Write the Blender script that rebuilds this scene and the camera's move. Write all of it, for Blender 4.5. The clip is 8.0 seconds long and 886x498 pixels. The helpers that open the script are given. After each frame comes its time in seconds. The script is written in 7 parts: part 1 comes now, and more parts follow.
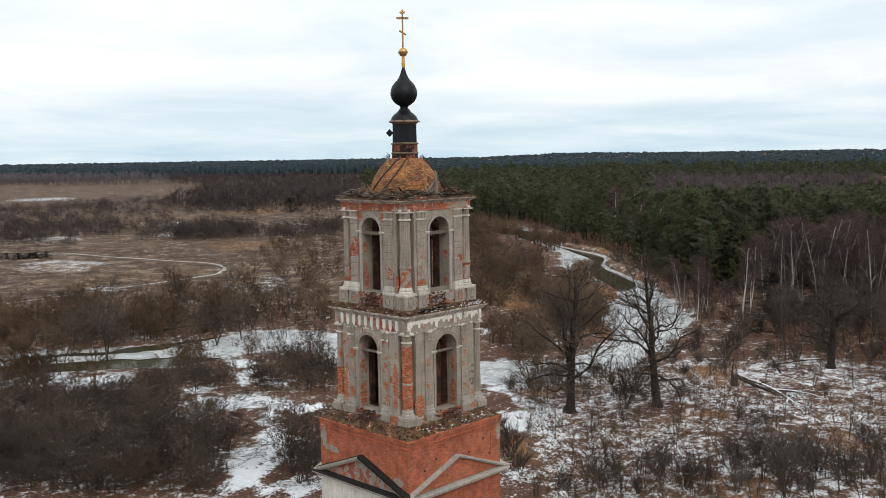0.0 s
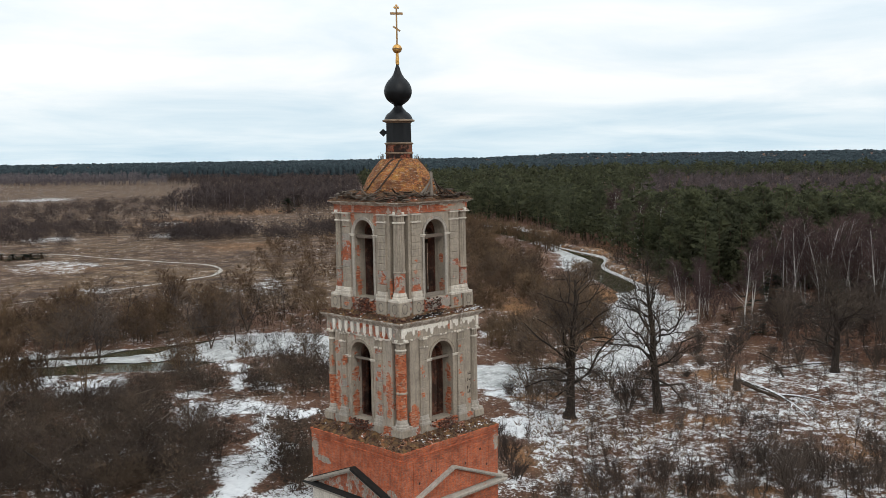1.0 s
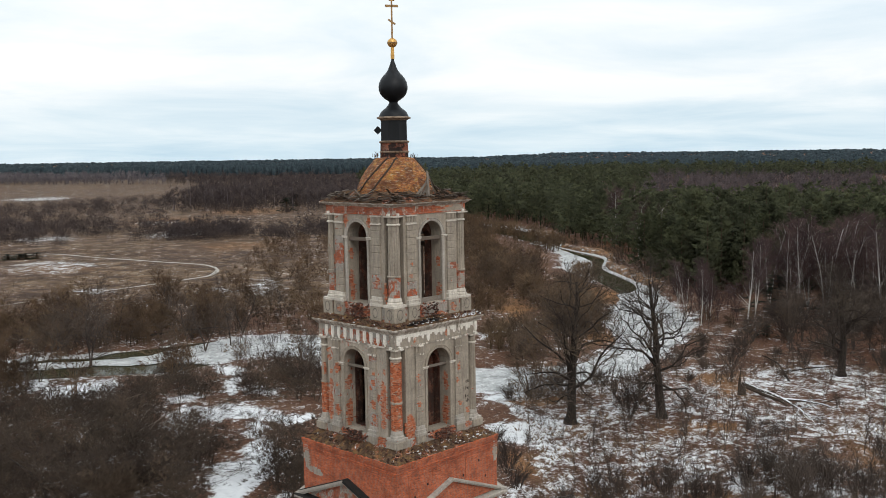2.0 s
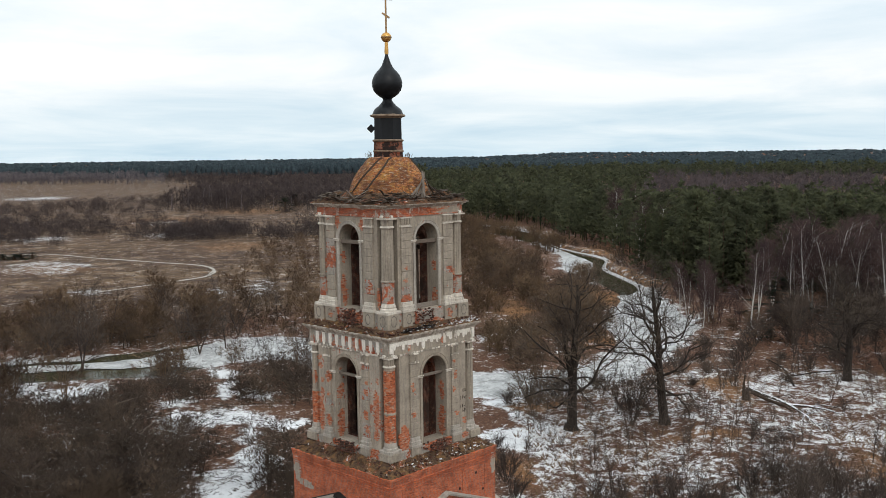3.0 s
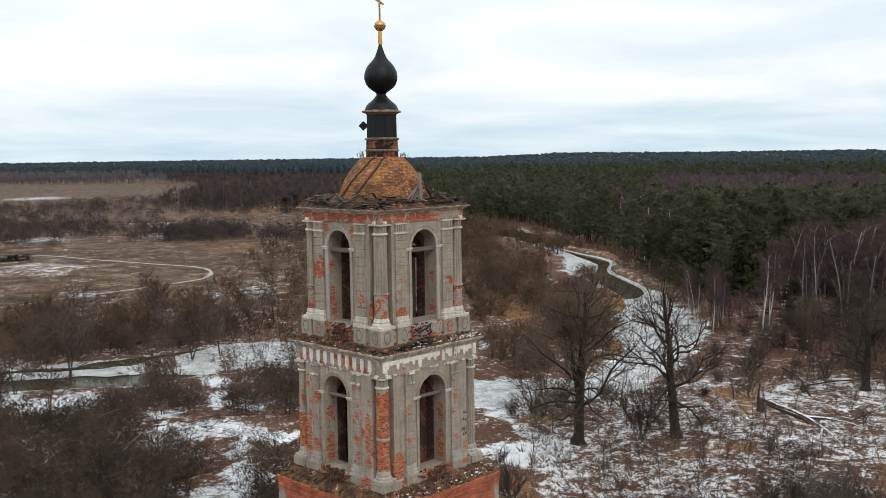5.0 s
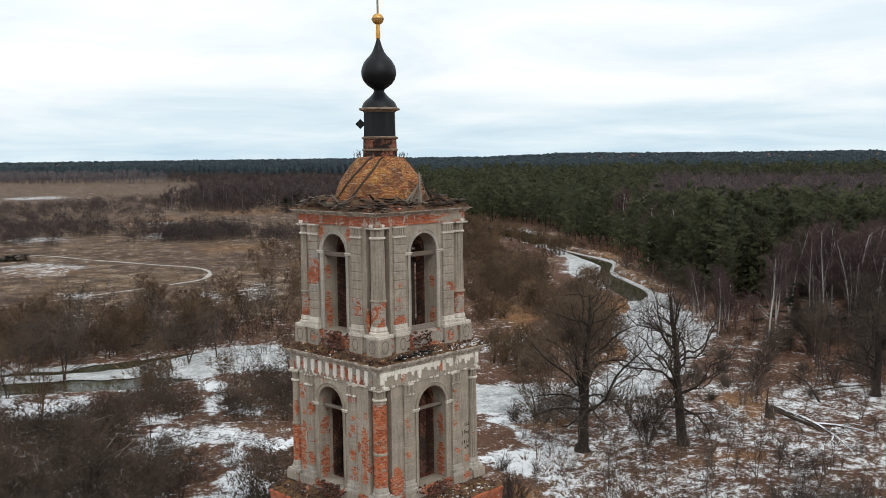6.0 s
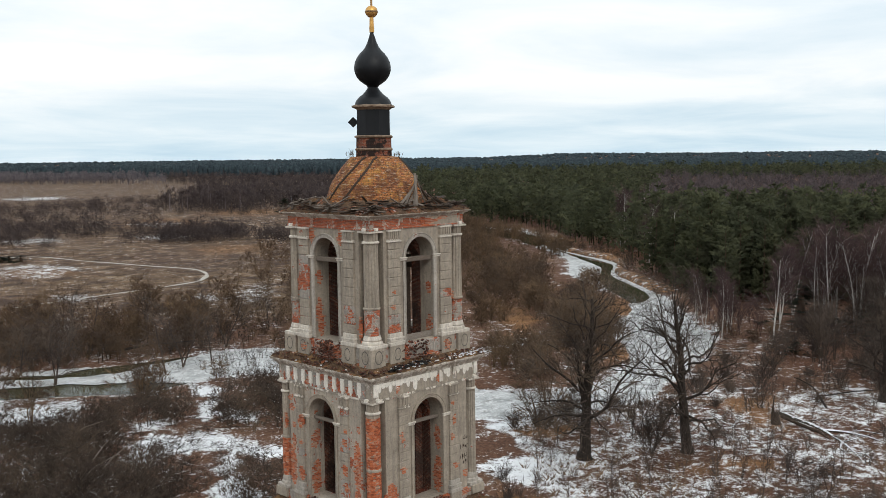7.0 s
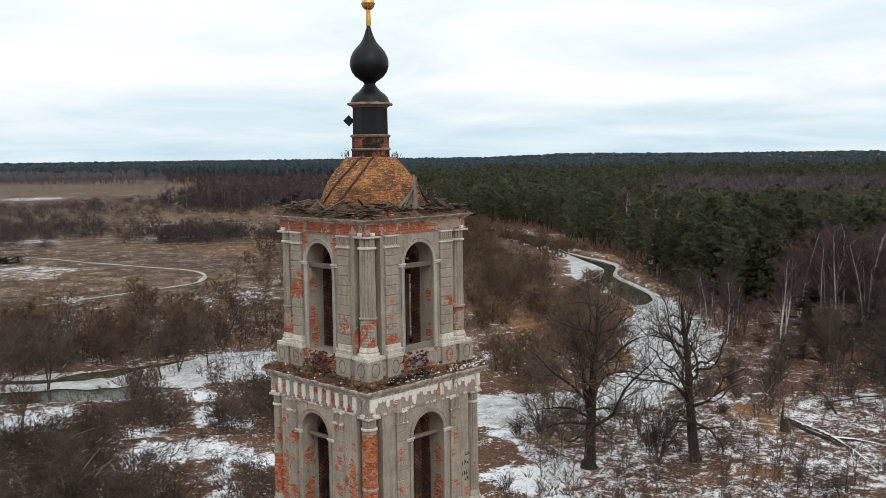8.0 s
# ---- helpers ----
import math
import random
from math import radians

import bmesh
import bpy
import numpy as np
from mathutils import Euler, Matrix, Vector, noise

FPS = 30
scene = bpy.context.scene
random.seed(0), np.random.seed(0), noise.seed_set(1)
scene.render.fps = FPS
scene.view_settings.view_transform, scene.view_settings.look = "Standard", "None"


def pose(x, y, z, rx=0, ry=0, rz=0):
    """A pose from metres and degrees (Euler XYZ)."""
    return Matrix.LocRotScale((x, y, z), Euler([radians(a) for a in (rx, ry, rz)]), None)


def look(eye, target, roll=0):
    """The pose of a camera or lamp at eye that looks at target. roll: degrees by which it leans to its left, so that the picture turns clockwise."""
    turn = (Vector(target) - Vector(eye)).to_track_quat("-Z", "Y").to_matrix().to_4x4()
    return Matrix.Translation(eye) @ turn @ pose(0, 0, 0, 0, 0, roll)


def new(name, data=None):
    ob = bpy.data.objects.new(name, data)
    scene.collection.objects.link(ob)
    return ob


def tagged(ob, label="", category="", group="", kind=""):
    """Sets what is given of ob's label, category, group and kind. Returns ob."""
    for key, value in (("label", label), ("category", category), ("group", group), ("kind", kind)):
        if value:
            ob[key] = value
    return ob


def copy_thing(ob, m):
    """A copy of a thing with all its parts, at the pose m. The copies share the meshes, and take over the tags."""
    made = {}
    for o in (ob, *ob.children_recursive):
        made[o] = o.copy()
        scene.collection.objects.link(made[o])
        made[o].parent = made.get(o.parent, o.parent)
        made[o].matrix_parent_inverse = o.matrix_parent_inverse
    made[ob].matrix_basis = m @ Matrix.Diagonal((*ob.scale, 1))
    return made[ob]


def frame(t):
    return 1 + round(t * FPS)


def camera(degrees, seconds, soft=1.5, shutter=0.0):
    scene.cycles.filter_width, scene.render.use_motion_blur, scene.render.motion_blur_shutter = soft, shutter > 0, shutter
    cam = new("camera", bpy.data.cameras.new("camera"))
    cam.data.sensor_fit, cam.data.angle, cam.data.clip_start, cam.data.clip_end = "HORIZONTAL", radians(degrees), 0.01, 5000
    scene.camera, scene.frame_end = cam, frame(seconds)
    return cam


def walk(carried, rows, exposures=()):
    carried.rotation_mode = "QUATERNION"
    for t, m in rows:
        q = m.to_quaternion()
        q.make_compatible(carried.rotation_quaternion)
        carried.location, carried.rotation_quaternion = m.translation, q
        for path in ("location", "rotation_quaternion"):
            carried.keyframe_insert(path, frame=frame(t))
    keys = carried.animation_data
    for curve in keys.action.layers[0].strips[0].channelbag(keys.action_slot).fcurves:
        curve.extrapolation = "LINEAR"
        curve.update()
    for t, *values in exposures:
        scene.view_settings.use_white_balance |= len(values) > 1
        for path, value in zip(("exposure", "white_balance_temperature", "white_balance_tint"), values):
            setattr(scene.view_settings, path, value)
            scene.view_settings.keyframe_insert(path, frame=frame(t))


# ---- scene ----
cam = camera(49.7, 8.0, soft=0.8)
PATH = [
    (0, (-50.223, -53.091, 33.434), (-48.803, -51.697, 33.237), -0.9),
    (0.5, (-49.282, -52.34, 33.427), (-47.861, -50.947, 33.23), -0.9),
    (1, (-48.23, -51.49, 33.417), (-46.808, -50.097, 33.221), -0.9),
    (1.5, (-47.117, -50.503, 33.41), (-45.695, -49.111, 33.213), -0.9),
    (3, (-43.848, -47.809, 33.348), (-42.425, -46.417, 33.15), -0.8),
    (3.5, (-42.762, -46.915, 33.358), (-41.339, -45.523, 33.16), -0.8),
    (4, (-41.687, -46.003, 33.341), (-40.266, -44.61, 33.143), -0.8),
    (4.5, (-40.687, -45.043, 33.336), (-39.267, -43.649, 33.138), -0.8),
    (6, (-37.69, -42.137, 33.31), (-36.273, -40.74, 33.112), -0.7),
    (6.5, (-36.645, -41.206, 33.291), (-35.227, -39.808, 33.094), -0.7),
    (7, (-35.641, -40.324, 33.262), (-34.223, -38.927, 33.065), -0.7),
    (7.5, (-34.626, -39.374, 33.274), (-33.21, -37.976, 33.077), -0.7),
    (8, (-33.601, -38.315, 33.28), (-32.184, -36.917, 33.083), -0.7),
]
walk(cam, [(t, look(eye, target, roll)) for t, eye, target, roll in PATH])

# ---- world, sun and exposure ----
world = bpy.data.worlds.new("overcast_sky")
scene.world = world
world.use_nodes = True


class Nodes:
    """Short calls for building a node tree."""

    def __init__(self, tree):
        self.t = tree
        tree.nodes.clear()

    def add(self, kind, ins=None, operation=""):
        n = self.t.nodes.new(kind)
        if operation:
            n.operation = operation
        for k, v in (ins or {}).items():
            sock = n.inputs[k]
            if isinstance(v, bpy.types.NodeSocket):
                self.t.links.new(v, sock)
            else:
                sock.default_value = v
        return n

    def math(self, op, a, b=0.0):
        return self.add("ShaderNodeMath", {0: a, 1: b}, op).outputs[0]

    def noise(self, vec, scale, detail=4.0, rough=0.55, dist=0.0):
        ins = {"Scale": scale, "Detail": detail, "Roughness": rough, "Distortion": dist}
        if vec is not None:
            ins["Vector"] = vec
        return self.add("ShaderNodeTexNoise", ins).outputs["Fac"]

    def ramp(self, fac, stops, ease="LINEAR"):
        n = self.add("ShaderNodeValToRGB", {"Fac": fac})
        n.color_ramp.interpolation = ease
        el = n.color_ramp.elements
        while len(el) < len(stops):
            el.new(0.5)
        for e, (p, c) in zip(el, stops):
            e.position = p
            e.color = (c, c, c, 1) if isinstance(c, float) else (*c, 1)
        return n.outputs["Color"]

    def mix(self, fac, a, b, mode="MIX"):
        n = self.add("ShaderNodeMix")
        n.data_type, n.blend_type = "RGBA", mode
        for k, v in ((0, fac), (6, a), (7, b)):
            if isinstance(v, bpy.types.NodeSocket):
                self.t.links.new(v, n.inputs[k])
            else:
                n.inputs[k].default_value = (*v, 1) if isinstance(v, tuple) and len(v) == 3 else v
        return n.outputs[2]

    def scaled(self, vec, s):
        return self.add("ShaderNodeVectorMath", {0: vec, 1: s}, operation="MULTIPLY").outputs[0]


w = Nodes(world.node_tree)
gen = w.add("ShaderNodeTexCoord").outputs["Generated"]
sep = w.add("ShaderNodeSeparateXYZ", {0: gen})
height = w.math("MAXIMUM", sep.outputs["Z"], 0.0)
lift = w.math("ADD", height, 0.10)
flat = w.add("ShaderNodeCombineXYZ", {0: w.math("DIVIDE", sep.outputs["X"], lift), 1: w.math("DIVIDE", sep.outputs["Y"], lift), 2: 0.0}).outputs[0]
streak = w.noise(w.scaled(flat, (0.30, 0.30, 1.0)), 2.2, 7.0, 0.58, 0.4)
broad = w.noise(w.scaled(flat, (0.11, 0.11, 1.0)), 2.0, 3.0, 0.5)
cover = w.math("ADD", w.math("MULTIPLY", streak, 0.65), w.math("MULTIPLY", broad, 0.45))
cloud = w.ramp(cover, [(0.36, (0.64, 0.77, 0.86)), (0.50, (0.80, 0.88, 0.93)), (0.63, (0.96, 0.98, 0.99))])
low_band = w.ramp(height, [(0.0, (0.80, 0.91, 0.97)), (0.07, (1.0, 1.0, 1.0))])
zenith = w.math("ADD", 1.0, w.math("MULTIPLY", height, 0.45))
cloud = w.mix(1.0, cloud, low_band, "MULTIPLY")
cloud = w.add("ShaderNodeVectorMath", {0: cloud, "Scale": zenith}, operation="SCALE").outputs[0]
blue = w.add("ShaderNodeTexSky")
blue.sky_type, blue.sun_disc, blue.sun_elevation, blue.sun_rotation = "NISHITA", False, radians(38), radians(205)
bg_cloud = w.add("ShaderNodeBackground", {"Color": cloud, "Strength": 1.04})
bg_blue = w.add("ShaderNodeBackground", {"Color": blue.outputs[0], "Strength": 0.10})
both = w.add("ShaderNodeMixShader", {0: 0.06, 1: bg_cloud.outputs[0], 2: bg_blue.outputs[0]})
w.add("ShaderNodeOutputWorld", {"Surface": both.outputs[0]})

sun = new("sun", bpy.data.lights.new("sun", "SUN"))
sun.data.energy, sun.data.angle, sun.data.color = 0.9, radians(25), (1.0, 0.96, 0.90)
sun.matrix_world = look((-42, -90, 78), (0, 0, 0))


# ---- materials ----
def material(name):
    m = bpy.data.materials.new(name)
    m.use_nodes = True
    n = Nodes(m.node_tree)
    n.pos = n.add("ShaderNodeTexCoord").outputs["Object"]
    n.world = n.add("ShaderNodeNewGeometry").outputs["Position"]
    return m, n


def finish(n, colour, rough=0.85, metal=0.0, bump=None, strength=0.3, distance=0.02, spec=0.3, normal=None):
    ins = {"Base Color": colour, "Roughness": rough, "Metallic": metal, "Specular IOR Level": spec}
    if isinstance(colour, tuple):
        ins["Base Color"] = (*colour, 1)
    if bump is not None:
        ins["Normal"] = n.add("ShaderNodeBump", {"Height": bump, "Strength": strength, "Distance": distance}).outputs[0]
    b = n.add("ShaderNodeBsdfPrincipled", ins)
    n.add("ShaderNodeOutputMaterial", {"Surface": b.outputs[0]})
    return b


def brick_coords(n):
    """Runs along the wall for faces that look along x or y, and up."""
    s = n.add("ShaderNodeSeparateXYZ", {0: n.world})
    return n.add("ShaderNodeCombineXYZ", {0: n.math("SUBTRACT", s.outputs[0], s.outputs[1]), 1: s.outputs[2], 2: 0.0}).outputs[0], s.outputs[2]


def brick_colour(n, light=1.0):
    vec, up = brick_coords(n)
    tex = n.add("ShaderNodeTexBrick", {"Vector": vec, "Color1": (0.50 * light, 0.118 * light, 0.042 * light, 1), "Color2": (0.30 * light, 0.066 * light, 0.026 * light, 1),
                "Mortar": (0.26, 0.19, 0.15, 1), "Scale": 1.0, "Mortar Size": 0.010, "Mortar Smooth": 0.2, "Bias": 0.1, "Brick Width": 0.26, "Row Height": 0.075})
    tone = n.ramp(n.noise(n.world, 1.3, 5.0, 0.6), [(0.3, (0.66, 0.62, 0.60)), (0.55, (1.0, 1.0, 1.0)), (0.75, (1.18, 1.1, 1.0))])
    fine = n.ramp(n.noise(n.scaled(n.world, (0.9, 0.9, 4.0)), 7.0, 6.0, 0.8), [(0.32, 0.5), (0.5, 1.0), (0.7, 1.36)])
    c = n.mix(1.0, n.mix(1.0, tex.outputs["Color"], tone, "MULTIPLY"), fine, "MULTIPLY")
    joints = n.ramp(n.noise(n.scaled(n.world, (0.22, 0.22, 3.4)), 4.4, 5.0, 0.7), [(0.37, 0.60), (0.43, 0.0)])
    c = n.mix(joints, c, (0.085, 0.032, 0.02))
    return c, n.math("ADD", n.math("MULTIPLY", tex.outputs["Fac"], -0.6), n.noise(n.world, 14.0, 3.0, 0.6))


def brick_material(name, soot_shade=0.35, tar_shade=0.0, light=1.0, lime=0.2):
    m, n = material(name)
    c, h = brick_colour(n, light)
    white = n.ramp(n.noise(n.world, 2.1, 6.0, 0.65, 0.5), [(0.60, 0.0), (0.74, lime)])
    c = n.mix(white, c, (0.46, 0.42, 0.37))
    dark = n.ramp(n.noise(n.scaled(n.world, (1.0, 1.0, 0.45)), 0.9, 6.0, 0.6), [(0.42, 0.0), (0.72, soot_shade)])
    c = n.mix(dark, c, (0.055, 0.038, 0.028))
    if tar_shade:
        black_patch = n.ramp(n.noise(n.world, 1.5, 6.0, 0.7), [(0.44, 0.0), (0.50, tar_shade)])
        c = n.mix(black_patch, c, (0.012, 0.010, 0.009))
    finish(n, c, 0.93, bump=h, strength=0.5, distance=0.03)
    return m


def plaster_material(name, base, worn, peel=0.62, stain=0.5, drips=False):
    """Grey lime plaster with rain streaks, lighter whitewash remains and small spots fallen off to the brick."""
    m, n = material(name)
    c, h = brick_colour(n)
    big = n.noise(n.world, 0.8, 6.0, 0.62)
    body = n.mix(n.ramp(big, [(0.32, 0.0), (0.68, 1.0)]), base, worn)
    if drips:
        left = n.noise(n.scaled(n.world, (1.6, 1.6, 0.8)), 1.3, 7.0, 0.65, 0.5)
        body = n.mix(n.ramp(left, [(0.47, 0.0), (0.51, 1.0)]), base, worn)
    runs = n.ramp(n.noise(n.scaled(n.world, (3.2, 3.2, 0.28)), 1.5, 6.0, 0.7), [(0.44, 0.0), (0.68, stain)])
    body = n.mix(runs, body, (0.120, 0.104, 0.086))
    grain = n.ramp(n.noise(n.world, 7.0, 8.0, 0.8), [(0.3, 0.66), (0.48, 0.99), (0.7, 1.22)])
    body = n.mix(1.0, body, grain, "MULTIPLY")
    wash = n.ramp(n.noise(n.scaled(n.world, (1.0, 1.0, 0.6)), 2.3, 8.0, 0.75, 0.6), [(0.58, 0.0), (0.66, 0.3)])
    body = n.mix(wash, body, (0.50, 0.465, 0.41))
    chips = n.ramp(n.noise(n.world, 3.8, 5.0, 0.7, 0.4), [(peel + 0.045, 0.0), (peel + 0.065, 0.8)])
    body = n.mix(chips, body, c)
    gone = n.ramp(n.noise(n.scaled(n.world, (1, 1, 0.7)), 1.15, 8.0, 0.68, 0.3), [(peel, 0.0), (peel + 0.012, 1.0)])
    edge = n.ramp(n.noise(n.scaled(n.world, (1, 1, 0.7)), 1.15, 8.0, 0.68, 0.3), [(peel - 0.03, 0.0), (peel, 0.55), (peel + 0.004, 0.0)])
    body = n.mix(edge, body, (0.50, 0.46, 0.41))
    c = n.mix(gone, body, c)
    height = n.math("SUBTRACT", n.math("MULTIPLY", n.noise(n.world, 5.0, 6.0, 0.65), 0.5), gone)
    finish(n, c, 0.92, bump=height, strength=0.45, distance=0.03)
    return m


M_BRICK = brick_material("red_brick", soot_shade=0.14, lime=0.18, light=1.24)

def brick_piece_material():
    """Single bricks, each of its own tone, with worn and limed faces."""
    m, n = material("single_bricks")
    i = n.add("ShaderNodeNewGeometry").outputs["Random Per Island"]
    c = n.ramp(i, [(0.0, (0.24, 0.066, 0.032)), (0.4, (0.44, 0.122, 0.052)), (0.75, (0.54, 0.165, 0.074)), (0.9, (0.43, 0.21, 0.13)), (1.0, (0.48, 0.34, 0.25))])
    c = n.mix(1.0, c, n.ramp(n.noise(n.world, 11.0, 5.0, 0.75), [(0.3, 0.6), (0.7, 1.2)]), "MULTIPLY")
    c = n.mix(n.ramp(n.noise(n.world, 3.0, 6.0, 0.7), [(0.56, 0.0), (0.68, 0.5)]), c, (0.46, 0.39, 0.31))
    finish(n, c, 0.93, bump=n.noise(n.world, 25.0, 4.0, 0.7), strength=0.4, distance=0.01)
    return m


M_BRICKPIECE = brick_piece_material()
# Dimness of the tower's inside is put into this brick's colour; rubble shares it.
M_BRICK_DARK = brick_material("shade_dark_brick", soot_shade=0.95, tar_shade=0.6, light=0.4)
M_PLASTER = plaster_material("grey_plaster", (0.365, 0.313, 0.248), (0.258, 0.221, 0.177), 0.66)
M_WHITE = plaster_material("whitewashed_plaster", (0.66, 0.605, 0.525), (0.44, 0.395, 0.335), 0.68, 0.4)


def dome_material():
    """Weathered brick courses with dark open joints, orange lichen and pale lime."""
    m, n = material("lichen_brick")
    s = n.add("ShaderNodeSeparateXYZ", {0: n.pos})
    around = n.math("MULTIPLY", n.math("ARCTAN2", s.outputs[1], s.outputs[0]), 2.3)
    wob = n.math("MULTIPLY", n.noise(n.pos, 3.2, 5.0, 0.7), 0.22)
    vec = n.add("ShaderNodeCombineXYZ", {0: around, 1: n.math("ADD", s.outputs[2], wob), 2: 0.0}).outputs[0]
    tex = n.add("ShaderNodeTexBrick", {"Vector": vec, "Color1": (0.52, 0.20, 0.065, 1), "Color2": (0.27, 0.088, 0.036, 1), "Mortar": (0.040, 0.027, 0.020, 1), "Scale": 1.0, "Mortar Size": 0.014,
                "Mortar Smooth": 0.6, "Bias": 0.0, "Brick Width": 0.26, "Row Height": 0.085})
    a, b, d = n.noise(n.pos, 2.4, 8.0, 0.75, 0.4), n.noise(n.pos, 7.0, 8.0, 0.8), n.noise(n.pos, 1.1, 5.0, 0.65, 0.6)
    c = n.mix(n.ramp(a, [(0.48, 0.0), (0.62, 0.55)]), tex.outputs["Color"], (0.50, 0.29, 0.06))
    c = n.mix(n.ramp(d, [(0.46, 0.0), (0.58, 0.75)]), c, (0.11, 0.045, 0.025))
    dash = n.noise(n.add("ShaderNodeCombineXYZ", {0: n.math("MULTIPLY", around, 2.2), 1: n.math("MULTIPLY", s.outputs[2], 9.0), 2: 0.0}).outputs[0], 1.2, 6.0, 0.75, 0.3)
    c = n.mix(n.ramp(dash, [(0.55, 0.0), (0.62, 0.75)]), c, (0.50, 0.42, 0.32))
    c = n.mix(n.ramp(dash, [(0.34, 0.8), (0.43, 0.0)]), c, (0.05, 0.032, 0.022))
    c = n.mix(1.0, c, n.ramp(b, [(0.3, 0.45), (0.5, 1.0), (0.7, 1.2)]), "MULTIPLY")
    finish(n, c, 0.95, bump=n.math("SUBTRACT", b, tex.outputs["Fac"]), strength=0.8, distance=0.05)
    return m


M_DOME = dome_material()
M_MOSTLY = plaster_material("mostly_fallen_plaster", (0.33, 0.295, 0.245), (0.26, 0.235, 0.20), 0.49)
M_PATCHY = plaster_material("patchy_plaster", (0.32, 0.29, 0.25), (0.26, 0.235, 0.205), 0.545)
M_LOWER = plaster_material("pale_plaster", (0.44, 0.40, 0.345), (0.33, 0.30, 0.26), 0.64)
M_PALE = plaster_material("pale_limewash", (0.80, 0.76, 0.69), (0.62, 0.58, 0.51), 0.68, 0.2)
M_LANTERN = brick_material("lantern_brick", soot_shade=0.9, tar_shade=0.95, light=0.6, lime=0.7)


def simple_material(name, a, b, scale=6.0, rough=0.8, metal=0.0, stretch=(1, 1, 1), bump=0.3, spec=0.3, vary=0.0, tint=(0.5, 0.5, 0.5)):
    m, n = material(name)
    v = n.scaled(n.pos, stretch)
    f = n.noise(v, scale, 6.0, 0.65, 0.2)
    c = n.mix(n.ramp(f, [(0.3, 0.0), (0.7, 1.0)]), a, b)
    if vary:
        r = n.add("ShaderNodeObjectInfo").outputs["Random"]
        c = n.mix(n.math("MULTIPLY", r, vary), c, tint)
    finish(n, c, rough, metal, bump=f, strength=bump, spec=spec)
    return m


M_BLACK = simple_material("black_sheet_metal", (0.004, 0.005, 0.006), (0.010, 0.011, 0.013), 2.5, 0.46, 0.0, (1, 1, 0.4), 0.25, 0.22)
M_TAR = simple_material("tarred_roofing", (0.006, 0.006, 0.006), (0.018, 0.016, 0.014), 3.0, 0.85)
M_RUST = simple_material("rusty_trim", (0.33, 0.255, 0.185), (0.085, 0.048, 0.028), 4.0, 0.8)
M_GOLD = simple_material("gilded_metal", (0.72, 0.42, 0.13), (0.50, 0.27, 0.08), 7.0, 0.42, 0.75, bump=0.1)
M_CROSS = simple_material("tarnished_gilding", (0.20, 0.125, 0.065), (0.42, 0.25, 0.10), 5.0, 0.5, 0.5, bump=0.1)
M_WOOD = simple_material("grey_weathered_wood", (0.30, 0.265, 0.225), (0.13, 0.105, 0.085), 5.0, 0.9, 0, (1, 8, 8), 0.4, vary=0.75, tint=(0.07, 0.045, 0.03))
M_DARKWOOD = simple_material("dark_rotten_wood", (0.026, 0.019, 0.015), (0.085, 0.06, 0.043), 5.0, 0.92, 0, (1, 8, 8), 0.4)
M_BARK = simple_material("dark_oak_bark", (0.014, 0.010, 0.008), (0.042, 0.031, 0.024), 3.0, 0.95, 0, (3, 3, 0.6), 0.6)
M_STUMP = simple_material("charred_stump_wood", (0.020, 0.015, 0.012), (0.065, 0.042, 0.028), 4.0, 0.95, 0, (3, 3, 0.6), 0.6)


def twig_material(name, a, b, c, leafy=0.0):
    """Thin branches: one tone for each plant, a little of a second for each branch."""
    m, n = material(name)
    r = n.add("ShaderNodeObjectInfo").outputs["Random"]
    i = n.add("ShaderNodeNewGeometry").outputs["Random Per Island"]
    patch = n.ramp(n.noise(n.world, 0.055, 3.0, 0.6), [(0.38, 0.0), (0.62, 1.0)])
    k = n.mix(n.math("ADD", n.math("MULTIPLY", r, 0.6), n.math("MULTIPLY", i, 0.4)), a, b)
    k = n.mix(n.math("MULTIPLY", patch, 0.6), k, c)
    k = n.mix(1.0, k, n.ramp(n.noise(n.world, 0.19, 2.0, 0.5), [(0.36, (0.60, 0.58, 0.60)), (0.52, (1.0, 1.0, 1.0)), (0.66, (1.38, 1.34, 1.25))]), "MULTIPLY")
    b = finish(n, k, 0.9, spec=0.2)
    if leafy:
        thin = n.add("ShaderNodeBsdfTranslucent", {"Color": k})
        both = n.add("ShaderNodeMixShader", {0: leafy, 1: b.outputs[0], 2: thin.outputs[0]})
        n.add("ShaderNodeOutputMaterial", {"Surface": both.outputs[0]}).is_active_output = True
    return m


M_BRUSH = twig_material("brown_brush_twigs", (0.045, 0.034, 0.028), (0.108, 0.078, 0.058), (0.086, 0.066, 0.050), 0.25)
M_ALDER = twig_material("brown_alder_twigs", (0.070, 0.050, 0.044), (0.165, 0.113, 0.066), (0.135, 0.082, 0.043), 0.3)
M_GREYTREE = twig_material("grey_bare_twigs", (0.048, 0.038, 0.033), (0.092, 0.071, 0.059), (0.074, 0.054, 0.042))
M_SCRUB = twig_material("dark_scrub_twigs", (0.052, 0.041, 0.040), (0.088, 0.069, 0.065), (0.080, 0.059, 0.052), 0.4)
M_BELT = twig_material("pale_birch_belt", (0.12, 0.104, 0.112), (0.19, 0.165, 0.172), (0.14, 0.118, 0.126), 0.4)
M_OAKTWIG = twig_material("dark_oak_twigs", (0.040, 0.030, 0.023), (0.078, 0.059, 0.045), (0.062, 0.046, 0.036))
M_OAKBROWN = twig_material("brown_oak_twigs", (0.074, 0.055, 0.042), (0.130, 0.098, 0.074), (0.100, 0.076, 0.058), 0.3)
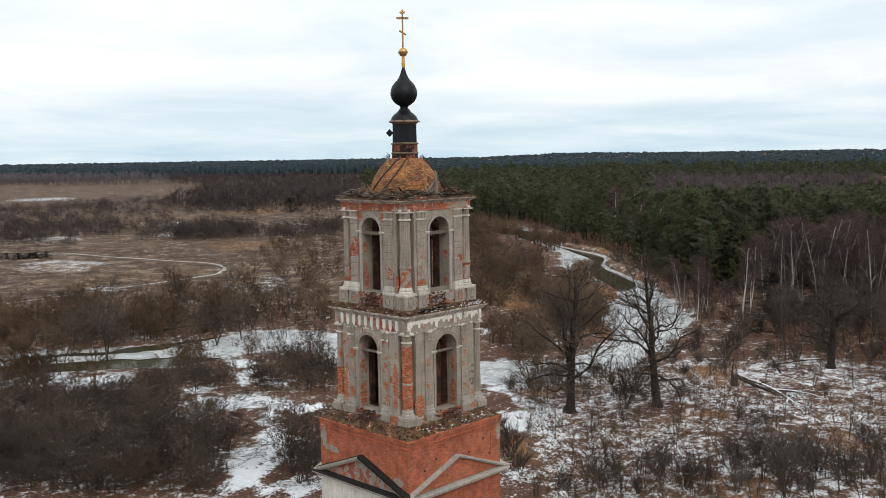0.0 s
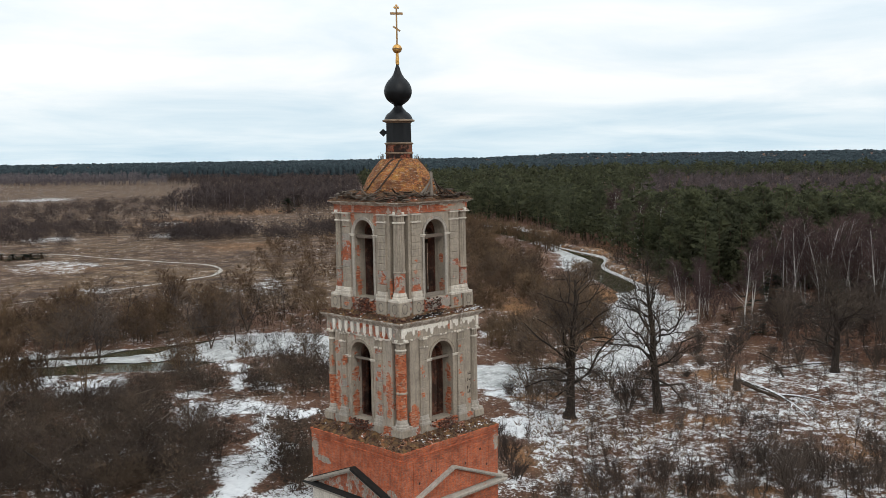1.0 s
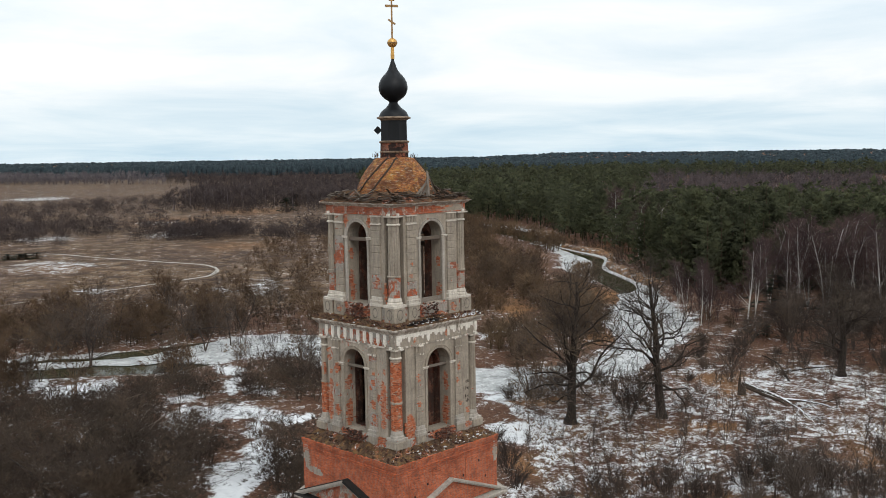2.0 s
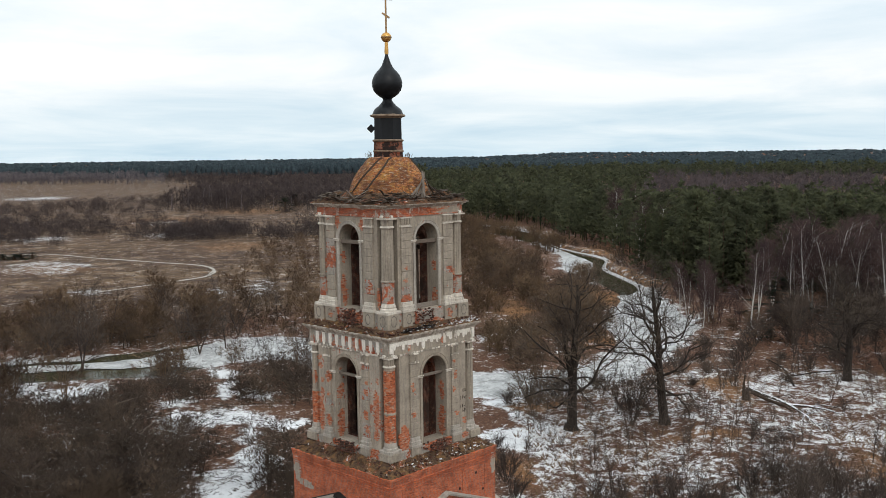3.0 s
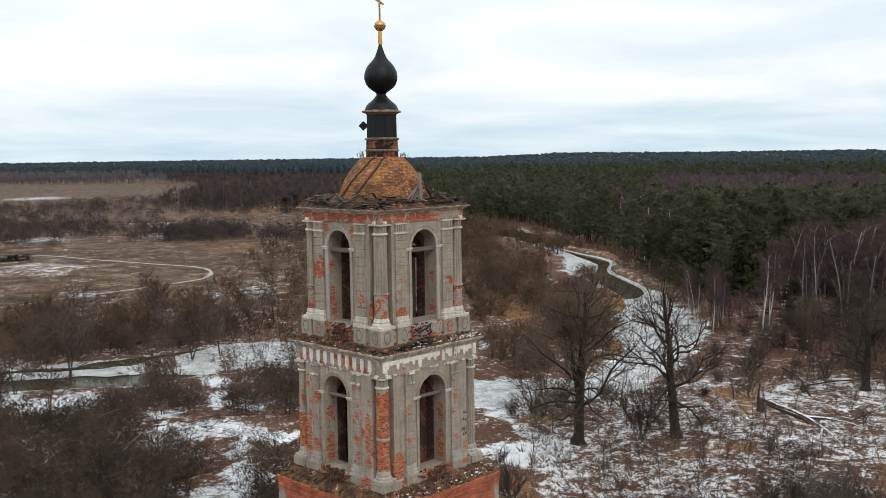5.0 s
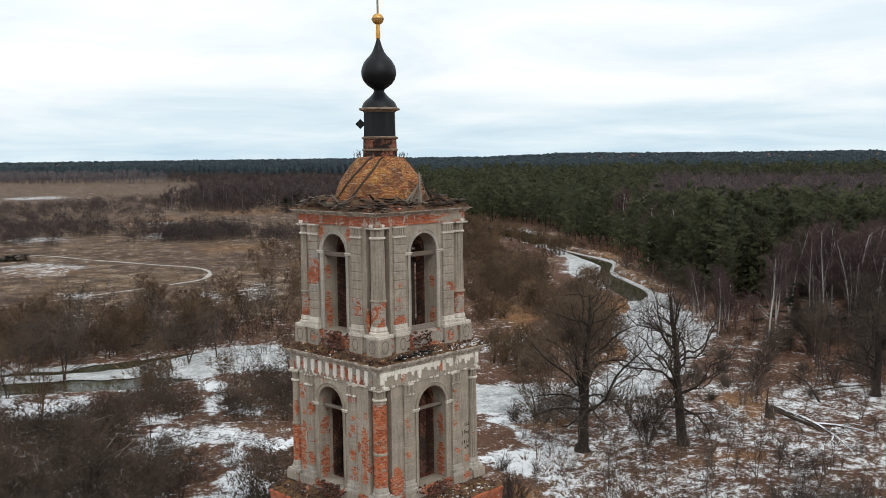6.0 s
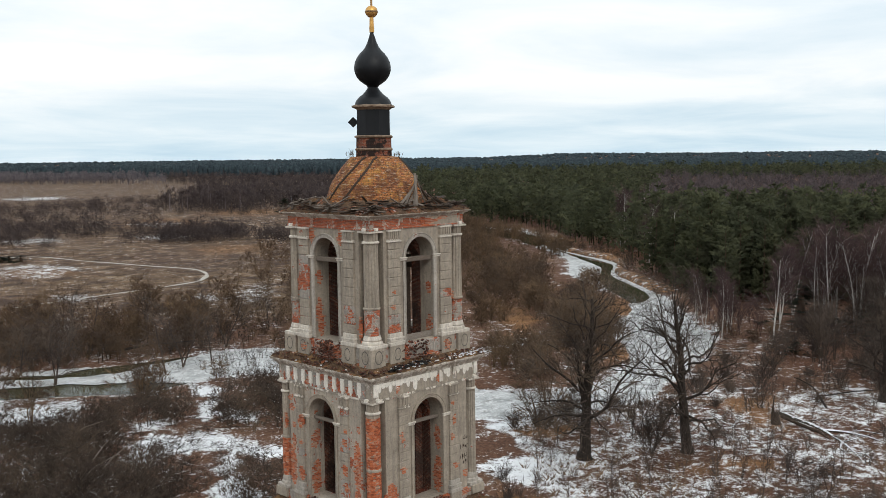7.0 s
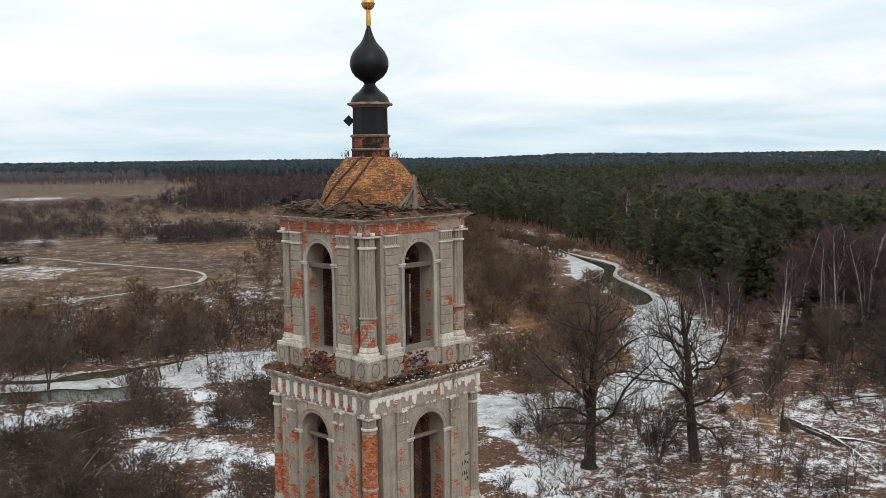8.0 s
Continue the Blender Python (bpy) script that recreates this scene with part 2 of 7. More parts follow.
M_BIRCHTWIG = twig_material("purple_birch_twigs", (0.060, 0.046, 0.044), (0.100, 0.077, 0.072), (0.078, 0.060, 0.058), 0.3)
M_PURPLE = twig_material("purple_birch_crowns", (0.068, 0.043, 0.041), (0.104, 0.068, 0.063), (0.082, 0.053, 0.052), 0.3)
M_NEEDLES = twig_material("pine_needles", (0.060, 0.067, 0.038), (0.091, 0.098, 0.055), (0.080, 0.083, 0.046), 0.5)
M_SPRUCE = twig_material("spruce_needles", (0.015, 0.021, 0.012), (0.027, 0.036, 0.020), (0.022, 0.030, 0.016), 0.4)
M_FARPURPLE = twig_material("far_birch_crowns", (0.080, 0.065, 0.068), (0.124, 0.101, 0.103), (0.10, 0.081, 0.084), 0.3)
# The bluish tint is distance haze, put into the forest's base colour.
M_FARWOOD = twig_material("hazed_far_conifers", (0.017, 0.027, 0.033), (0.028, 0.042, 0.049), (0.024, 0.036, 0.042))
M_PINEBARK = simple_material("pine_bark", (0.055, 0.038, 0.028), (0.10, 0.06, 0.036), 3.0, 0.9, 0, (2, 2, 0.5))
M_DRYGRASS = twig_material("dry_grass", (0.095, 0.064, 0.042), (0.21, 0.145, 0.09), (0.19, 0.11, 0.055))


def birch_bark():
    m, n = material("white_birch_bark")
    marks = n.ramp(n.noise(n.scaled(n.pos, (1.2, 1.2, 6.0)), 1.1, 4.0, 0.6), [(0.56, 0.0), (0.63, 1.0)])
    c = n.mix(marks, (0.56, 0.53, 0.49), (0.07, 0.06, 0.055))
    finish(n, c, 0.85)
    return m


M_BIRCH = birch_bark()


def debris_material(name, snow=0.0, grass=0.5):
    """Rotted brick, soil, moss and dry weeds on a ledge."""
    m, n = material(name)
    a, b, d = n.noise(n.world, 2.2, 6.0, 0.7, 0.4), n.noise(n.world, 7.0, 6.0, 0.75, 0.3), n.noise(n.world, 1.1, 5.0, 0.65)
    c = n.mix(n.ramp(b, [(0.35, 0.0), (0.65, 1.0)]), (0.034, 0.023, 0.017), (0.145, 0.082, 0.046))
    c = n.mix(n.ramp(a, [(0.48, 0.0), (0.60, grass)]), c, (0.24, 0.13, 0.045))
    c = n.mix(n.ramp(d, [(0.56, 0.0), (0.64, 0.8)]), c, (0.29, 0.085, 0.038))
    white = n.ramp(n.math("ADD", n.math("MULTIPLY", b, 0.6), n.math("MULTIPLY", d, 0.5)), [(0.645 - snow, 0.0), (0.675 - snow, 0.9)])
    c = n.mix(white, c, (0.66, 0.67, 0.68))
    finish(n, c, 0.95, bump=b, strength=0.9, distance=0.08)
    return m


M_DEBRIS = debris_material("ledge_debris", 0.0, 0.65)
M_ROOFDEBRIS = debris_material("roof_debris", -0.02, 0.25)


# ---- building blocks ----
class Geo:
    """Vertices and faces of one mesh."""

    def __init__(self):
        self.v, self.f, self.weld = [], [], False

    def put(self, verts, faces):
        k = len(self.v)
        self.v.extend(tuple(p) for p in verts)
        self.f.extend(tuple(k + i for i in face) for face in faces)
        return self

    def box(self, x0, x1, y0, y1, z0, z1, taper=0.0):
        a, b = taper, taper
        return self.put([(x0, y0, z0), (x1, y0, z0), (x1, y1, z0), (x0, y1, z0), (x0 + a, y0 + b, z1), (x1 - a, y0 + b, z1), (x1 - a, y1 - b, z1), (x0 + a, y1 - b, z1)],
                        [(3, 2, 1, 0), (4, 5, 6, 7), (0, 1, 5, 4), (1, 2, 6, 5), (2, 3, 7, 6), (3, 0, 4, 7)])

    def worn_box(self, x0, x1, y0, y1, z0, z1, c=0.015):
        """A box with its edges cut off."""
        pts = []
        for z, i in ((z0, c), (z0 + c, 0), (z1 - c, 0), (z1, c)):
            pts += [(x0 + i + c, y0 + i, z), (x1 - i - c, y0 + i, z), (x1 - i, y0 + i + c, z), (x1 - i, y1 - i - c, z), (x1 - i - c, y1 - i, z), (x0 + i + c, y1 - i, z), (x0 + i, y1 - i - c, z), (x0 + i, y0 + i + c, z)]
        faces = [tuple(range(7, -1, -1)), tuple(range(24, 32))]
        for r in range(3):
            faces += [(8 * r + k, 8 * r + (k + 1) % 8, 8 * r + 8 + (k + 1) % 8, 8 * r + 8 + k) for k in range(8)]
        return self.put(pts, faces)

    def lathe(self, profile, n=24, cx=0.0, cy=0.0, turn=0.0, wobble=0.0, cap=True, flute=0.0):
        """Rings of (radius, z) from the bottom up."""
        pts = []
        for r, z in profile:
            for k in range(n):
                a = turn + 2 * math.pi * k / n
                q = r * (1 + wobble * random.uniform(-1, 1)) - (flute if k % 4 == 0 else 0.0)
                pts.append((cx + q * math.cos(a), cy + q * math.sin(a), z))
        faces = [(r * n + k, r * n + (k + 1) % n, (r + 1) * n + (k + 1) % n, (r + 1) * n + k) for r in range(len(profile) - 1) for k in range(n)]
        if cap:
            faces += [tuple(range(n - 1, -1, -1)), tuple((len(profile) - 1) * n + k for k in range(n))]
        return self.put(pts, faces)

    def square_sweep(self, profile, step=0.5, rough=0.0, cx=0.0, cy=0.0):
        """Rings of (half side, z), from the bottom up or from inside to outside, along a square, uneven by rough."""
        many = max(2, int(2 * profile[0][0] / step))
        ring = []
        for sx, sy, tx, ty in ((-1, -1, 1, 0), (1, -1, 0, 1), (1, 1, -1, 0), (-1, 1, 0, -1)):
            ring += [(sx + tx * 2 * k / many, sy + ty * 2 * k / many) for k in range(many)]
        n, pts = len(ring), []
        dents = [random.uniform(-1, 1) for _ in ring]
        for h, z in profile:
            pts += [(cx + u * h + rough * 0.5 * random.uniform(-1, 1), cy + v * h + rough * 0.5 * random.uniform(-1, 1), z + rough * (0.6 * d + 0.4 * random.uniform(-1, 1))) for (u, v), d in zip(ring, dents)]
        return self.put(pts, [(r * n + k, r * n + (k + 1) % n, (r + 1) * n + (k + 1) % n, (r + 1) * n + k) for r in range(len(profile) - 1) for k in range(n)])

    def tube(self, pts, radii, sides=5):
        """A tapered round bar through points; a last radius of 0 ends in a tip."""
        pts = [Vector(p) for p in pts]
        tip = radii[-1] == 0
        rings, verts = len(pts) - (1 if tip else 0), []
        for i in range(rings):
            d = (pts[min(i + 1, len(pts) - 1)] - pts[max(i - 1, 0)]).normalized()
            side = d.orthogonal().normalized()
            other = d.cross(side)
            for k in range(sides):
                a = 2 * math.pi * k / sides
                verts.append(pts[i] + radii[i] * (math.cos(a) * side + math.sin(a) * other))
        faces = [(r * sides + k, r * sides + (k + 1) % sides, (r + 1) * sides + (k + 1) % sides, (r + 1) * sides + k) for r in range(rings - 1) for k in range(sides)]
        if tip:
            verts.append(pts[-1])
            faces += [((rings - 1) * sides + k, (rings - 1) * sides + (k + 1) % sides, rings * sides) for k in range(sides)]
        else:
            faces.append(tuple((rings - 1) * sides + k for k in range(sides)))
        return self.put(verts, faces)

    def extrude(self, plan, z0, z1):
        """A plan of (x, y) corners raised from z0 to z1."""
        n = len(plan)
        return self.put([(x, y, z0) for x, y in plan] + [(x, y, z1) for x, y in plan], [tuple(range(n - 1, -1, -1)), tuple(range(n, 2 * n))] + [(k, (k + 1) % n, n + (k + 1) % n, n + k) for k in range(n)])

    def turned(self, m):
        self.v = [tuple(m @ Vector(p)) for p in self.v]
        return self

    def mesh(self, name, mat, smooth=False):
        me = bpy.data.meshes.new(name)
        me.from_pydata(self.v, [], self.f)
        if self.weld:
            bm = bmesh.new()
            bm.from_mesh(me)
            bmesh.ops.remove_doubles(bm, verts=bm.verts, dist=0.002)
            bm.to_mesh(me)
            bm.free()
        if mat:
            me.materials.append(mat)
        if smooth:
            me.polygons.foreach_set("use_smooth", [True] * len(me.polygons))
            me.set_sharp_from_angle(angle=radians(38))
        me.update()
        return me


def part(name, geo, mat, parent, label="", smooth=False):
    ob = new(name, geo.mesh(name, mat, smooth))
    ob.parent = parent
    return tagged(ob, label)


def share(name, mesh, parent, m):
    ob = new(name, mesh)
    ob.parent = parent
    ob.matrix_basis = m
    return ob


def quarter(k):
    """The turn that carries the face that looks along -y onto face k: 0 -y, 1 -x, 2 +y, 3 +x."""
    return pose(0, 0, 0, 0, 0, -90 * k)


def arch_wall(g, w, z0, z1, out, thick, cx, r, spring, sill, steps=14):
    """A wall |x| < w from z0 to z1, its face at y = -out, with a round-headed opening through it."""
    y0, y1 = -out, -out + thick
    arc = [(cx - r * math.cos(math.pi * k / steps), spring + r * math.sin(math.pi * k / steps)) for k in range(steps + 1)]
    g.weld = True
    g.box(-w, cx - r, y0, y1, z0, spring)
    g.box(cx + r, w, y0, y1, z0, spring)
    g.box(cx - r, cx + r, y0, y1, z0, sill)
    xs = [-w] + [p[0] for p in arc] + [w]
    zs = [spring] + [p[1] for p in arc] + [spring]
    for a in range(len(xs) - 1):
        xa, xb, za, zb = xs[a], xs[a + 1], zs[a], zs[a + 1]
        g.put([(xa, y0, za), (xb, y0, zb), (xb, y0, z1), (xa, y0, z1), (xa, y1, za), (xb, y1, zb), (xb, y1, z1), (xa, y1, z1)],
              [(0, 1, 2, 3), (7, 6, 5, 4), (4, 5, 1, 0), (3, 2, 6, 7)])
    for x, order in ((-w, (0, 1, 2, 3)), (w, (3, 2, 1, 0))):
        g.put([(x, y0, spring), (x, y0, z1), (x, y1, z1), (x, y1, spring)], [order])
    return g


def arch_band(g, cx, r0, r1, spring, bottom, out, proud, steps=16):
    """The moulding round an arch, with its strips down the sides."""
    y0, y1 = -out - proud, -out + 0.03
    path = [(-1, 0, bottom)] + [(-math.cos(math.pi * k / steps), math.sin(math.pi * k / steps), spring) for k in range(steps + 1)] + [(1, 0, bottom)]
    rings = []
    for c, s, z in path:
        rings.append([(cx + c * r0, y0 + 0.03, z + s * r0), (cx + c * (r0 * 0.45 + r1 * 0.55), y0, z + s * (r0 * 0.45 + r1 * 0.55)), (cx + c * r1, y0, z + s * r1), (cx + c * r1, y1, z + s * r1), (cx + c * r0, y1, z + s * r0)])
    n = 5
    verts = [p for ring in rings for p in ring]
    faces = [(a * n + k, a * n + (k + 1) % n, (a + 1) * n + (k + 1) % n, (a + 1) * n + k) for a in range(len(rings) - 1) for k in range(n)]
    faces += [tuple(range(n)), tuple((len(rings) - 1) * n + k for k in range(n - 1, -1, -1))]
    return g.put(verts, faces)


def steps_block(g, cx, out, width, levels):
    """Stacked mouldings in front of a wall: levels of (extra width, proud, z0, z1)."""
    for extra, proud, z0, z1 in levels:
        g.worn_box(cx - width / 2 - extra, cx + width / 2 + extra, -out - proud, -out + 0.02, z0, z1, min(0.02, (z1 - z0) / 4))
    return g


def ragged_patch(u, z, ru, rz, seed, y):
    """Where plaster has fallen: whole courses of brick with a stepped outline, in the plane y."""
    rnd = random.Random(seed)
    g, course, brick = Geo(), 0.075, 0.13
    rows = max(1, int(2 * rz / course))
    lean = rnd.uniform(-0.3, 0.3)
    for i in range(rows):
        t = (i + 0.5) / rows * 2 - 1
        half = ru * math.sqrt(max(0.0, 1 - t * t)) * rnd.uniform(0.72, 1.12)
        mid = u + lean * t * ru + rnd.uniform(-0.06, 0.06)
        a, b = round((mid - half) / brick) * brick, round((mid + half) / brick) * brick
        z0, x = z + t * rz - course / 2, a - (0.13 if i % 2 else 0.0) * (b - a > 0.4)
        while x < b - 0.08:
            end = min(x + 0.26, b)
            if end - max(x, a) > 0.06:
                deep = rnd.uniform(-0.012, 0.006)
                g.box(max(x, a) + 0.005, end - 0.005, y + deep, y + 0.05, z0, z0 + course * 0.76)
            x += 0.26
    return g


# ---- the bell tower ----
CX, CY = -0.04, 0.06
tower = tagged(new("bell_tower"), "abandoned tiered brick bell tower with peeling grey plaster", "bell tower")
tower.location = (CX, CY, 0)
OFFSET = (0.06, -0.20, 0.0, 0.0)


def face_part(name, g, mat, k, parent=None, label="", smooth=False):
    return part(name, g.turned(quarter(k)), mat, parent or tower, label, smooth)


def storey(tier):
    """One belfry storey: four arched walls, pilasters with blocks, corner columns, pedestals and entablature."""
    A, notch, zb, zp, zbase, zcap0, zcap1, zfr, zc0, zc1, R, spring, px, colr, colc = (tier[k] for k in
        ("A", "notch", "zb", "zp", "zbase", "zcap0", "zcap1", "zfr", "zc0", "zc1", "R", "spring", "px", "colr", "colc"))
    inner = notch - 0.12
    pw = tier["pw"]
    blocks = Geo()
    count = tier["blocks"]
    step = (zcap0 - zbase) / count
    blocks.worn_box(-pw / 2, pw / 2, -0.13, 0.02, 0.018, step - 0.018, 0.022)
    block_meshes = {"plain": blocks.mesh("block", M_PLASTER), "bare": blocks.mesh("block_bare", M_MOSTLY), "patchy": blocks.mesh("block_patchy", M_PATCHY)}
    for k in range(4):
        off, m = OFFSET[k], quarter(k)
        wall = face_part("wall", arch_wall(Geo(), notch, zb, zc0, A, A - inner, off, R, spring, tier["sill"]), tier["wall"] if k != 1 or tier["upper"] else M_SPOTTED, k)
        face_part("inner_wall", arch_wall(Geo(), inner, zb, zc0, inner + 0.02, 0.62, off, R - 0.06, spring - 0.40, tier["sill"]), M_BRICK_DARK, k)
        face_part("archivolt", arch_band(Geo(), off, R - 0.01, R + 0.21, spring, tier["sill"], A, 0.06), M_LOWER if tier["upper"] else M_PLASTER, k)
        for r0, r1, proud in ((R - 0.02, R + 0.03, 0.07), (R + 0.16, R + 0.22, 0.10)):
            face_part("archivolt_lip", arch_band(Geo(), off, r0, r1, spring, tier["sill"] if r0 < R else spring - 0.05, A, proud), M_LOWER if tier["upper"] else M_PLASTER, k)
        for s in (-1, 1):
            imp = Geo()
            steps_block(imp, off + s * (R + 0.22), A, 0.50, [(0.0, 0.10, spring - 0.16, spring - 0.06), (0.03, 0.14, spring - 0.06, spring + 0.02)])
            face_part("impost", imp, M_WHITE, k)
            cx = off * 0.6 + s * px
            pil = tagged(new("pilaster"))
            pil.parent, pil.matrix_basis = tower, m
            for i in range(count):
                style = tier["style"](k, s, i)
                share("block", block_meshes[style], pil, pose(cx, -A, zbase + i * step))
            core = Geo().box(cx - pw / 2 + 0.02, cx + pw / 2 - 0.02, -A - 0.09, -A + 0.02, zbase, zcap0)
            part("shaft", core, M_PLASTER if not (k == 1 and s == -1 and tier["upper"]) else M_PATCHY, pil)
            cap = Geo()
            plan, many = [(cx + pw / 2, -A + 0.02), (cx - pw / 2, -A + 0.02)], 6
            for i in range(many):
                fx, fw = cx - pw / 2 + i * pw / many, pw / many
                plan += [(fx, -A - 0.12), (fx + 0.15 * fw, -A - 0.17), (fx + 0.7 * fw, -A - 0.17), (fx + 0.85 * fw, -A - 0.12)]
            plan.append((cx + pw / 2, -A - 0.12))
            cap.extrude(plan[::-1], zcap0 + 0.02, zcap1 - 0.06)
            part("fluted_capital", cap, M_PLASTER, pil)
            part("abacus", steps_block(Geo(), cx, A, pw, [(0.05, 0.20, zcap1 - 0.09, zcap1)]), M_WHITE if tier["upper"] else M_FACING, pil, "whitewashed moulding")
            mould = steps_block(Geo(), cx, A, pw, [(0.02, 0.17, zcap0 - 0.03, zcap0 + 0.06), (0.06, 0.20, zcap0 - 0.10, zcap0 - 0.02)])
            part("capital_moulding", mould, M_WHITE if tier["upper"] else M_FACING, pil, "whitewashed moulding")
            base = steps_block(Geo(), cx, A, pw, [(0.13, 0.30, zp, zp + 0.20), (0.08, 0.25, zp + 0.20, zp + 0.32), (0.10, 0.27, zp + 0.32, zp + 0.44), (0.04, 0.19, zp + 0.44, zbase)])
            part("moulded_base", base, M_WHITE if tier["upper"] else M_LOWER, pil, "whitewashed moulded base")
            ped = Geo().worn_box(cx - pw / 2 - 0.10, cx + pw / 2 + 0.10, -A - 0.27, -A + 0.02, zb, zp, 0.02)
            part("pedestal", ped, M_PLASTER, pil)
            if tier["upper"]:
                oval = Geo()
                n, zm, yy = 28, (zb + zp) / 2 + 0.02, -A - 0.285
                for a in range(n):
                    c0, s0 = math.cos(2 * math.pi * a / n), math.sin(2 * math.pi * a / n)
                    for q in (0.24, 0.20):
                        oval.v.append((cx + q * c0, yy, zm + q * 1.45 * s0))
                for a in range(n):
                    b = (a + 1) % n
                    oval.f.append((2 * a, 2 * b, 2 * b + 1, 2 * a + 1))
                part("oval_moulding", oval, M_GROOVE_SHADE, pil)
    # parapet and plinth below the openings
    part("plinth", Geo().square_sweep([(A - 0.3, zb - 0.35), (A + 0.12, zb - 0.30), (A + 0.12, zp - 0.10), (A + 0.05, zp - 0.02), (A - 0.3, zp - 0.02)], 0.6, 0.02), tier["plinth"], tower)
    # columns in the corners
    for i, (sx, sy) in enumerate(((-1, -1), (1, -1), (1, 1), (-1, 1))):
        col = tagged(new("corner_column"))
        col.parent = tower
        x, y = sx * colc, sy * colc
        low = tier["flute_from"][i]
        if low < zcap0 - 0.2:
            part("fluted_shaft", Geo().lathe([(colr * 0.98, low), (colr * 0.90, zcap0 - 0.05)], 56, x, y, flute=0.04), M_PLASTER, col)
        if low > zbase + 0.1:
            rings, z = [], zbase
            while z < low - 0.02:
                h = min(0.15 if tier["upper"] else 0.075, low - z)
                rings += [(colr * 0.95, z), (colr * 0.985, z + 0.2 * h), (colr * 0.985, z + 0.8 * h), (colr * 0.95, z + h)] if tier["upper"] else [(colr * 0.96, z), (colr * 0.96, z + h)]
                z += h
            if not tier["upper"]:
                courses, z, odd = Geo(), zbase, 0
                while z < low - 0.05:
                    for q in range(15):
                        if random.random() < 0.96:
                            piece = Geo().box(-0.074, 0.074, -0.05, 0.03 + random.uniform(-0.006, 0.008), 0.0, 0.064)
                            piece.turned(pose(x, y, z, 0, 0, 24 * q + 12 * odd) @ pose(0, colr - 0.02, 0))
                            courses.put(piece.v, piece.f)
                    z, odd = z + 0.075, 1 - odd
                tagged(part("bare_brickwork", courses, M_BRICKPIECE, col, "courses of bare red brick"), kind="stuff")
            part("brick_shaft", Geo().lathe(rings, 24, x, y, wobble=0.012), M_MOSTLY if tier["upper"] else M_MORTAR, col, "shaft of bare red brick, its plaster fallen")
            if low < zcap0 - 0.3:
                part("ring_moulding", Geo().lathe([(colr, low - 0.05), (colr * 1.12, low - 0.02), (colr * 1.12, low + 0.05), (colr, low + 0.08)], 24, x, y), M_PLASTER, col, smooth=True)
        part("fluted_capital", Geo().lathe([(colr * 0.92, zcap0), (colr * 0.96, zcap1 - 0.1)], 48, x, y, flute=0.045), M_PLASTER, col)
        ab = Geo().lathe([(colr * 0.95, zcap0 - 0.12), (colr * 1.12, zcap0 - 0.08), (colr * 1.12, zcap0 - 0.02), (colr * 0.95, zcap0 + 0.03)], 24, x, y)
        part("astragal", ab, M_WHITE, col, "whitewashed moulding")
        part("abacus", Geo().worn_box(x - colr * 1.15, x + colr * 1.15, y - colr * 1.15, y + colr * 1.15, zcap1 - 0.10, zcap1), M_WHITE, col, "whitewashed moulding")
        bs = Geo().lathe([(colr * 1.28, zp + 0.16), (colr * 1.34, zp + 0.22), (colr * 1.28, zp + 0.32), (colr * 1.1, zp + 0.36), (colr * 1.18, zp + 0.44), (colr * 1.02, zbase)], 28, x, y)
        bs.worn_box(x - colr * 1.42, x + colr * 1.42, y - colr * 1.42, y + colr * 1.42, zp, zp + 0.17)
        part("moulded_base", bs, M_WHITE if tier["upper"] else M_LOWER, col, "whitewashed moulded base", smooth=True)
        if not tier["upper"] and i == 0:
            part("ring_moulding", Geo().lathe([(colr * 0.98, 16.86), (colr * 1.13, 16.90), (colr * 1.13, 17.0), (colr * 0.98, 17.05)], 24, x, y, wobble=0.01), M_PLASTER, col)
        half = tier["ped_half"]
        c = half - 0.5
        part("pedestal", Geo().worn_box(sx * c - 0.5, sx * c + 0.5, sy * c - 0.5, sy * c + 0.5, zb - 0.05, zp, 0.025), M_PLASTER, col)
        if tier["upper"]:
            for q in range(2):
                oval, n, zm = Geo(), 28, (zb + zp) / 2 + 0.02
                for a in range(n):
                    c0, s0 = math.cos(2 * math.pi * a / n), math.sin(2 * math.pi * a / n)
                    for rr in (0.27, 0.23):
                        p = (sx * c + rr * c0, sy * (half + 0.012)) if q == 0 else (sx * (half + 0.012), sy * c + rr * c0)
                        oval.v.append((*p, zm + rr * 1.35 * s0))
                oval.f = [(2 * a, 2 * ((a + 1) % n), 2 * ((a + 1) % n) + 1, 2 * a + 1) for a in range(n)]
                part("oval_moulding", oval, M_GROOVE_SHADE, col)
        # the entablature steps out over the column
        half_block = 0.33 if tier["upper"] else 0.32
        fr = Geo().worn_box(x - half_block, x + half_block, y - half_block, y + half_block, zcap1, zc0 - 0.02, 0.02)
        part("entablature_block", fr, tier["block_mat"], col)
        cap = Geo()
        for dx, dy in ((-1, 0), (1, 0), (0, -1), (0, 1)):
            cap.worn_box(x + 0.42 * dx - 0.10, x + 0.42 * dx + 0.10, y + 0.42 * dy - 0.10, y + 0.42 * dy + 0.10, zcap1 + 0.01, zcap1 + 0.17, 0.015)
        part("corner_dentil", cap, M_PALE, col, "whitewashed corner blocks")
    part("frieze", Geo().square_sweep([(notch - 0.2, zfr - 0.02), (A + 0.06, zfr), (A + 0.06, zfr + 0.08), (A + 0.02, zfr + 0.10), (A + 0.02, zc0), (notch - 0.2, zc0)], 0.4, 0.012), tier["frieze"], tower)
    part("ledge_top", Geo().square_sweep(tier["top"], 0.16, 0.06), tier["top_mat"], tower, "ledge heaped with rubble, soil and weeds")
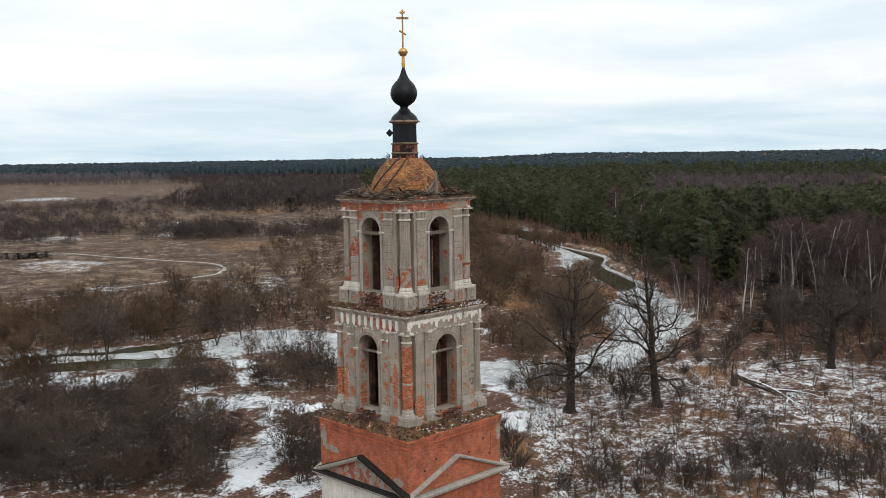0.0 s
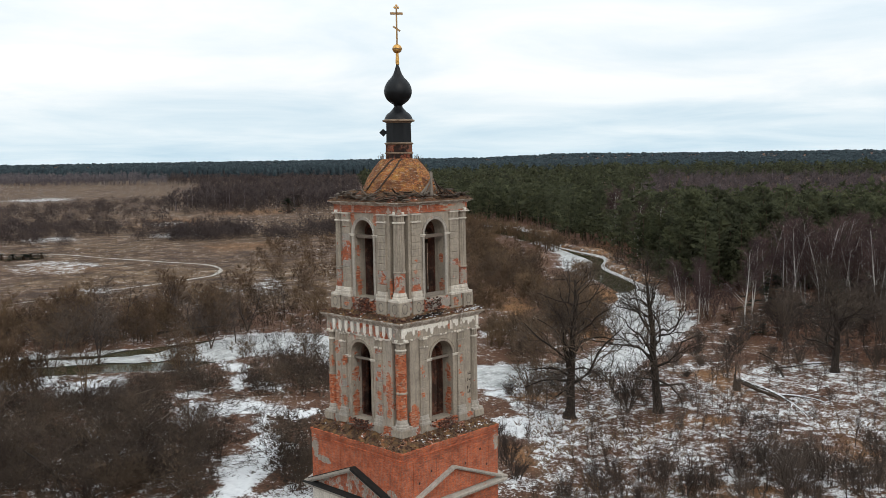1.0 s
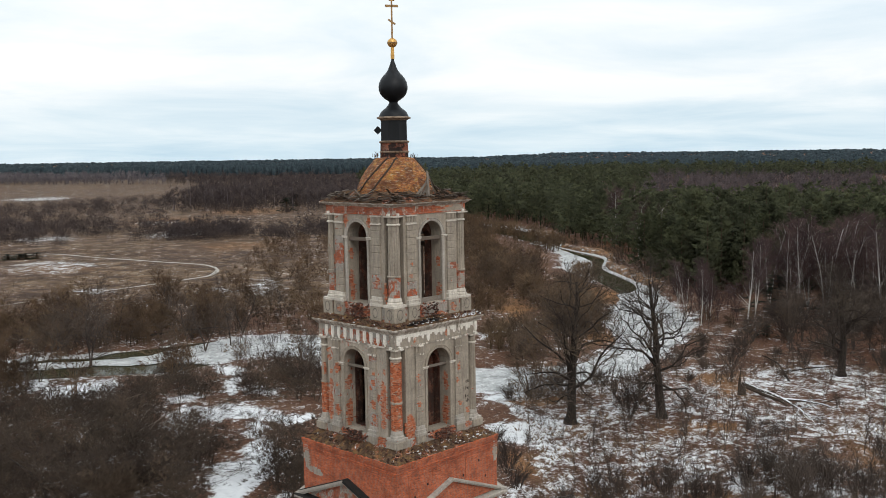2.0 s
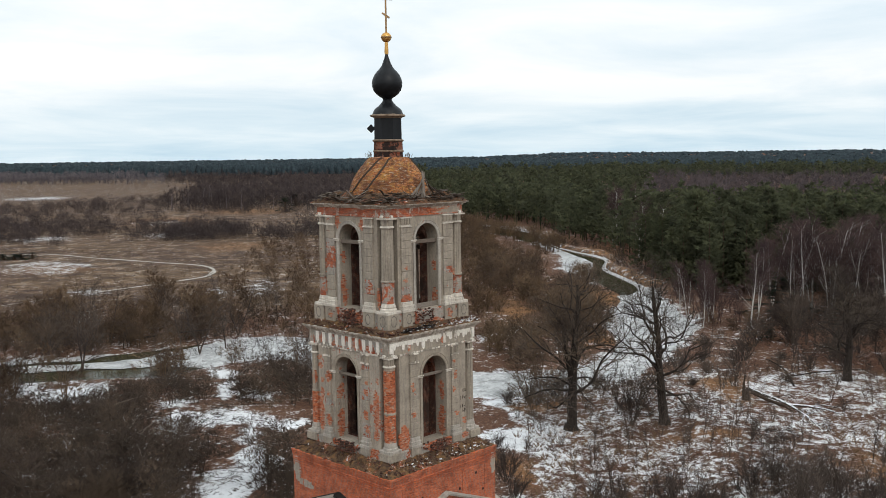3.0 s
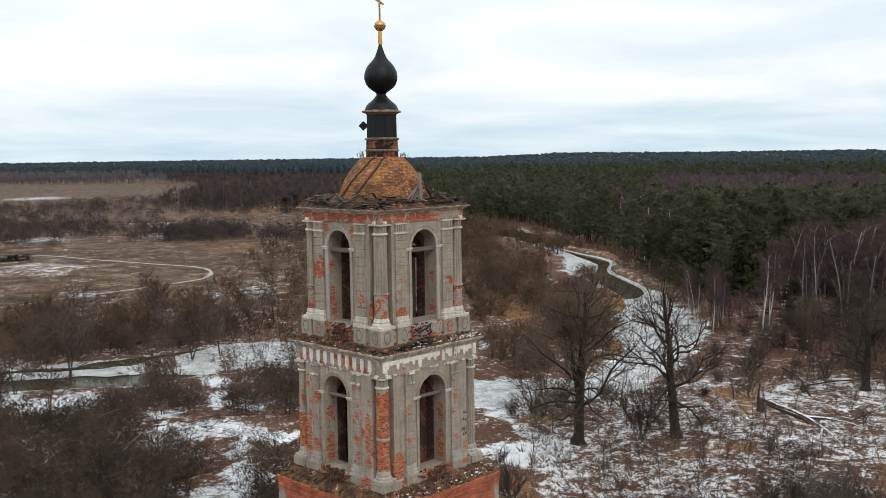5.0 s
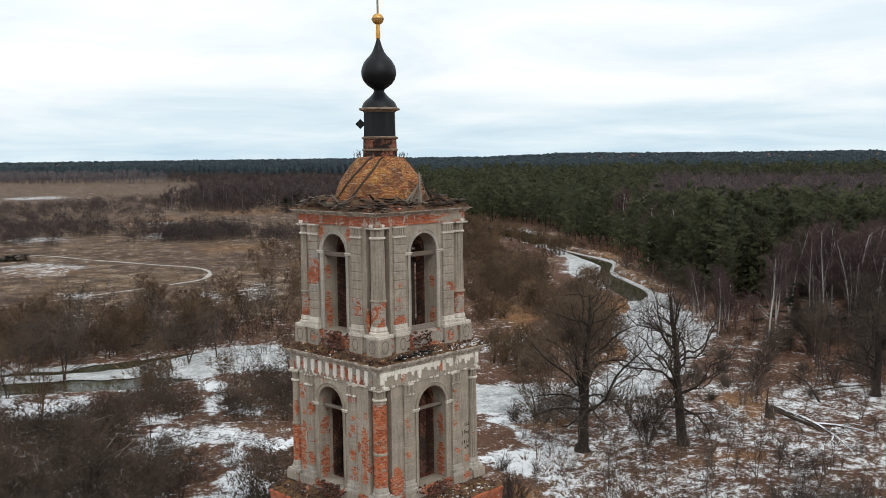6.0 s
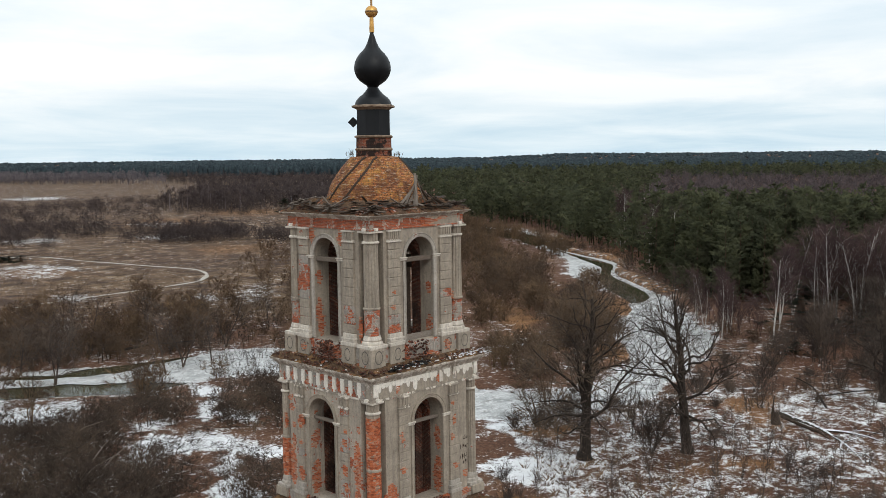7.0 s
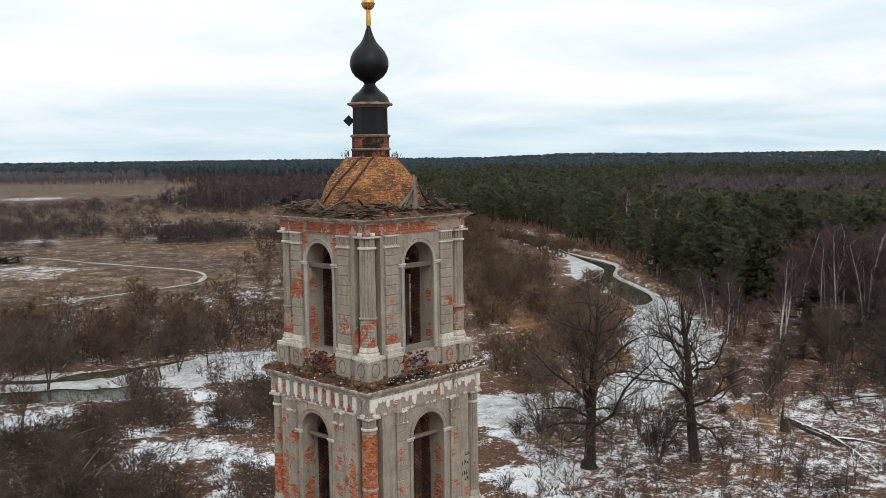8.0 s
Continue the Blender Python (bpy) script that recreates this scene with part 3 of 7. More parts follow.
    part("cornice", Geo().square_sweep(tier["cornice"], 0.22, 0.014), tier["cornice_mat"], tower, "crumbling moulded cornice")


# Flat oval rings wear this: the groove's shade is put into a dark colour.
M_GROOVE_SHADE = simple_material("shadowed_groove_plaster", (0.085, 0.075, 0.065), (0.14, 0.125, 0.105), 6.0, 0.9)
M_SPOTTED = plaster_material("spotted_plaster", (0.42, 0.365, 0.295), (0.30, 0.258, 0.21), 0.595)
M_CORNICE = plaster_material("limewashed_cornice", (0.54, 0.49, 0.42), (0.33, 0.285, 0.235), 0.64, 0.45, True)
M_MORTAR = simple_material("old_lime_mortar", (0.30, 0.22, 0.17), (0.20, 0.13, 0.095), 9.0, 0.95)
M_FACING = plaster_material("patchy_whitewash", (0.66, 0.60, 0.52), (0.27, 0.235, 0.19), 0.61, 0.4, True)
M_FRIEZE = plaster_material("half_bared_frieze", (0.44, 0.39, 0.33), (0.30, 0.26, 0.21), 0.46)


def upper_style(k, s, i):
    if k == 1 and s == -1 and i in (3, 4, 5, 6, 7):
        return "bare" if i in (4, 5, 6) else "patchy"
    if k == 1 and s == 1 and i in (1, 2):
        return "bare" if i == 1 else "patchy"
    if k == 0 and s == -1 and i in (0, 1):
        return "bare" if i == 0 else "patchy"
    if k == 0 and s == 1 and i == 3:
        return "bare"
    return "plain"


def mid_style(k, s, i):
    rnd = random.Random(100 * k + 10 * s + i)
    return rnd.choices(("plain", "patchy", "bare"), (8, 2, 0.3))[0] if k == 1 else "plain"


UP = dict(upper=True, pw=0.84, A=3.45, notch=2.54, zb=22.30, zp=23.25, zbase=23.90, zcap0=28.82, zcap1=29.36, zfr=29.38, zc0=29.92, zc1=30.18, R=1.04, spring=27.84, px=1.92,
          colr=0.42, colc=3.12, sill=23.30, blocks=10, style=upper_style, wall=M_PLASTER, plinth=M_PATCHY, ped_half=3.74, flute_from=(25.3, 25.2, 25.3, 25.3), block_mat=M_LOWER,
          frieze=M_FRIEZE, cornice_mat=M_CORNICE, cornice=[(2.6, 29.90), (3.50, 29.92), (3.54, 30.00), (3.66, 30.04), (3.70, 30.10), (3.80, 30.12), (3.82, 30.17), (3.6, 30.19)], top=[(3.79, 30.15), (3.72, 30.24), (3.3, 30.42), (2.5, 30.9)], top_mat=M_ROOFDEBRIS)
MID = dict(upper=False, pw=0.66, A=3.98, notch=3.08, zb=13.95, zp=14.40, zbase=15.08, zcap0=20.02, zcap1=20.58, zfr=20.58, zc0=21.52, zc1=22.0, R=1.12, spring=19.02, px=1.92,
           colr=0.37, colc=3.66, sill=14.45, blocks=10, style=mid_style, wall=M_PLASTER, plinth=M_PATCHY, ped_half=4.26, flute_from=(19.75, 15.1, 15.1, 17.3), block_mat=M_WHITE,
           frieze=M_FACING, cornice_mat=M_CORNICE, cornice=[(3.0, 21.50), (4.05, 21.52), (4.08, 21.62), (4.18, 21.68), (4.22, 21.78), (4.33, 21.82), (4.36, 21.93), (4.26, 21.96)], top=[(4.34, 21.9), (4.29, 22.0), (4.0, 22.12), (3.5, 22.42)], top_mat=M_DEBRIS)
storey(UP)
storey(MID)

# the frieze of the middle storey: whitewashed uprights between brick panels
upright = Geo().worn_box(-0.15, 0.15, -0.09, 0.02, 0.0, 0.66, 0.015).worn_box(-0.07, 0.07, -0.08, 0.02, -0.15, 0.0, 0.015)
upright_mesh = upright.mesh("frieze_upright", M_PALE)
for k in range(4):
    row = new("upright_row")
    row.parent, row.matrix_basis = tower, quarter(k)
    for i in range(10 if k else 0):
        share("frieze_upright", upright_mesh, row, pose(-3.06 + 0.68 * i, -4.0, 20.86))

tongues, tongue_rnd = Geo(), random.Random(31)
for i in range(28):
    x, long = -3.5 + 0.255 * i, (0.62, 0.36, 0.24, 0.46, 0.30)[i % 5] * tongue_rnd.uniform(0.75, 1.25)
    if i in (17, 18, 21):
        continue
    half, lean = tongue_rnd.uniform(0.115, 0.16), tongue_rnd.uniform(-0.04, 0.04)
    edge = [(x - half, 21.5), (x - half, 21.5 - long * tongue_rnd.uniform(0.5, 0.8)), (x - half * 0.6, 21.5 - long * 0.9), (x + lean, 21.5 - long), (x + half * 0.6, 21.5 - long * 0.92), (x + half, 21.5 - long * tongue_rnd.uniform(0.5, 0.8)), (x + half, 21.5)]
    n, out = len(edge), 4.046 + 0.003 * (i % 2)
    tongues.put([(a, -out, b) for a, b in edge] + [(a, -4.02, b) for a, b in edge], [tuple(range(n)), tuple(range(2 * n - 1, n - 1, -1))] + [(k, n + k, n + (k + 1) % n, (k + 1) % n) for k in range(n)])
tagged(face_part("limewash_remnant", tongues, M_PALE, 0, label="ragged tongues of old white limewash"), kind="stuff")
for x in (-3.78, 3.78, 1.0, 2.05):
    face_part("frieze_upright", Geo().worn_box(x - 0.14, x + 0.14, -4.09, -3.98, 20.86, 21.5, 0.015), M_PALE if abs(x) > 2.5 else M_FACING, 0)

face_part("lower_cladding", arch_wall(Geo(), 4.97, -0.5, 8.86, 4.99, 0.035, 0.0, 1.35, 4.6, 0.4), M_PALE, 1, label="pale grey plaster")
face_part("frieze_facing", Geo().box(0.5, 3.2, -3.50, -3.46, 29.46, 29.9), M_PLASTER, 0, label="grey plaster facing")
face_part("frieze_facing", Geo().box(-3.5, 3.5, -4.03, -3.98, 20.70, 21.5), M_PLASTER, 0, label="grey plaster facing with remains of whitewash")

face_part("frieze_facing", Geo().box(-3.5, 3.5, -4.03, -3.98, 20.70, 21.5), M_PATCHY, 1, label="patchy plaster with brick showing through")

# plaster fallen off the walls: face, along, up, half width, half height, face plane
FALLEN = [
    (1, -3.55, 18.3, 0.30, 0.45, 3.98), (1, -2.85, 19.2, 0.30, 0.22, 3.98), (1, -2.75, 17.2, 0.22, 0.5, 3.98), (1, -2.9, 16.2, 0.35, 0.8, 3.98), (1, -2.8, 15.2, 0.3, 0.5, 3.98),
    (1, 2.75, 17.0, 0.34, 1.35, 3.98), (1, -1.85, 18.6, 0.3, 0.4, 4.12), (1, 1.9, 16.6, 0.25, 0.3, 4.12), (0, -2.72, 15.0, 0.52, 1.05, 3.98), (0, 1.95, 18.55, 0.16, 0.30, 4.12),
    (0, 1.75, 17.6, 0.16, 0.2, 4.12), (0, -1.95, 16.6, 0.22, 0.2, 4.12), (1, 2.5, 14.2, 0.6, 0.28, 4.10), (0, 2.6, 14.2, 0.7, 0.22, 4.10),
] + [
    (1, -3.0, 19.75, 0.22, 0.18, 3.98), (1, -2.7, 18.2, 0.2, 0.16, 3.98), (1, -1.95, 17.4, 0.2, 0.14, 4.12), (1, -1.9, 15.6, 0.26, 0.4, 4.12), (1, 1.95, 18.75, 0.2, 0.12, 4.12), (1, 1.85, 18.1, 0.24, 0.2, 4.12), (1, 1.95, 15.7, 0.22, 0.24, 4.12),
] + [
    (1, 2.85, 18.95, 0.14, 0.2, 3.98), (1, 2.7, 15.35, 0.3, 0.3, 3.98), (0, 2.9, 15.2, 0.3, 0.22, 3.98), (0, 2.05, 15.9, 0.2, 0.16, 4.12), (0, 1.8, 19.5, 0.14, 0.12, 4.12), (0, -2.0, 18.4, 0.14, 0.3, 4.12), (0, 1.3, 14.25, 0.5, 0.2, 4.10), (1, -1.0, 14.2, 0.8, 0.2, 4.10),
    (1, -2.6, 21.1, 0.3, 0.3, 4.04), (1, -1.2, 21.0, 0.28, 0.22, 4.04), (1, 0.9, 21.0, 0.3, 0.3, 4.04), (1, 2.2, 20.95, 0.25, 0.22, 4.04), (0, 0.85, 21.1, 0.22, 0.24, 4.04), (0, -2.2, 21.0, 0.16, 0.2, 4.04),
] + [
    (1, -2.6, 26.0, 0.12, 0.5, 3.45), (1, -2.65, 24.6, 0.12, 0.4, 3.45), (1, 1.95, 24.9, 0.22, 0.25, 3.58), (0, -1.9, 26.1, 0.16, 0.12, 3.58), (0, 2.6, 25.4, 0.1, 0.3, 3.45), (0, -2.0, 25.3, 0.2, 0.14, 3.58), (1, -1.9, 22.8, 0.24, 0.22, 3.72), (0, -1.6, 22.8, 0.3, 0.3, 3.57),
] + [
    (0, 0.75, 29.66, 0.6, 0.2, 3.5), (0, 1.75, 29.8, 0.5, 0.09, 3.5), (1, -1.35, 29.0, 0.30, 0.52, 3.45), (1, 1.08, 29.0, 0.26, 0.50, 3.45), (1, 0.2, 22.8, 1.1, 0.42, 3.57), (1, 2.6, 24.2, 0.14, 0.75, 3.45), (0, 1.9, 22.75, 0.24, 0.32, 3.72), (0, 0.6, 22.45, 0.7, 0.15, 3.57), (1, 0.0, 14.2, 1.0, 0.25, 4.10), (0, -0.3, 14.2, 0.9, 0.25, 4.10),
]
for i, (k, u, z, ru, rz, plane) in enumerate(FALLEN):
    face_part("exposed_brick", ragged_patch(u, z, ru, rz, 40 + i, -plane - 0.012), M_BRICKPIECE, k, label="red brick bared by fallen plaster")["kind"] = "stuff"

# brick bared on the sides of the openings
for k, side, A, R, d, z, ru, rz in ((1, -1, 3.98, 1.12, 0.45, 17.6, 0.30, 0.55), (1, -1, 3.98, 1.12, 0.45, 15.4, 0.38, 1.0), (1, -1, 3.98, 1.12, 0.5, 19.3, 0.3, 0.3), (0, 1, 3.98, 1.12, 0.42, 17.6, 0.25, 0.7), (0, 1, 3.98, 1.12, 0.45, 15.5, 0.36, 1.05),
                                   (1, -1, 3.45, 1.04, 0.35, 24.4, 0.28, 1.1), (1, -1, 3.45, 1.04, 0.35, 26.6, 0.2, 0.4), (0, 1, 3.45, 1.04, 0.35, 24.0, 0.28, 0.5), (0, 1, 3.45, 1.04, 0.4, 26.0, 0.2, 0.35)):
    edge = OFFSET[k] + side * R
    g = ragged_patch(side * (A - d), z, ru, rz, int(10 * z + k), side * edge - 0.014)
    face_part("exposed_brick", g.turned(pose(0, 0, 0, 0, 0, -90 * side)), M_BRICKPIECE, k, label="red brick bared by fallen plaster")["kind"] = "stuff"

# scratched writing on a wall, not readable: bars
bars = Geo()
rnd = random.Random(5)
for r, (x0, x1, z) in enumerate(((2.55, 3.20, 16.66), (2.55, 3.15, 16.08), (2.75, 3.1, 15.78))):
    x = x0
    while x < x1:
        bars.box(x, x + 0.035, -3.985, -3.97, z + rnd.uniform(-0.06, 0.03), z + 0.24 + rnd.uniform(-0.05, 0.05))
        if rnd.random() < 0.6:
            bars.box(x + 0.035, x + 0.11, -3.985, -3.97, z + rnd.uniform(0, 0.2), z + 0.04 + rnd.uniform(0, 0.2))
        x += rnd.uniform(0.13, 0.19)
for x, z, h in ((2.78, 17.22, 0.12), (2.86, 17.22, 0.16), (2.94, 17.22, 0.2), (3.02, 17.22, 0.16), (3.10, 17.22, 0.12)):
    bars.box(x, x + 0.03, -3.985, -3.97, z, z + h)
bars.box(2.78, 3.13, -3.985, -3.97, 17.18, 17.22)
part("scrawled_writing", bars, M_STUMP, tower, "dark scrawled marks")

faint = Geo()
for x in (0.75, 0.83, 0.98, 1.10, 1.18, 1.26):
    faint.box(x, x + 0.05, -3.578, -3.565, 22.55, 22.95)
part("scrawled_writing", faint, M_LOWER, tower, "faint pale scrawled marks")

# bottom storey with its ledge and pediments
for k in range(4):
    side = 4.95 if k % 2 == 0 else 3.75
    g = arch_wall(Geo(), side, -0.5, 8.85, 4.95, 1.2, 0.0, 1.35, 4.6, 0.4)
    face_part("lower_wall", g, M_LOWER if k == 1 else M_BRICK, k)
    face_part("upper_wall", Geo().box(-side, side, -4.95, -3.75, 8.85, 13.05), M_BRICK, k)
    w = 4.98
    tri = Geo()
    for y0, y1, ins in ((-5.06, -4.9, 0.0),):
        tri.put([(-w + 0.3, y0, 9.15), (w - 0.3, y0, 9.15), (0, y0, 10.95), (-w + 0.3, y1, 9.15), (w - 0.3, y1, 9.15), (0, y1, 10.95)], [(0, 1, 2), (5, 4, 3), (0, 3, 4, 1), (1, 4, 5, 2), (2, 5, 3, 0)])
    ped = tagged(new("pediment"))
    ped.parent, ped.matrix_basis = tower, quarter(k)
    part("tympanum", tri, M_BRICK if k != 1 else M_MOSTLY, ped)
    black = k == 1
    part("base_cornice", Geo().worn_box(-5.35, 5.35, -5.62, -4.93, 8.88, 9.02, 0.02).worn_box(-5.25, 5.25, -5.45, -4.93, 8.74, 8.88, 0.02), M_LOWER, ped)
    part("base_flashing", Geo().worn_box(-5.38, 4.9, -5.68, -4.93, 9.02, 9.10, 0.02), M_TAR if black else M_LOWER, ped, "black tarred roofing strip" if black else "")
    for s in (-1, 1):
        a = Vector((s * 5.38, 9.06)), Vector((0, 11.12))
        rake = Geo()
        d = (a[1] - a[0]).normalized()
        up = Vector((-d.y, d.x)) * (1 if s < 0 else -1)
        if up.y < 0:
            up = -up
        for y0, y1, h0, h1 in (((-5.46, -4.93, -0.08, 0.08), (-5.36, -4.93, -0.22, -0.08)) if black else ((-5.38, -4.93, -0.05, 0.08), (-5.26, -4.93, -0.15, -0.05))):
            q = [a[0] + up * h0, a[1] + up * h0 , a[1] + up * h1, a[0] + up * h1]
            rake.put([(p.x, y0, p.y) for p in q] + [(p.x, y1, p.y) for p in q], [(0, 1, 2, 3), (7, 6, 5, 4), (0, 4, 5, 1), (1, 5, 6, 2), (2, 6, 7, 3), (3, 7, 4, 0)])
        part("raking_cornice", rake, M_LOWER, ped)
        if black:
            sheet = Geo()
            low = -0.05 if s > 0 else 0.085
            q = [a[0] + up * low, a[1] + up * low, a[1] + up * 0.14, a[0] + up * 0.14]
            y0 = -5.50 if s > 0 else -5.2
            sheet.put([(p.x, y0, p.y) for p in q] + [(p.x, -4.93, p.y) for p in q], [(0, 1, 2, 3), (7, 6, 5, 4), (0, 4, 5, 1), (1, 5, 6, 2), (2, 6, 7, 3), (3, 7, 4, 0)])
            part("roofing_strip", sheet, M_TAR, ped, "black tarred roofing strip")
    # a framed panel in the brickwork over the pediment
    pan = Geo()
    for x0, x1, z0, z1 in ((1.6, 3.9, 12.12, 12.17), (-3.9, -1.6, 12.12, 12.17), (1.6, 1.65, 10.8, 12.12), (-1.65, -1.6, 10.8, 12.12), (3.85, 3.9, 9.8, 12.12), (-3.9, -3.85, 9.8, 12.12), (-4.95, 4.95, 12.28, 12.34), (-4.95, 4.95, 12.42, 12.49), (-4.95, 4.95, 12.55, 12.64)):
        pan.box(x0, x1, -4.985 - (0.03 if z0 > 12.5 else 0.0), -4.94, z0, z1)
    face_part("brick_moulding", pan, M_BRICK, k)
part("ledge", Geo().square_sweep([(4.9, 12.72), (4.98, 12.74), (5.02, 12.95), (5.03, 13.0), (5.04, 13.16), (4.9, 13.2)], 0.2, 0.04), M_BRICK, tower, "crumbling brick ledge")
part("ledge_top", Geo().square_sweep([(5.0, 13.12), (4.93, 13.24), (4.5, 13.5), (3.9, 14.0)], 0.15, 0.07), M_DEBRIS, tower, "ledge heaped with rubble, soil and weeds")
M_GROUT = plaster_material("old_plaster_remnant", (0.40, 0.36, 0.30), (0.30, 0.27, 0.23), 0.70)
for k, u, z, ru, rz in ((1, -4.55, 11.9, 0.35, 0.95), (1, -3.6, 11.0, 0.9, 0.28), (0, 4.7, 12.0, 0.25, 0.75), (1, 3.9, 10.0, 0.5, 0.35)):
    face_part("plaster_remnant", ragged_patch(u, z, ru, rz, int(60 + z + u), -4.972), M_GROUT, k, label="remnant of grey plaster")
# No holes are cut: thin black boxes carry the shade of scaffold holes.
holes = Geo()
for x, z in ((1.3, 10.9), (1.6, 10.0), (2.9, 11.6), (-2.2, 11.2), (-0.7, 9.9), (-3.4, 10.6), (3.6, 10.3), (0.4, 9.7)):
    holes.box(x, x + 0.13, -4.975, -4.94, z, z + 0.16)
face_part("putlog_holes", holes, M_TAR, 0, label="small black patches painted as shaded scaffold holes")

# bricks fallen out under the openings
for face, middle, y0, top, drop, count in ((1, 0.0, 3.50, 23.28, 0.95, 150), (1, -0.2, 4.06, 14.46, 0.6, 110), (0, 0.06, 4.06, 14.46, 0.6, 100), (0, -0.4, 3.52, 23.25, 0.9, 60)):
    fallen, fallen_rnd = Geo(), random.Random(63 + count)
    for i in range(count):
        f = fallen_rnd.random()
        piece = Geo().worn_box(-0.08, 0.08, -0.055, 0.055, -0.03, 0.03, 0.008)
        piece.turned(pose(middle + fallen_rnd.gauss(0.0, 0.55), -y0 - 0.42 * f + fallen_rnd.uniform(-0.05, 0.05), top - drop * f + fallen_rnd.uniform(-0.05, 0.05), fallen_rnd.gauss(30, 15), fallen_rnd.gauss(0, 20), fallen_rnd.uniform(0, 360)))
        fallen.put(piece.v, piece.f)
    tagged(face_part("brick_rubble", fallen, M_BRICK_DARK, face, label="heap of loose broken red bricks"), kind="stuff")

# floors and vault inside
part("belfry_floor", Geo().box(-3.0, 3.0, -3.0, 3.0, 22.1, 22.3), M_DARKWOOD, tower)
part("storey_floor", Geo().box(-3.6, 3.6, -3.6, 3.6, 13.9, 14.1), M_DARKWOOD, tower)
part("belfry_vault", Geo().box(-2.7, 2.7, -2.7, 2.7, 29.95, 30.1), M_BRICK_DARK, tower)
for k in range(4):
    off = OFFSET[k]
    face_part("tie_beam", Geo().worn_box(off - 1.35, off + 1.35, -3.32, -3.05, 27.55, 27.80, 0.03), M_WOOD, k, label="grey weathered tie beam")
    face_part("tie_beam", Geo().worn_box(off - 1.4, off + 1.4, -3.65, -3.45, 18.75, 18.93, 0.03), M_WOOD, k, label="grey weathered tie beam")
# Added walls that close the view through, so the openings read dark.
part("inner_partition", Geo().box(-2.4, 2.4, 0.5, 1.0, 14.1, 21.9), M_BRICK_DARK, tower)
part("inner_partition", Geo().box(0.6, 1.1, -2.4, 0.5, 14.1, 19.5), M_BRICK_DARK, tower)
# Added panels behind the two rear openings, to keep daylight from showing through.
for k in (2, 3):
    face_part("blocked_opening", Geo().box(OFFSET[k] - 1.3, OFFSET[k] + 1.3, -3.1, -2.9, 14.1, 18.6), M_BRICK_DARK, k, label="added dark brick panel that stops the view through the tower")
for x in (-1.6, 1.6):
    part("bell_beam", Geo().worn_box(x - 0.14, x + 0.14, -2.7, 2.7, 26.9, 27.2, 0.03), M_DARKWOOD, tower)
part("bell_beam", Geo().worn_box(-2.7, 2.7, -0.15, 0.15, 27.2, 27.5, 0.03), M_DARKWOOD, tower)
for x, y in ((-1.2, 1.2), (1.4, 0.9), (1.0, -1.5)):
    part("post", Geo().worn_box(x - 0.11, x + 0.11, y - 0.11, y + 0.11, 22.3, 27.0, 0.02), M_DARKWOOD, tower)
    part("post", Geo().worn_box(x - 0.12, x + 0.12, y - 0.12, y + 0.12, 14.1, 22.1, 0.02), M_DARKWOOD, tower)
face_part("window_board", Geo().worn_box(-0.95, 1.1, -3.3, -3.2, 23.3, 23.62, 0.02), M_WOOD, 0, label="loose grey board across an opening")

# dome, lantern, onion and cross
DOME = [(2.78, 30.35), (2.73, 30.75), (2.63, 31.12), (2.44, 31.65), (2.14, 32.15), (1.83, 32.58), (1.45, 33.02), (1.32, 33.16), (0.9, 33.2)]
courses = []
for (r0, z0), (r1, z1) in zip(DOME[:-2], DOME[1:-1]):
    many = max(1, round((z1 - z0) / 0.12))
    for j in range(many):
        f0, f1 = j / many, (j + 1) / many
        courses += [(r0 + (r1 - r0) * f0 + 0.012, z0 + (z1 - z0) * f0 + 0.002), (r0 + (r1 - r0) * f1 + 0.03, z0 + (z1 - z0) * (f1 - 0.1 / many))]
part("dome", Geo().lathe(courses + [DOME[-2], DOME[-1]], 56, turn=0.2, wobble=0.005), M_DOME, tower, "low brick dome grown over with orange lichen")
for a0, a1, w in ((3.65, 2.80, 0.07), (4.10, 3.25, 0.07), (5.35, 5.55, 0.07), (1.5, 1.7, 0.07)):
    pts = [((r + 0.03) * math.cos(a0 + (a1 - a0) * i / 6 + 0.0), (r + 0.03) * math.sin(a0 + (a1 - a0) * i / 6), z) for i, (r, z) in enumerate(reversed(DOME[1:8]))]
    part("rib_batten", Geo().tube(pts, [w * 0.95] * len(pts), 5), M_DARKWOOD, tower, "dark rotten batten")
lantern = new("lantern")
lantern.parent = tower
part("brick_drum", Geo().lathe([(1.06, 33.1), (1.04, 33.6), (1.02, 34.3)], 8, turn=math.pi / 8), M_LANTERN, lantern, "sooty brick drum")
for z, r in ((33.58, 1.10), (34.28, 1.12)):
    part("trim_band", Geo().lathe([(r - 0.07, z - 0.07), (r, z - 0.04), (r + 0.02, z + 0.03), (r - 0.08, z + 0.08)], 8, turn=math.pi / 8, wobble=0.008), M_RUST, lantern, "rusty pale trim")
part("metal_drum", Geo().lathe([(0.98, 34.34), (0.96, 35.86)], 8, turn=math.pi / 8), M_BLACK, lantern, "black sheet-metal drum")
part("eave", Geo().lathe([(0.97, 35.76), (1.10, 35.86), (1.26, 35.90), (1.27, 35.98), (1.0, 36.06)], 8, turn=math.pi / 8, wobble=0.01), M_RUST, lantern, "bent rusty eave")
part("bell_roof", Geo().lathe([(1.05, 36.0), (1.0, 36.15), (0.92, 36.32), (0.78, 36.47), (0.60, 36.60), (0.46, 36.75), (0.34, 36.90), (0.27, 37.05)], 24), M_BLACK, lantern, smooth=True)
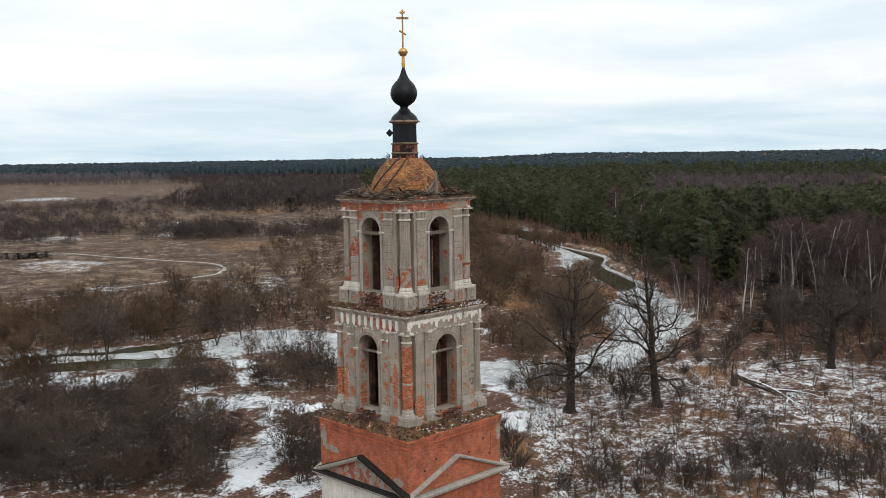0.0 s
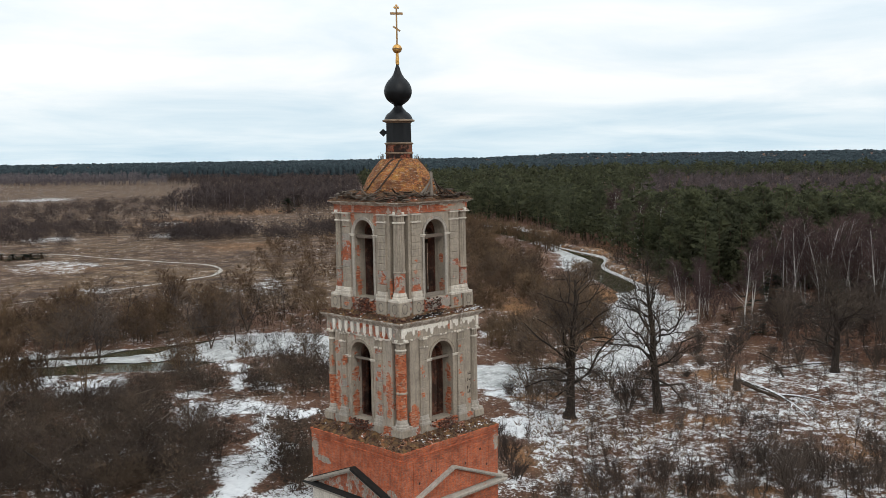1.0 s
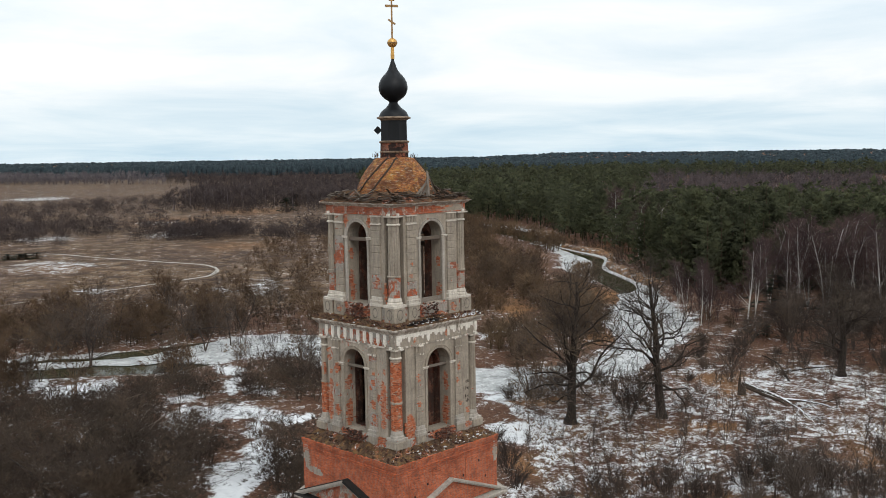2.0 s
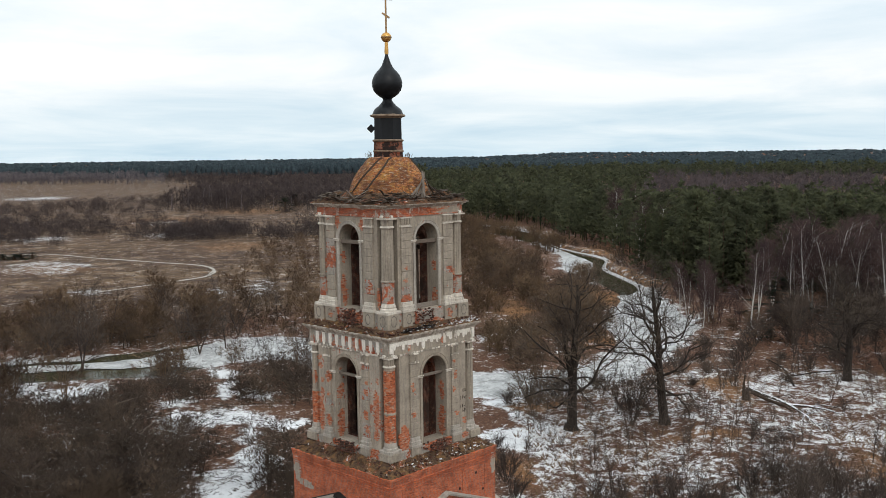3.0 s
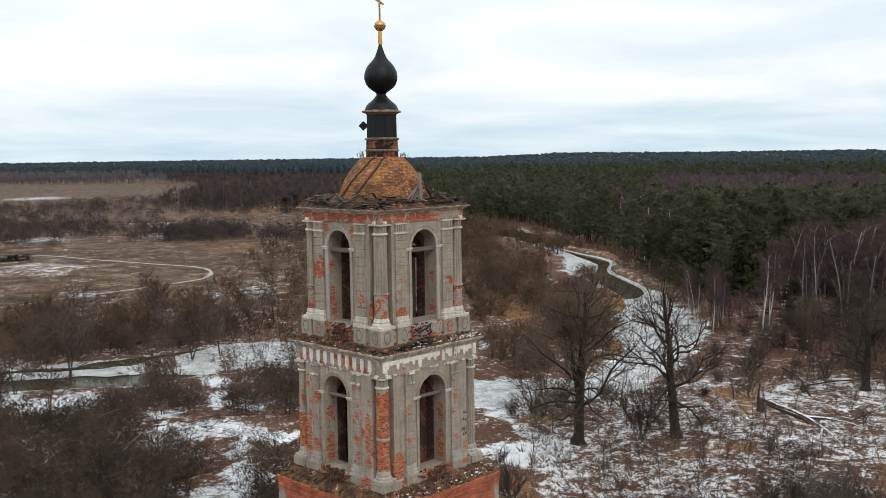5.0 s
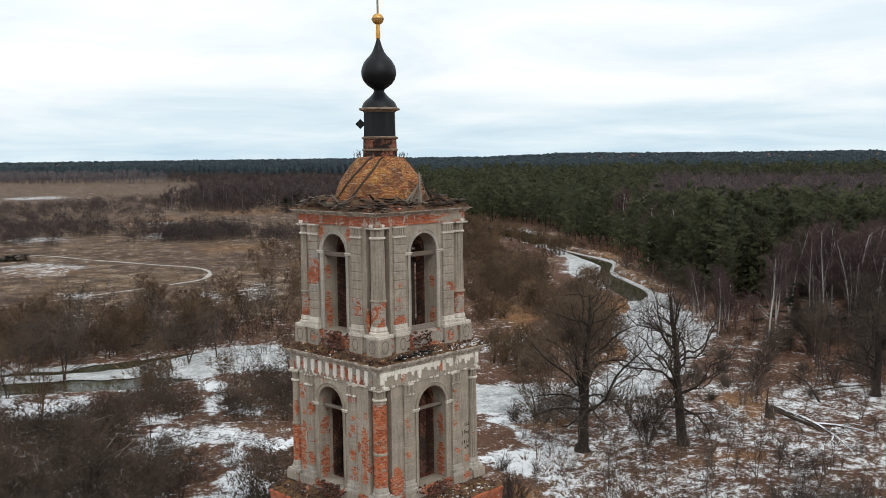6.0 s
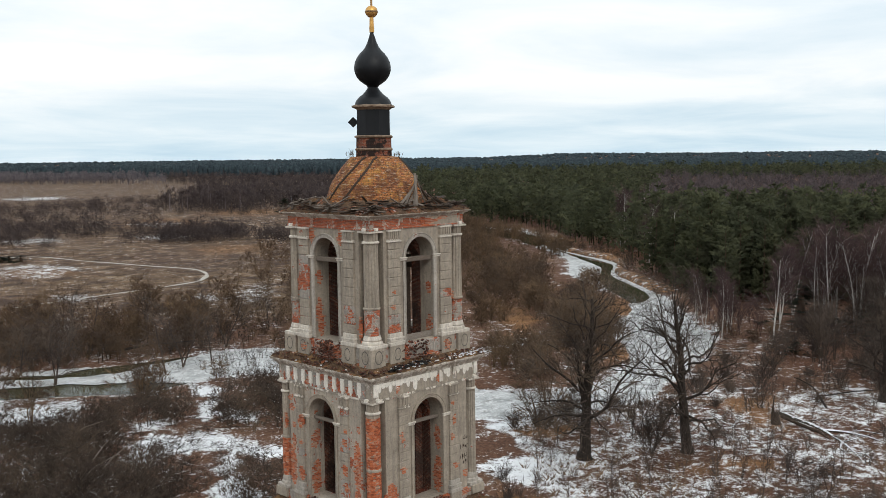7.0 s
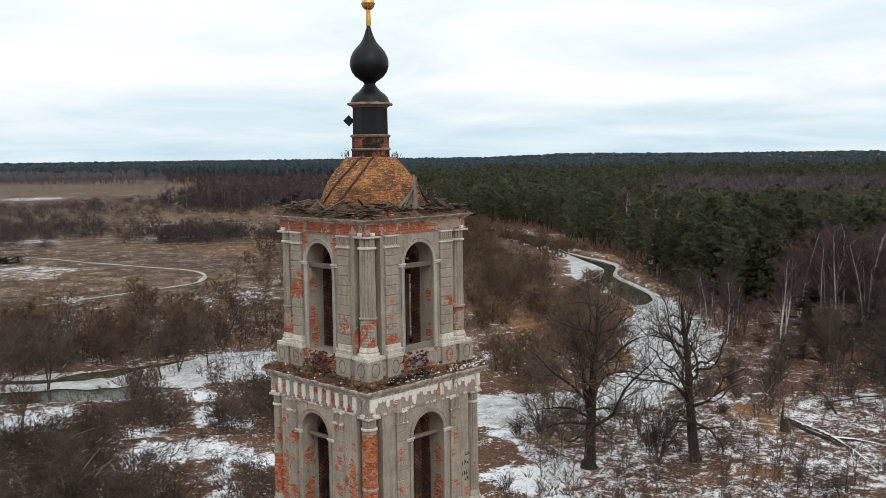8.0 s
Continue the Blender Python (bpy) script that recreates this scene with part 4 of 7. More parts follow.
part("hatch", Geo().box(-0.04, 0.04, -0.21, 0.21, -0.21, 0.21).turned(pose(-0.80, 0.80, 35.10, 0, 0, 45) @ pose(0, 0, 0, 0, 0, 0) @ pose(0, 0, 0, 45, 0, 0)), M_BLACK, lantern, "black hatch leaf hanging open")
onion = Geo().lathe([(0.30, 37.02), (0.34, 37.10), (0.50, 37.20), (0.74, 37.38), (0.92, 37.62), (1.01, 37.90), (1.02, 38.12), (0.97, 38.38), (0.85, 38.64), (0.68, 38.86), (0.50, 39.04), (0.36, 39.24), (0.26, 39.46), (0.18, 39.70), (0.11, 39.92), (0.09, 40.02)], 28)
part("onion_cupola", onion, M_BLACK, tower, "black sheet-metal onion cupola", smooth=True)
finial = new("finial")
finial.parent = tower
part("stem", Geo().lathe([(0.13, 40.0), (0.14, 40.2), (0.12, 40.5), (0.11, 40.85)], 14), M_GOLD, finial, smooth=True)
part("ball", Geo().lathe([(0.10, 40.78)] + [(0.345 * math.cos(a), 41.12 + 0.33 * math.sin(a)) for a in [math.pi * (k / 12 - 0.5) for k in range(1, 12)]] + [(0.06, 41.46)], 24), M_GOLD, finial, "gilded ball", smooth=True)
part("band", Geo().lathe([(0.35, 41.07), (0.365, 41.10), (0.365, 41.14), (0.35, 41.17)], 24, cap=False), M_CROSS, finial)
cross = new("cross")
cross.parent = tower
cross.matrix_basis = pose(0, 0, 0, 0, 0, -32)
part("upright", Geo().worn_box(-0.055, 0.055, -0.04, 0.04, 41.42, 43.95, 0.012), M_CROSS, cross)
part("crossbar", Geo().worn_box(-0.46, 0.46, -0.04, 0.04, 43.55, 43.72, 0.012), M_CROSS, cross)
part("slanted_bar", Geo().worn_box(-0.30, 0.30, -0.035, 0.035, -0.06, 0.06, 0.012).turned(pose(0, 0, 42.55, 0, 32, 0)), M_CROSS, cross)
for x, z in ((0, 44.02), (0, 44.2), (-0.13, 44.06), (0.13, 44.06)):
    part("trefoil", Geo().lathe([(0.02, z - 0.09), (0.085, z - 0.04), (0.085, z + 0.04), (0.02, z + 0.09)], 10, cx=x), M_GOLD, cross, smooth=True)


# ---- the land ----
def smooth_line(pts, per=10):
    """Catmull-Rom through points."""
    p = [np.array(q, float) for q in ([pts[0]] + list(pts) + [pts[-1]])]
    out = []
    for i in range(1, len(p) - 2):
        for k in range(per):
            t = k / per
            out.append(0.5 * (2 * p[i] + (p[i + 1] - p[i - 1]) * t + (2 * p[i - 1] - 5 * p[i] + 4 * p[i + 1] - p[i + 2]) * t * t + (3 * p[i] - p[i - 1] - 3 * p[i + 1] + p[i + 2]) * t ** 3))
    out.append(p[-2])
    return np.array(out)


FAR_BANK = smooth_line([(281, 262), (258, 214), (222, 161), (204, 140), (177, 117), (168, 105), (153, 87), (139, 73), (122, 65), (112, 59), (105, 52), (93, 43), (78, 39), (69, 41), (63, 47), (60, 56), (60, 70), (62, 84), (58, 97), (47, 101), (37, 103), (29, 106), (20, 111), (8, 117), (-8, 126), (-60, 150)])
NEAR_BANK = smooth_line([(292, 256), (271, 206), (233, 168), (219, 148), (206, 125), (183, 109), (160, 83), (147, 71), (135, 60), (121, 48), (114, 43), (94, 36), (81, 32.5), (71, 31.5), (57, 37), (51, 47), (50, 68), (51, 80), (44, 86.5), (36, 86), (29, 87), (25, 90), (18, 95), (12, 99), (-8, 112), (-60, 138)])
BED = [tuple(p) for p in FAR_BANK[::2]] + [tuple(p) for p in NEAR_BANK[::-2]]
TRACK = smooth_line([(60, 330), (82, 297), (98, 288), (104, 258), (110, 230), (114, 212), (110, 198), (101, 187), (92, 184), (80, 182), (60, 180), (35, 176), (0, 172)])
FOOTPATH = smooth_line([(32, 6), (38, 14), (46, 24), (50, 34), (62, 45)])


def distance_to(line, x, y):
    """Distance of points to a line, by its closest vertex."""
    best = np.full(x.shape, 1e9)
    for px, py in line[:, :2]:
        best = np.minimum(best, (x - px) ** 2 + (y - py) ** 2)
    return np.sqrt(best)


def river_gap(x, y):
    """Distance to the river's edge, below 0 on the water."""
    d = np.minimum(distance_to(FAR_BANK, x, y), distance_to(NEAR_BANK, x, y))
    return np.where(inside(BED, x, y), -d, d)


def bump(x, y, cx, cy, rx, ry, turn=0.0):
    """1 in the middle of an ellipse, falling to 0 at about one and a half times its size."""
    c, s = math.cos(radians(turn)), math.sin(radians(turn))
    u, v = ((x - cx) * c + (y - cy) * s) / rx, (-(x - cx) * s + (y - cy) * c) / ry
    return np.clip(1.8 - np.hypot(u, v) * 1.2, 0, 1)


def inside(poly, x, y):
    hit = np.zeros(np.shape(x), bool)
    for (x0, y0), (x1, y1) in zip(poly, poly[1:] + poly[:1]):
        cross_y = (y0 > y) != (y1 > y)
        hit ^= cross_y & (x < (x1 - x0) * (y - y0) / ((y1 - y0) or 1e-9) + x0)
    return hit


ZONES = {
    "brush_near": [(1, 87), (10, 76), (19, 71), (13, 57), (15, 49), (10, 40), (0, 27), (-15, 44), (-25, 60)],
    "brush_a": [(11, 33.5), (16, 37.5), (21, 44), (23, 40), (15, 29), (8, 22.5), (6, 25)],
    "brush_b": [(14.5, 34.5), (17.4, 34.6), (10.4, 24.6), (6.8, 25.2)],
    "brush_c": [(13, 76), (29, 83), (34, 76), (25, 64), (19, 66)],
    "brush_d": [(27, 62), (38, 78), (50, 71), (33, 50)],
    "alder_left": [(15, 123), (29, 109), (47, 104), (63, 92), (85, 113), (77, 145), (30, 163), (-10, 150)],
    "willow_left": [(1, 87), (10, 100), (14, 94), (11, 78)],
    "alder_mid": [(99, 84), (102, 76), (112, 74), (126, 88), (138, 104), (158, 130), (205, 170), (238, 212), (232, 218)],
    "alder_behind": [(91, 120), (102, 86), (233, 206), (185, 233)],
    "alder_field": [(81, 147), (91, 120), (177, 224), (155, 237)],
    "hedge": [(147, 296), (188, 237), (242, 303), (184, 344)],
    "hedge_left": [(94, 331), (121, 300), (163, 309), (199, 385), (143, 459)],
    "scrub_far": [(143, 459), (230, 440), (285, 396), (336, 418), (478, 590), (397, 641), (206, 625)],
    "birch_far": [(260, 493), (298, 438), (336, 395), (487, 570), (401, 682)],
    "birch_row": [(452, 1269), (573, 1040), (528, 619), (705, 823), (563, 1560), (380, 1500)],
    "pine": [(487, 570), (355, 385), (300, 270), (312, 246), (277, 199), (239, 162), (225, 142), (212, 118), (190, 102), (168, 78), (158, 57), (172, 42), (186, 24), (190, -40), (500, -20), (1157, 377), (1066, 608), (705, 823)],
    "purple": [(306, 187), (362, 60), (900, 235), (790, 500), (560, 330)],
    "edge_right": [(106, 27), (99, -1), (110, -30), (166, -20), (156, 19), (129, 36)],
    "alder_far": [(236, 214), (254, 200), (268, 214), (282, 240), (284, 258), (262, 284), (220, 290)],
    "pine_edge": [(162, 76), (154, 60), (162, 52), (184, 32), (210, 8), (240, 60), (205, 104)],
    "bank_thicket": [(103, 73), (108, 62), (106, 55), (97, 50), (88, 57), (90, 64)],
    "bank_brush": [(69, 55), (79, 59), (85, 55), (80, 49), (72, 46)],
    "bank_right": [(116, 46), (134, 58), (143, 53), (136, 44), (122, 36)],
    "left_front": [(12, 126), (25, 110), (47, 104), (63, 92), (74, 101), (50, 120), (18, 142)],
    "front": [(19, 6), (29, 4), (40, -1), (57, -15), (46, -25), (33, -12), (25, -3)],
    "open_right": [(64, 47), (104, 1), (80, -40), (43, -35), (18, 0)],
}


SNOW_NEAR = ((36.0, 77.6, 6.1, 2.3, 56, 0.70), (22.9, 66.7, 3.5, 2.5, 58, 0.63), (15.8, 58.7, 5.4, 2.7, 59, 0.76), (22.5, 56.0, 4.2, 6.5, 56, 0.66), (24.5, 48.5, 2.9, 3.8, 53, 0.68), (32.1, 64.2, 5.2, 2.6, 55, 0.60), (8.2, 34.0, 7.0, 2.8, 55, 0.85), (15.5, 39.8, 5.2, 2.1, 54, 0.85),
             (4.4, 29.4, 2.1, 2.1, 56, 0.80), (6.2, 23.2, 3.4, 3.5, 53, 0.66), (15.1, 84.1, 5.9, 6.2, 64, 0.74), (8.6, 93.2, 5.8, 5.4, 67, 0.64), (8.0, 74.8, 8.4, 0.8, 65, 0.53), (-6.2, 64.2, 5.2, 2.1, 69, 0.53), (1.8, 49.9, 3.5, 5.4, 62, 0.52), (31.0, 70.0, 6.0, 1.3, 58, 0.66), (18.5, 46.5, 3.2, 2.6, 55, 0.55))
SNOW_OPEN = ((40.7, 22.1, 5.6, 4.9, 39, 0.72), (39.1, 15.1, 2.8, 3.0, 37, 0.68), (32.3, 13.1, 8.3, 0.8, 39, 0.59), (22.5, 9.4, 3.8, 2.9, 40, 0.54), (38.9, -7.8, 1.6, 1.4, 27, 0.60), (38.4, -15.1, 1.3, 1.6, 24, 0.60), (44.7, 6.5, 4.1, 5.9, 32, 0.51),
             (68.2, -7.2, 6.8, 4.8, 22, 0.51), (51.3, 33.9, 3.3, 4.8, 40, 0.58), (90.6, 10.3, 5.7, 10.2, 24, 0.50), (90, 67, 12, 1.7, 15, 0.65))
SNOW_FAR = ((80.3, 245.0, 21.8, 15.8, 68, 0.49), (64.5, 183.5, 6.1, 5.6, 66, 0.52), (204.8, 396.5, 21.2, 15.1, 61, 0.53), (85.6, 158.6, 9.5, 5.5, 58, 0.49), (97.8, 156.5, 21.9, 5.6, 56, 0.46), (124.9, 353.0, 17.7, 14.8, 68, 0.49), (169.6, 323.5, 15.0, 15.0, 60, 0.49),
            (278.7, 223.6, 21.0, 3.9, 40, 0.60), (301.0, 779.6, 51.0, 33.6, 68, 0.50), (45.7, 150.1, 14.3, 7.1, 66, 0.47), (107.0, 79.2, 15.6, 4.4, 40, 0.46), (177.2, 69.0, 24.4, 3.3, 27, 0.53), (250, 150, 16, 4, 45, 0.50))


def snow_at(x, y):
    x, y = x + 1.0 * np.sin(0.47 * y + 1) + 0.6 * np.sin(0.9 * x + 0.6 * y), y + 1.0 * np.sin(0.41 * x + 2) + 0.6 * np.sin(0.8 * y - 0.7 * x)
    s = 0.37 - 0.05 * np.clip((0.713 * x + 0.701 * y - 110) / 60, 0, 1)
    s = np.where(inside(ZONES["open_right"], x, y), 0.475, np.where(inside(ZONES["brush_near"], x, y), 0.42, s))
    s = np.maximum(s, 0.52 * np.clip(1.5 - np.abs(river_gap(x, y)) / 4, 0, 1))
    for cx, cy, rx, ry, turn, v in SNOW_NEAR + SNOW_OPEN + SNOW_FAR:
        s = np.maximum(s, v * bump(x, y, cx, cy, rx, ry, turn))
    s = s * (1 - 0.35 * bump(x, y, 139, 78, 12, 4.5, 42)) * (1 - 0.3 * bump(x, y, 109.6, 80.7, 12, 3, 42))
    s = np.maximum(s, 0.64 * np.clip(1.5 - distance_to(FOOTPATH, x, y) / 1.2, 0, 1))
    wood = inside(ZONES["pine"], x, y) | inside(ZONES["edge_right"], x, y)
    return np.where(wood, np.minimum(s, 0.34), s)


def tan_at(x, y):
    """How far the ground is dry field grass rather than leaf litter."""
    along = 0.713 * x + 0.701 * y
    side = 0.701 * x - 0.713 * y
    g = np.clip((along - 125) / 30, 0, 1) * np.clip((20 - side) / 40, 0, 1)
    wood = inside(ZONES["pine"], x, y) | inside(ZONES["edge_right"], x, y)
    return np.where(wood, 0.0, np.maximum(g, 0.3))


OCHRE = ((76.4, 15.5, 6.6, 2.9, 29), (56.7, 7.5, 2.7, 2.8, 30), (51.4, 28.9, 3.1, 2.3, 39), (32.3, 17.3, 4.4, 1.6, 40), (56.0, -11.3, 2.7, 3.1, 22), (138, 77.5, 13, 4.6, 42), (109.6, 80.7, 14.2, 2.2, 40), (227.6, 139.1, 21.4, 4.6, 34),
         (250.4, 173.4, 11.3, 5.2, 37), (155.8, 255.4, 13.0, 12.7, 57), (209.4, 399.0, 34.5, 18.2, 61), (289.5, 442.5, 29.5, 21.5, 56), (78.2, 239.8, 12.0, 8.6, 68), (30.8, 132.3, 11.3, 4.1, 68), (96, 50, 6.2, 4.9, 34), (35, -10, 4, 3, 20))


def ochre_at(x, y):
    x, y = x + 2.2 * np.sin(0.5 * y + 3) + 1.2 * np.sin(0.8 * x + 0.6 * y), y + 2.0 * np.sin(0.45 * x + 1) + 1.2 * np.sin(0.9 * y - 0.7 * x)
    o = 0 * x
    for cx, cy, rx, ry, turn in OCHRE:
        o = np.maximum(o, bump(x, y, cx, cy, rx, ry, turn))
    return np.where((0.701 * x - 0.713 * y < -60) | (0.713 * x + 0.701 * y > 190), 0.5, 0.95) * o


def fast_mesh(name, verts, faces, mat, per=4):
    verts, faces = np.asarray(verts, np.float32), np.asarray(faces, np.int32)
    me = bpy.data.meshes.new(name)
    me.vertices.add(len(verts))
    me.vertices.foreach_set("co", verts.ravel())
    me.loops.add(faces.size)
    me.loops.foreach_set("vertex_index", faces.ravel())
    me.polygons.add(len(faces))
    me.polygons.foreach_set("loop_start", np.arange(0, faces.size, per, dtype=np.int32))
    me.polygons.foreach_set("loop_total", np.full(len(faces), per, np.int32))
    me.update(calc_edges=True)
    me.materials.append(mat)
    return me


def ground_material():
    m, n = material("winter_ground")
    at = n.add("ShaderNodeAttribute")
    at.attribute_name = "zones"
    s = n.add("ShaderNodeSeparateColor", {0: at.outputs["Color"]})
    snow, tan, ochre = s.outputs[0], s.outputs[1], s.outputs[2]
    tuft = n.noise(n.world, 2.6, 6.0, 0.78, 0.5)
    clump = n.noise(n.world, 0.55, 6.0, 0.70, 0.6)
    wide = n.noise(n.world, 0.06, 4.0, 0.6, 0.3)
    far = n.noise(n.scaled(n.world, (1.0, 1.0, 1.0)), 0.016, 5.0, 0.6, 0.5)
    litter = n.mix(n.ramp(tuft, [(0.36, 0.0), (0.62, 1.0)]), (0.032, 0.016, 0.011), (0.182, 0.086, 0.049))
    field = n.mix(n.ramp(n.math("ADD", n.math("MULTIPLY", clump, 0.6), n.math("MULTIPLY", tuft, 0.4)), [(0.42, 0.0), (0.58, 1.0)]), (0.032, 0.019, 0.013), (0.172, 0.100, 0.060))
    field = n.mix(n.ramp(wide, [(0.38, 0.0), (0.64, 0.75)]), field, (0.090, 0.056, 0.035))
    field = n.mix(n.ramp(far, [(0.45, 0.0), (0.65, 0.5)]), field, (0.16, 0.102, 0.054))
    mid = n.noise(n.world, 0.13, 7.0, 0.72, 0.4)
    field = n.mix(n.ramp(mid, [(0.42, 0.75), (0.52, 0.0)]), field, (0.040, 0.024, 0.017))
    field = n.mix(n.ramp(mid, [(0.53, 0.0), (0.62, 0.65)]), field, (0.22, 0.145, 0.085))
    c = n.mix(tan, litter, field)
    c = n.mix(n.math("MULTIPLY", ochre, n.ramp(clump, [(0.3, 0.45), (0.6, 1.0)])), c, n.mix(n.ramp(tuft, [(0.3, 0.0), (0.7, 1.0)]), (0.14, 0.068, 0.028), (0.35, 0.18, 0.076)))
    mask = n.math("ADD", n.math("MULTIPLY", tuft, 0.58), n.math("ADD", n.math("MULTIPLY", clump, 0.50), n.math("MULTIPLY", mid, 0.26)))
    level = n.math("SUBTRACT", n.math("ADD", mask, n.math("MULTIPLY", snow, 0.52)), n.math("MULTIPLY", ochre, 0.04))
    cover = n.ramp(level, [(0.912, 0.0), (0.962, 0.85), (1.06, 1.0)])
    white = n.mix(n.ramp(clump, [(0.3, 0.0), (0.7, 1.0)]), (0.58, 0.59, 0.60), (0.78, 0.785, 0.79))
    c = n.mix(cover, c, white)
    finish(n, c, 0.93, bump=tuft, strength=0.5, distance=0.25, spec=0.15)
    return m


def hill(x, y):
    """A long low ridge on the horizon."""
    out, way = np.hypot(x + 50, y + 53), np.degrees(np.arctan2(x + 50, y + 53))
    return np.exp(-((out - 3900) / 700) ** 2) * (12.5 + 8 * np.clip((way - 48) / 4, 0, 1) + 4 * np.exp(-((way - 54) / 3) ** 2))


def build_ground():
    n, reach, soft = 280, 4600.0, 26.0
    t = np.linspace(-1, 1, n)
    axis = soft * np.sinh(np.arcsinh(reach / soft) * t)
    gx, gy = np.meshgrid(axis + 45, axis + 35, indexing="ij")
    x, y = gx.ravel(), gy.ravel()
    z = np.zeros_like(x)
    for k in range(3):
        f = (0.11, 0.31, 0.021)[k]
        z += (0.18, 0.07, 0.35)[k] * np.sin(f * x + 1.3 * k) * np.sin(f * 1.17 * y + 2.1 * k)
    gap = river_gap(x, y)
    low = np.clip((gap + 3.0) / 7.0, 0, 1)
    z = z * np.clip(gap / 10, 0, 1) - 0.6 + 0.5 * low + 0.1 * np.clip(gap / 10, 0, 1)
    track = distance_to(TRACK, x, y)
    z = np.where(track < 20, z * np.clip((track - 10) / 10, 0, 1) - 0.1 * np.clip(1 - (track - 10) / 10, 0, 1), z)
    z += hill(x, y)
    i, j = np.meshgrid(np.arange(n - 1), np.arange(n - 1), indexing="ij")
    a = (i * n + j).ravel()
    me = fast_mesh("ground", np.stack([x, y, z], 1), np.stack([a, a + n, a + n + 1, a + 1], 1), ground_material())
    col = me.attributes.new("zones", "FLOAT_COLOR", "POINT")
    col.data.foreach_set("color", np.stack([snow_at(x, y), tan_at(x, y), ochre_at(x, y), np.ones_like(x)], 1).astype(np.float32).ravel())
    tagged(new("ground", me), "flat winter meadow of dry grass and leaf litter under thin patchy snow", "ground", kind="structure")


build_ground()


def ribbon(line, width, z, ragged, seed, start=0, end=None, shift=0.0):
    rnd = random.Random(seed)
    line = line[start:end]
    verts, faces = [], []
    across = 4
    for i, p in enumerate(line):
        d = line[min(i + 1, len(line) - 1)] - line[max(i - 1, 0)]
        side = np.array([d[1], -d[0]]) / np.hypot(*d)
        f = i / max(1, len(line) - 1)
        half = width(f) if callable(width) else width
        l, r = (half * (1 + ragged * (1.9 * noise.noise((i * 0.16, seed, k)) + 0.35 * noise.noise((i * 0.5, seed, k + 9)))) for k in (0, 5))
        l, r = l - shift, r + shift
        back, on = line[max(i - 5, 0)] - p, line[min(i + 5, len(line) - 1)] - p
        bend = (back[0] * on[1] - back[1] * on[0]) / max(1e-6, np.hypot(*back) * np.hypot(*on) * np.hypot(*(back - on)))
        room = 0.42 / max(1e-6, abs(bend))
        l, r = (min(l, room), r) if bend < 0 else (l, min(r, room))
        for k in range(across + 1):
            q = p - side * l + side * (l + r) * k / across
            verts.append((q[0], q[1], z + 0.0002 * i))
    for i in range(len(line) - 1):
        for k in range(across):
            a = i * (across + 1) + k
            faces.append((a, a + 1, a + across + 2, a + across + 1))
    return verts, faces


def ice_material():
    m, n = material("snowy_river_ice")
    a, b = n.noise(n.world, 0.30, 7.0, 0.72, 0.8), n.noise(n.world, 1.7, 6.0, 0.75, 0.5)
    c = n.mix(n.ramp(a, [(0.36, 0.0), (0.62, 1.0)]), (0.22, 0.225, 0.22), (0.575, 0.58, 0.575))
    c = n.mix(n.ramp(b, [(0.50, 0.0), (0.62, 0.6)]), c, (0.24, 0.225, 0.20))
    c = n.mix(n.ramp(n.noise(n.world, 0.9, 7.0, 0.78, 0.6), [(0.53, 0.0), (0.58, 0.7)]), c, (0.67, 0.665, 0.655))
    c = n.mix(n.ramp(n.noise(n.world, 2.2, 6.0, 0.8, 0.4), [(0.575, 0.0), (0.615, 0.8)]), c, (0.075, 0.050, 0.036))
    finish(n, c, 0.55, bump=b, strength=0.2, distance=0.05)
    return m


def water_material():
    m, n = material("dark_river_water")
    finish(n, (0.046, 0.043, 0.022), 0.06, bump=n.noise(n.world, 1.2, 3.0, 0.5), strength=0.03, distance=0.02, spec=0.32)
    return m


M_ICE, M_WATER = ice_material(), water_material()
M_TRACK = simple_material("snowy_wheel_track", (0.52, 0.50, 0.47), (0.30, 0.25, 0.19), 0.6, 0.9)
v, f = ribbon(TRACK, lambda t: 0.62 if t < 0.72 else max(0.25, 0.62 - 1.6 * (t - 0.72)), 0.04, 0.45, 6)
tagged(new("track", fast_mesh("track", v, f, M_TRACK)), "thin snowy wheel track curving over the dry meadow", "track", kind="structure")
def sheet(s0, s1, ua, ub, z, ragged, seed, many=6):
    """A level sheet on the river from station s0 to s1, from share ua to ub of the way over from the far bank."""
    verts, faces, last = [], [], len(FAR_BANK) - 1
    steps = int((s1 - s0) * 10)
    for i in range(steps + 1):
        k = min(last, round(s0 * 10) + i)
        a, b = FAR_BANK[k], NEAR_BANK[k]
        wide = np.hypot(*(b - a))
        u0, u1 = ua(k / 10) + ragged / wide * noise.noise((k * 0.17, seed, 0.0)), ub(k / 10) + ragged / wide * noise.noise((k * 0.19, seed, 7.0))
        for j in range(many + 1):
            q = a + (b - a) * (u0 + max(0.0, u1 - u0) * j / many)
            end = min(1.0, i / 3, (steps - i) / 3)
            verts.append((q[0], q[1], z - (0.12 if end <= 0 else 0.0)))
    for i in range(steps):
        for j in range(many):
            a = i * (many + 1) + j
            faces.append((a, a + 1, a + many + 2, a + many + 1))
    return verts, faces


def between(s, *stops):
    return float(np.interp(s, [p[0] for p in stops], [p[1] for p in stops]))


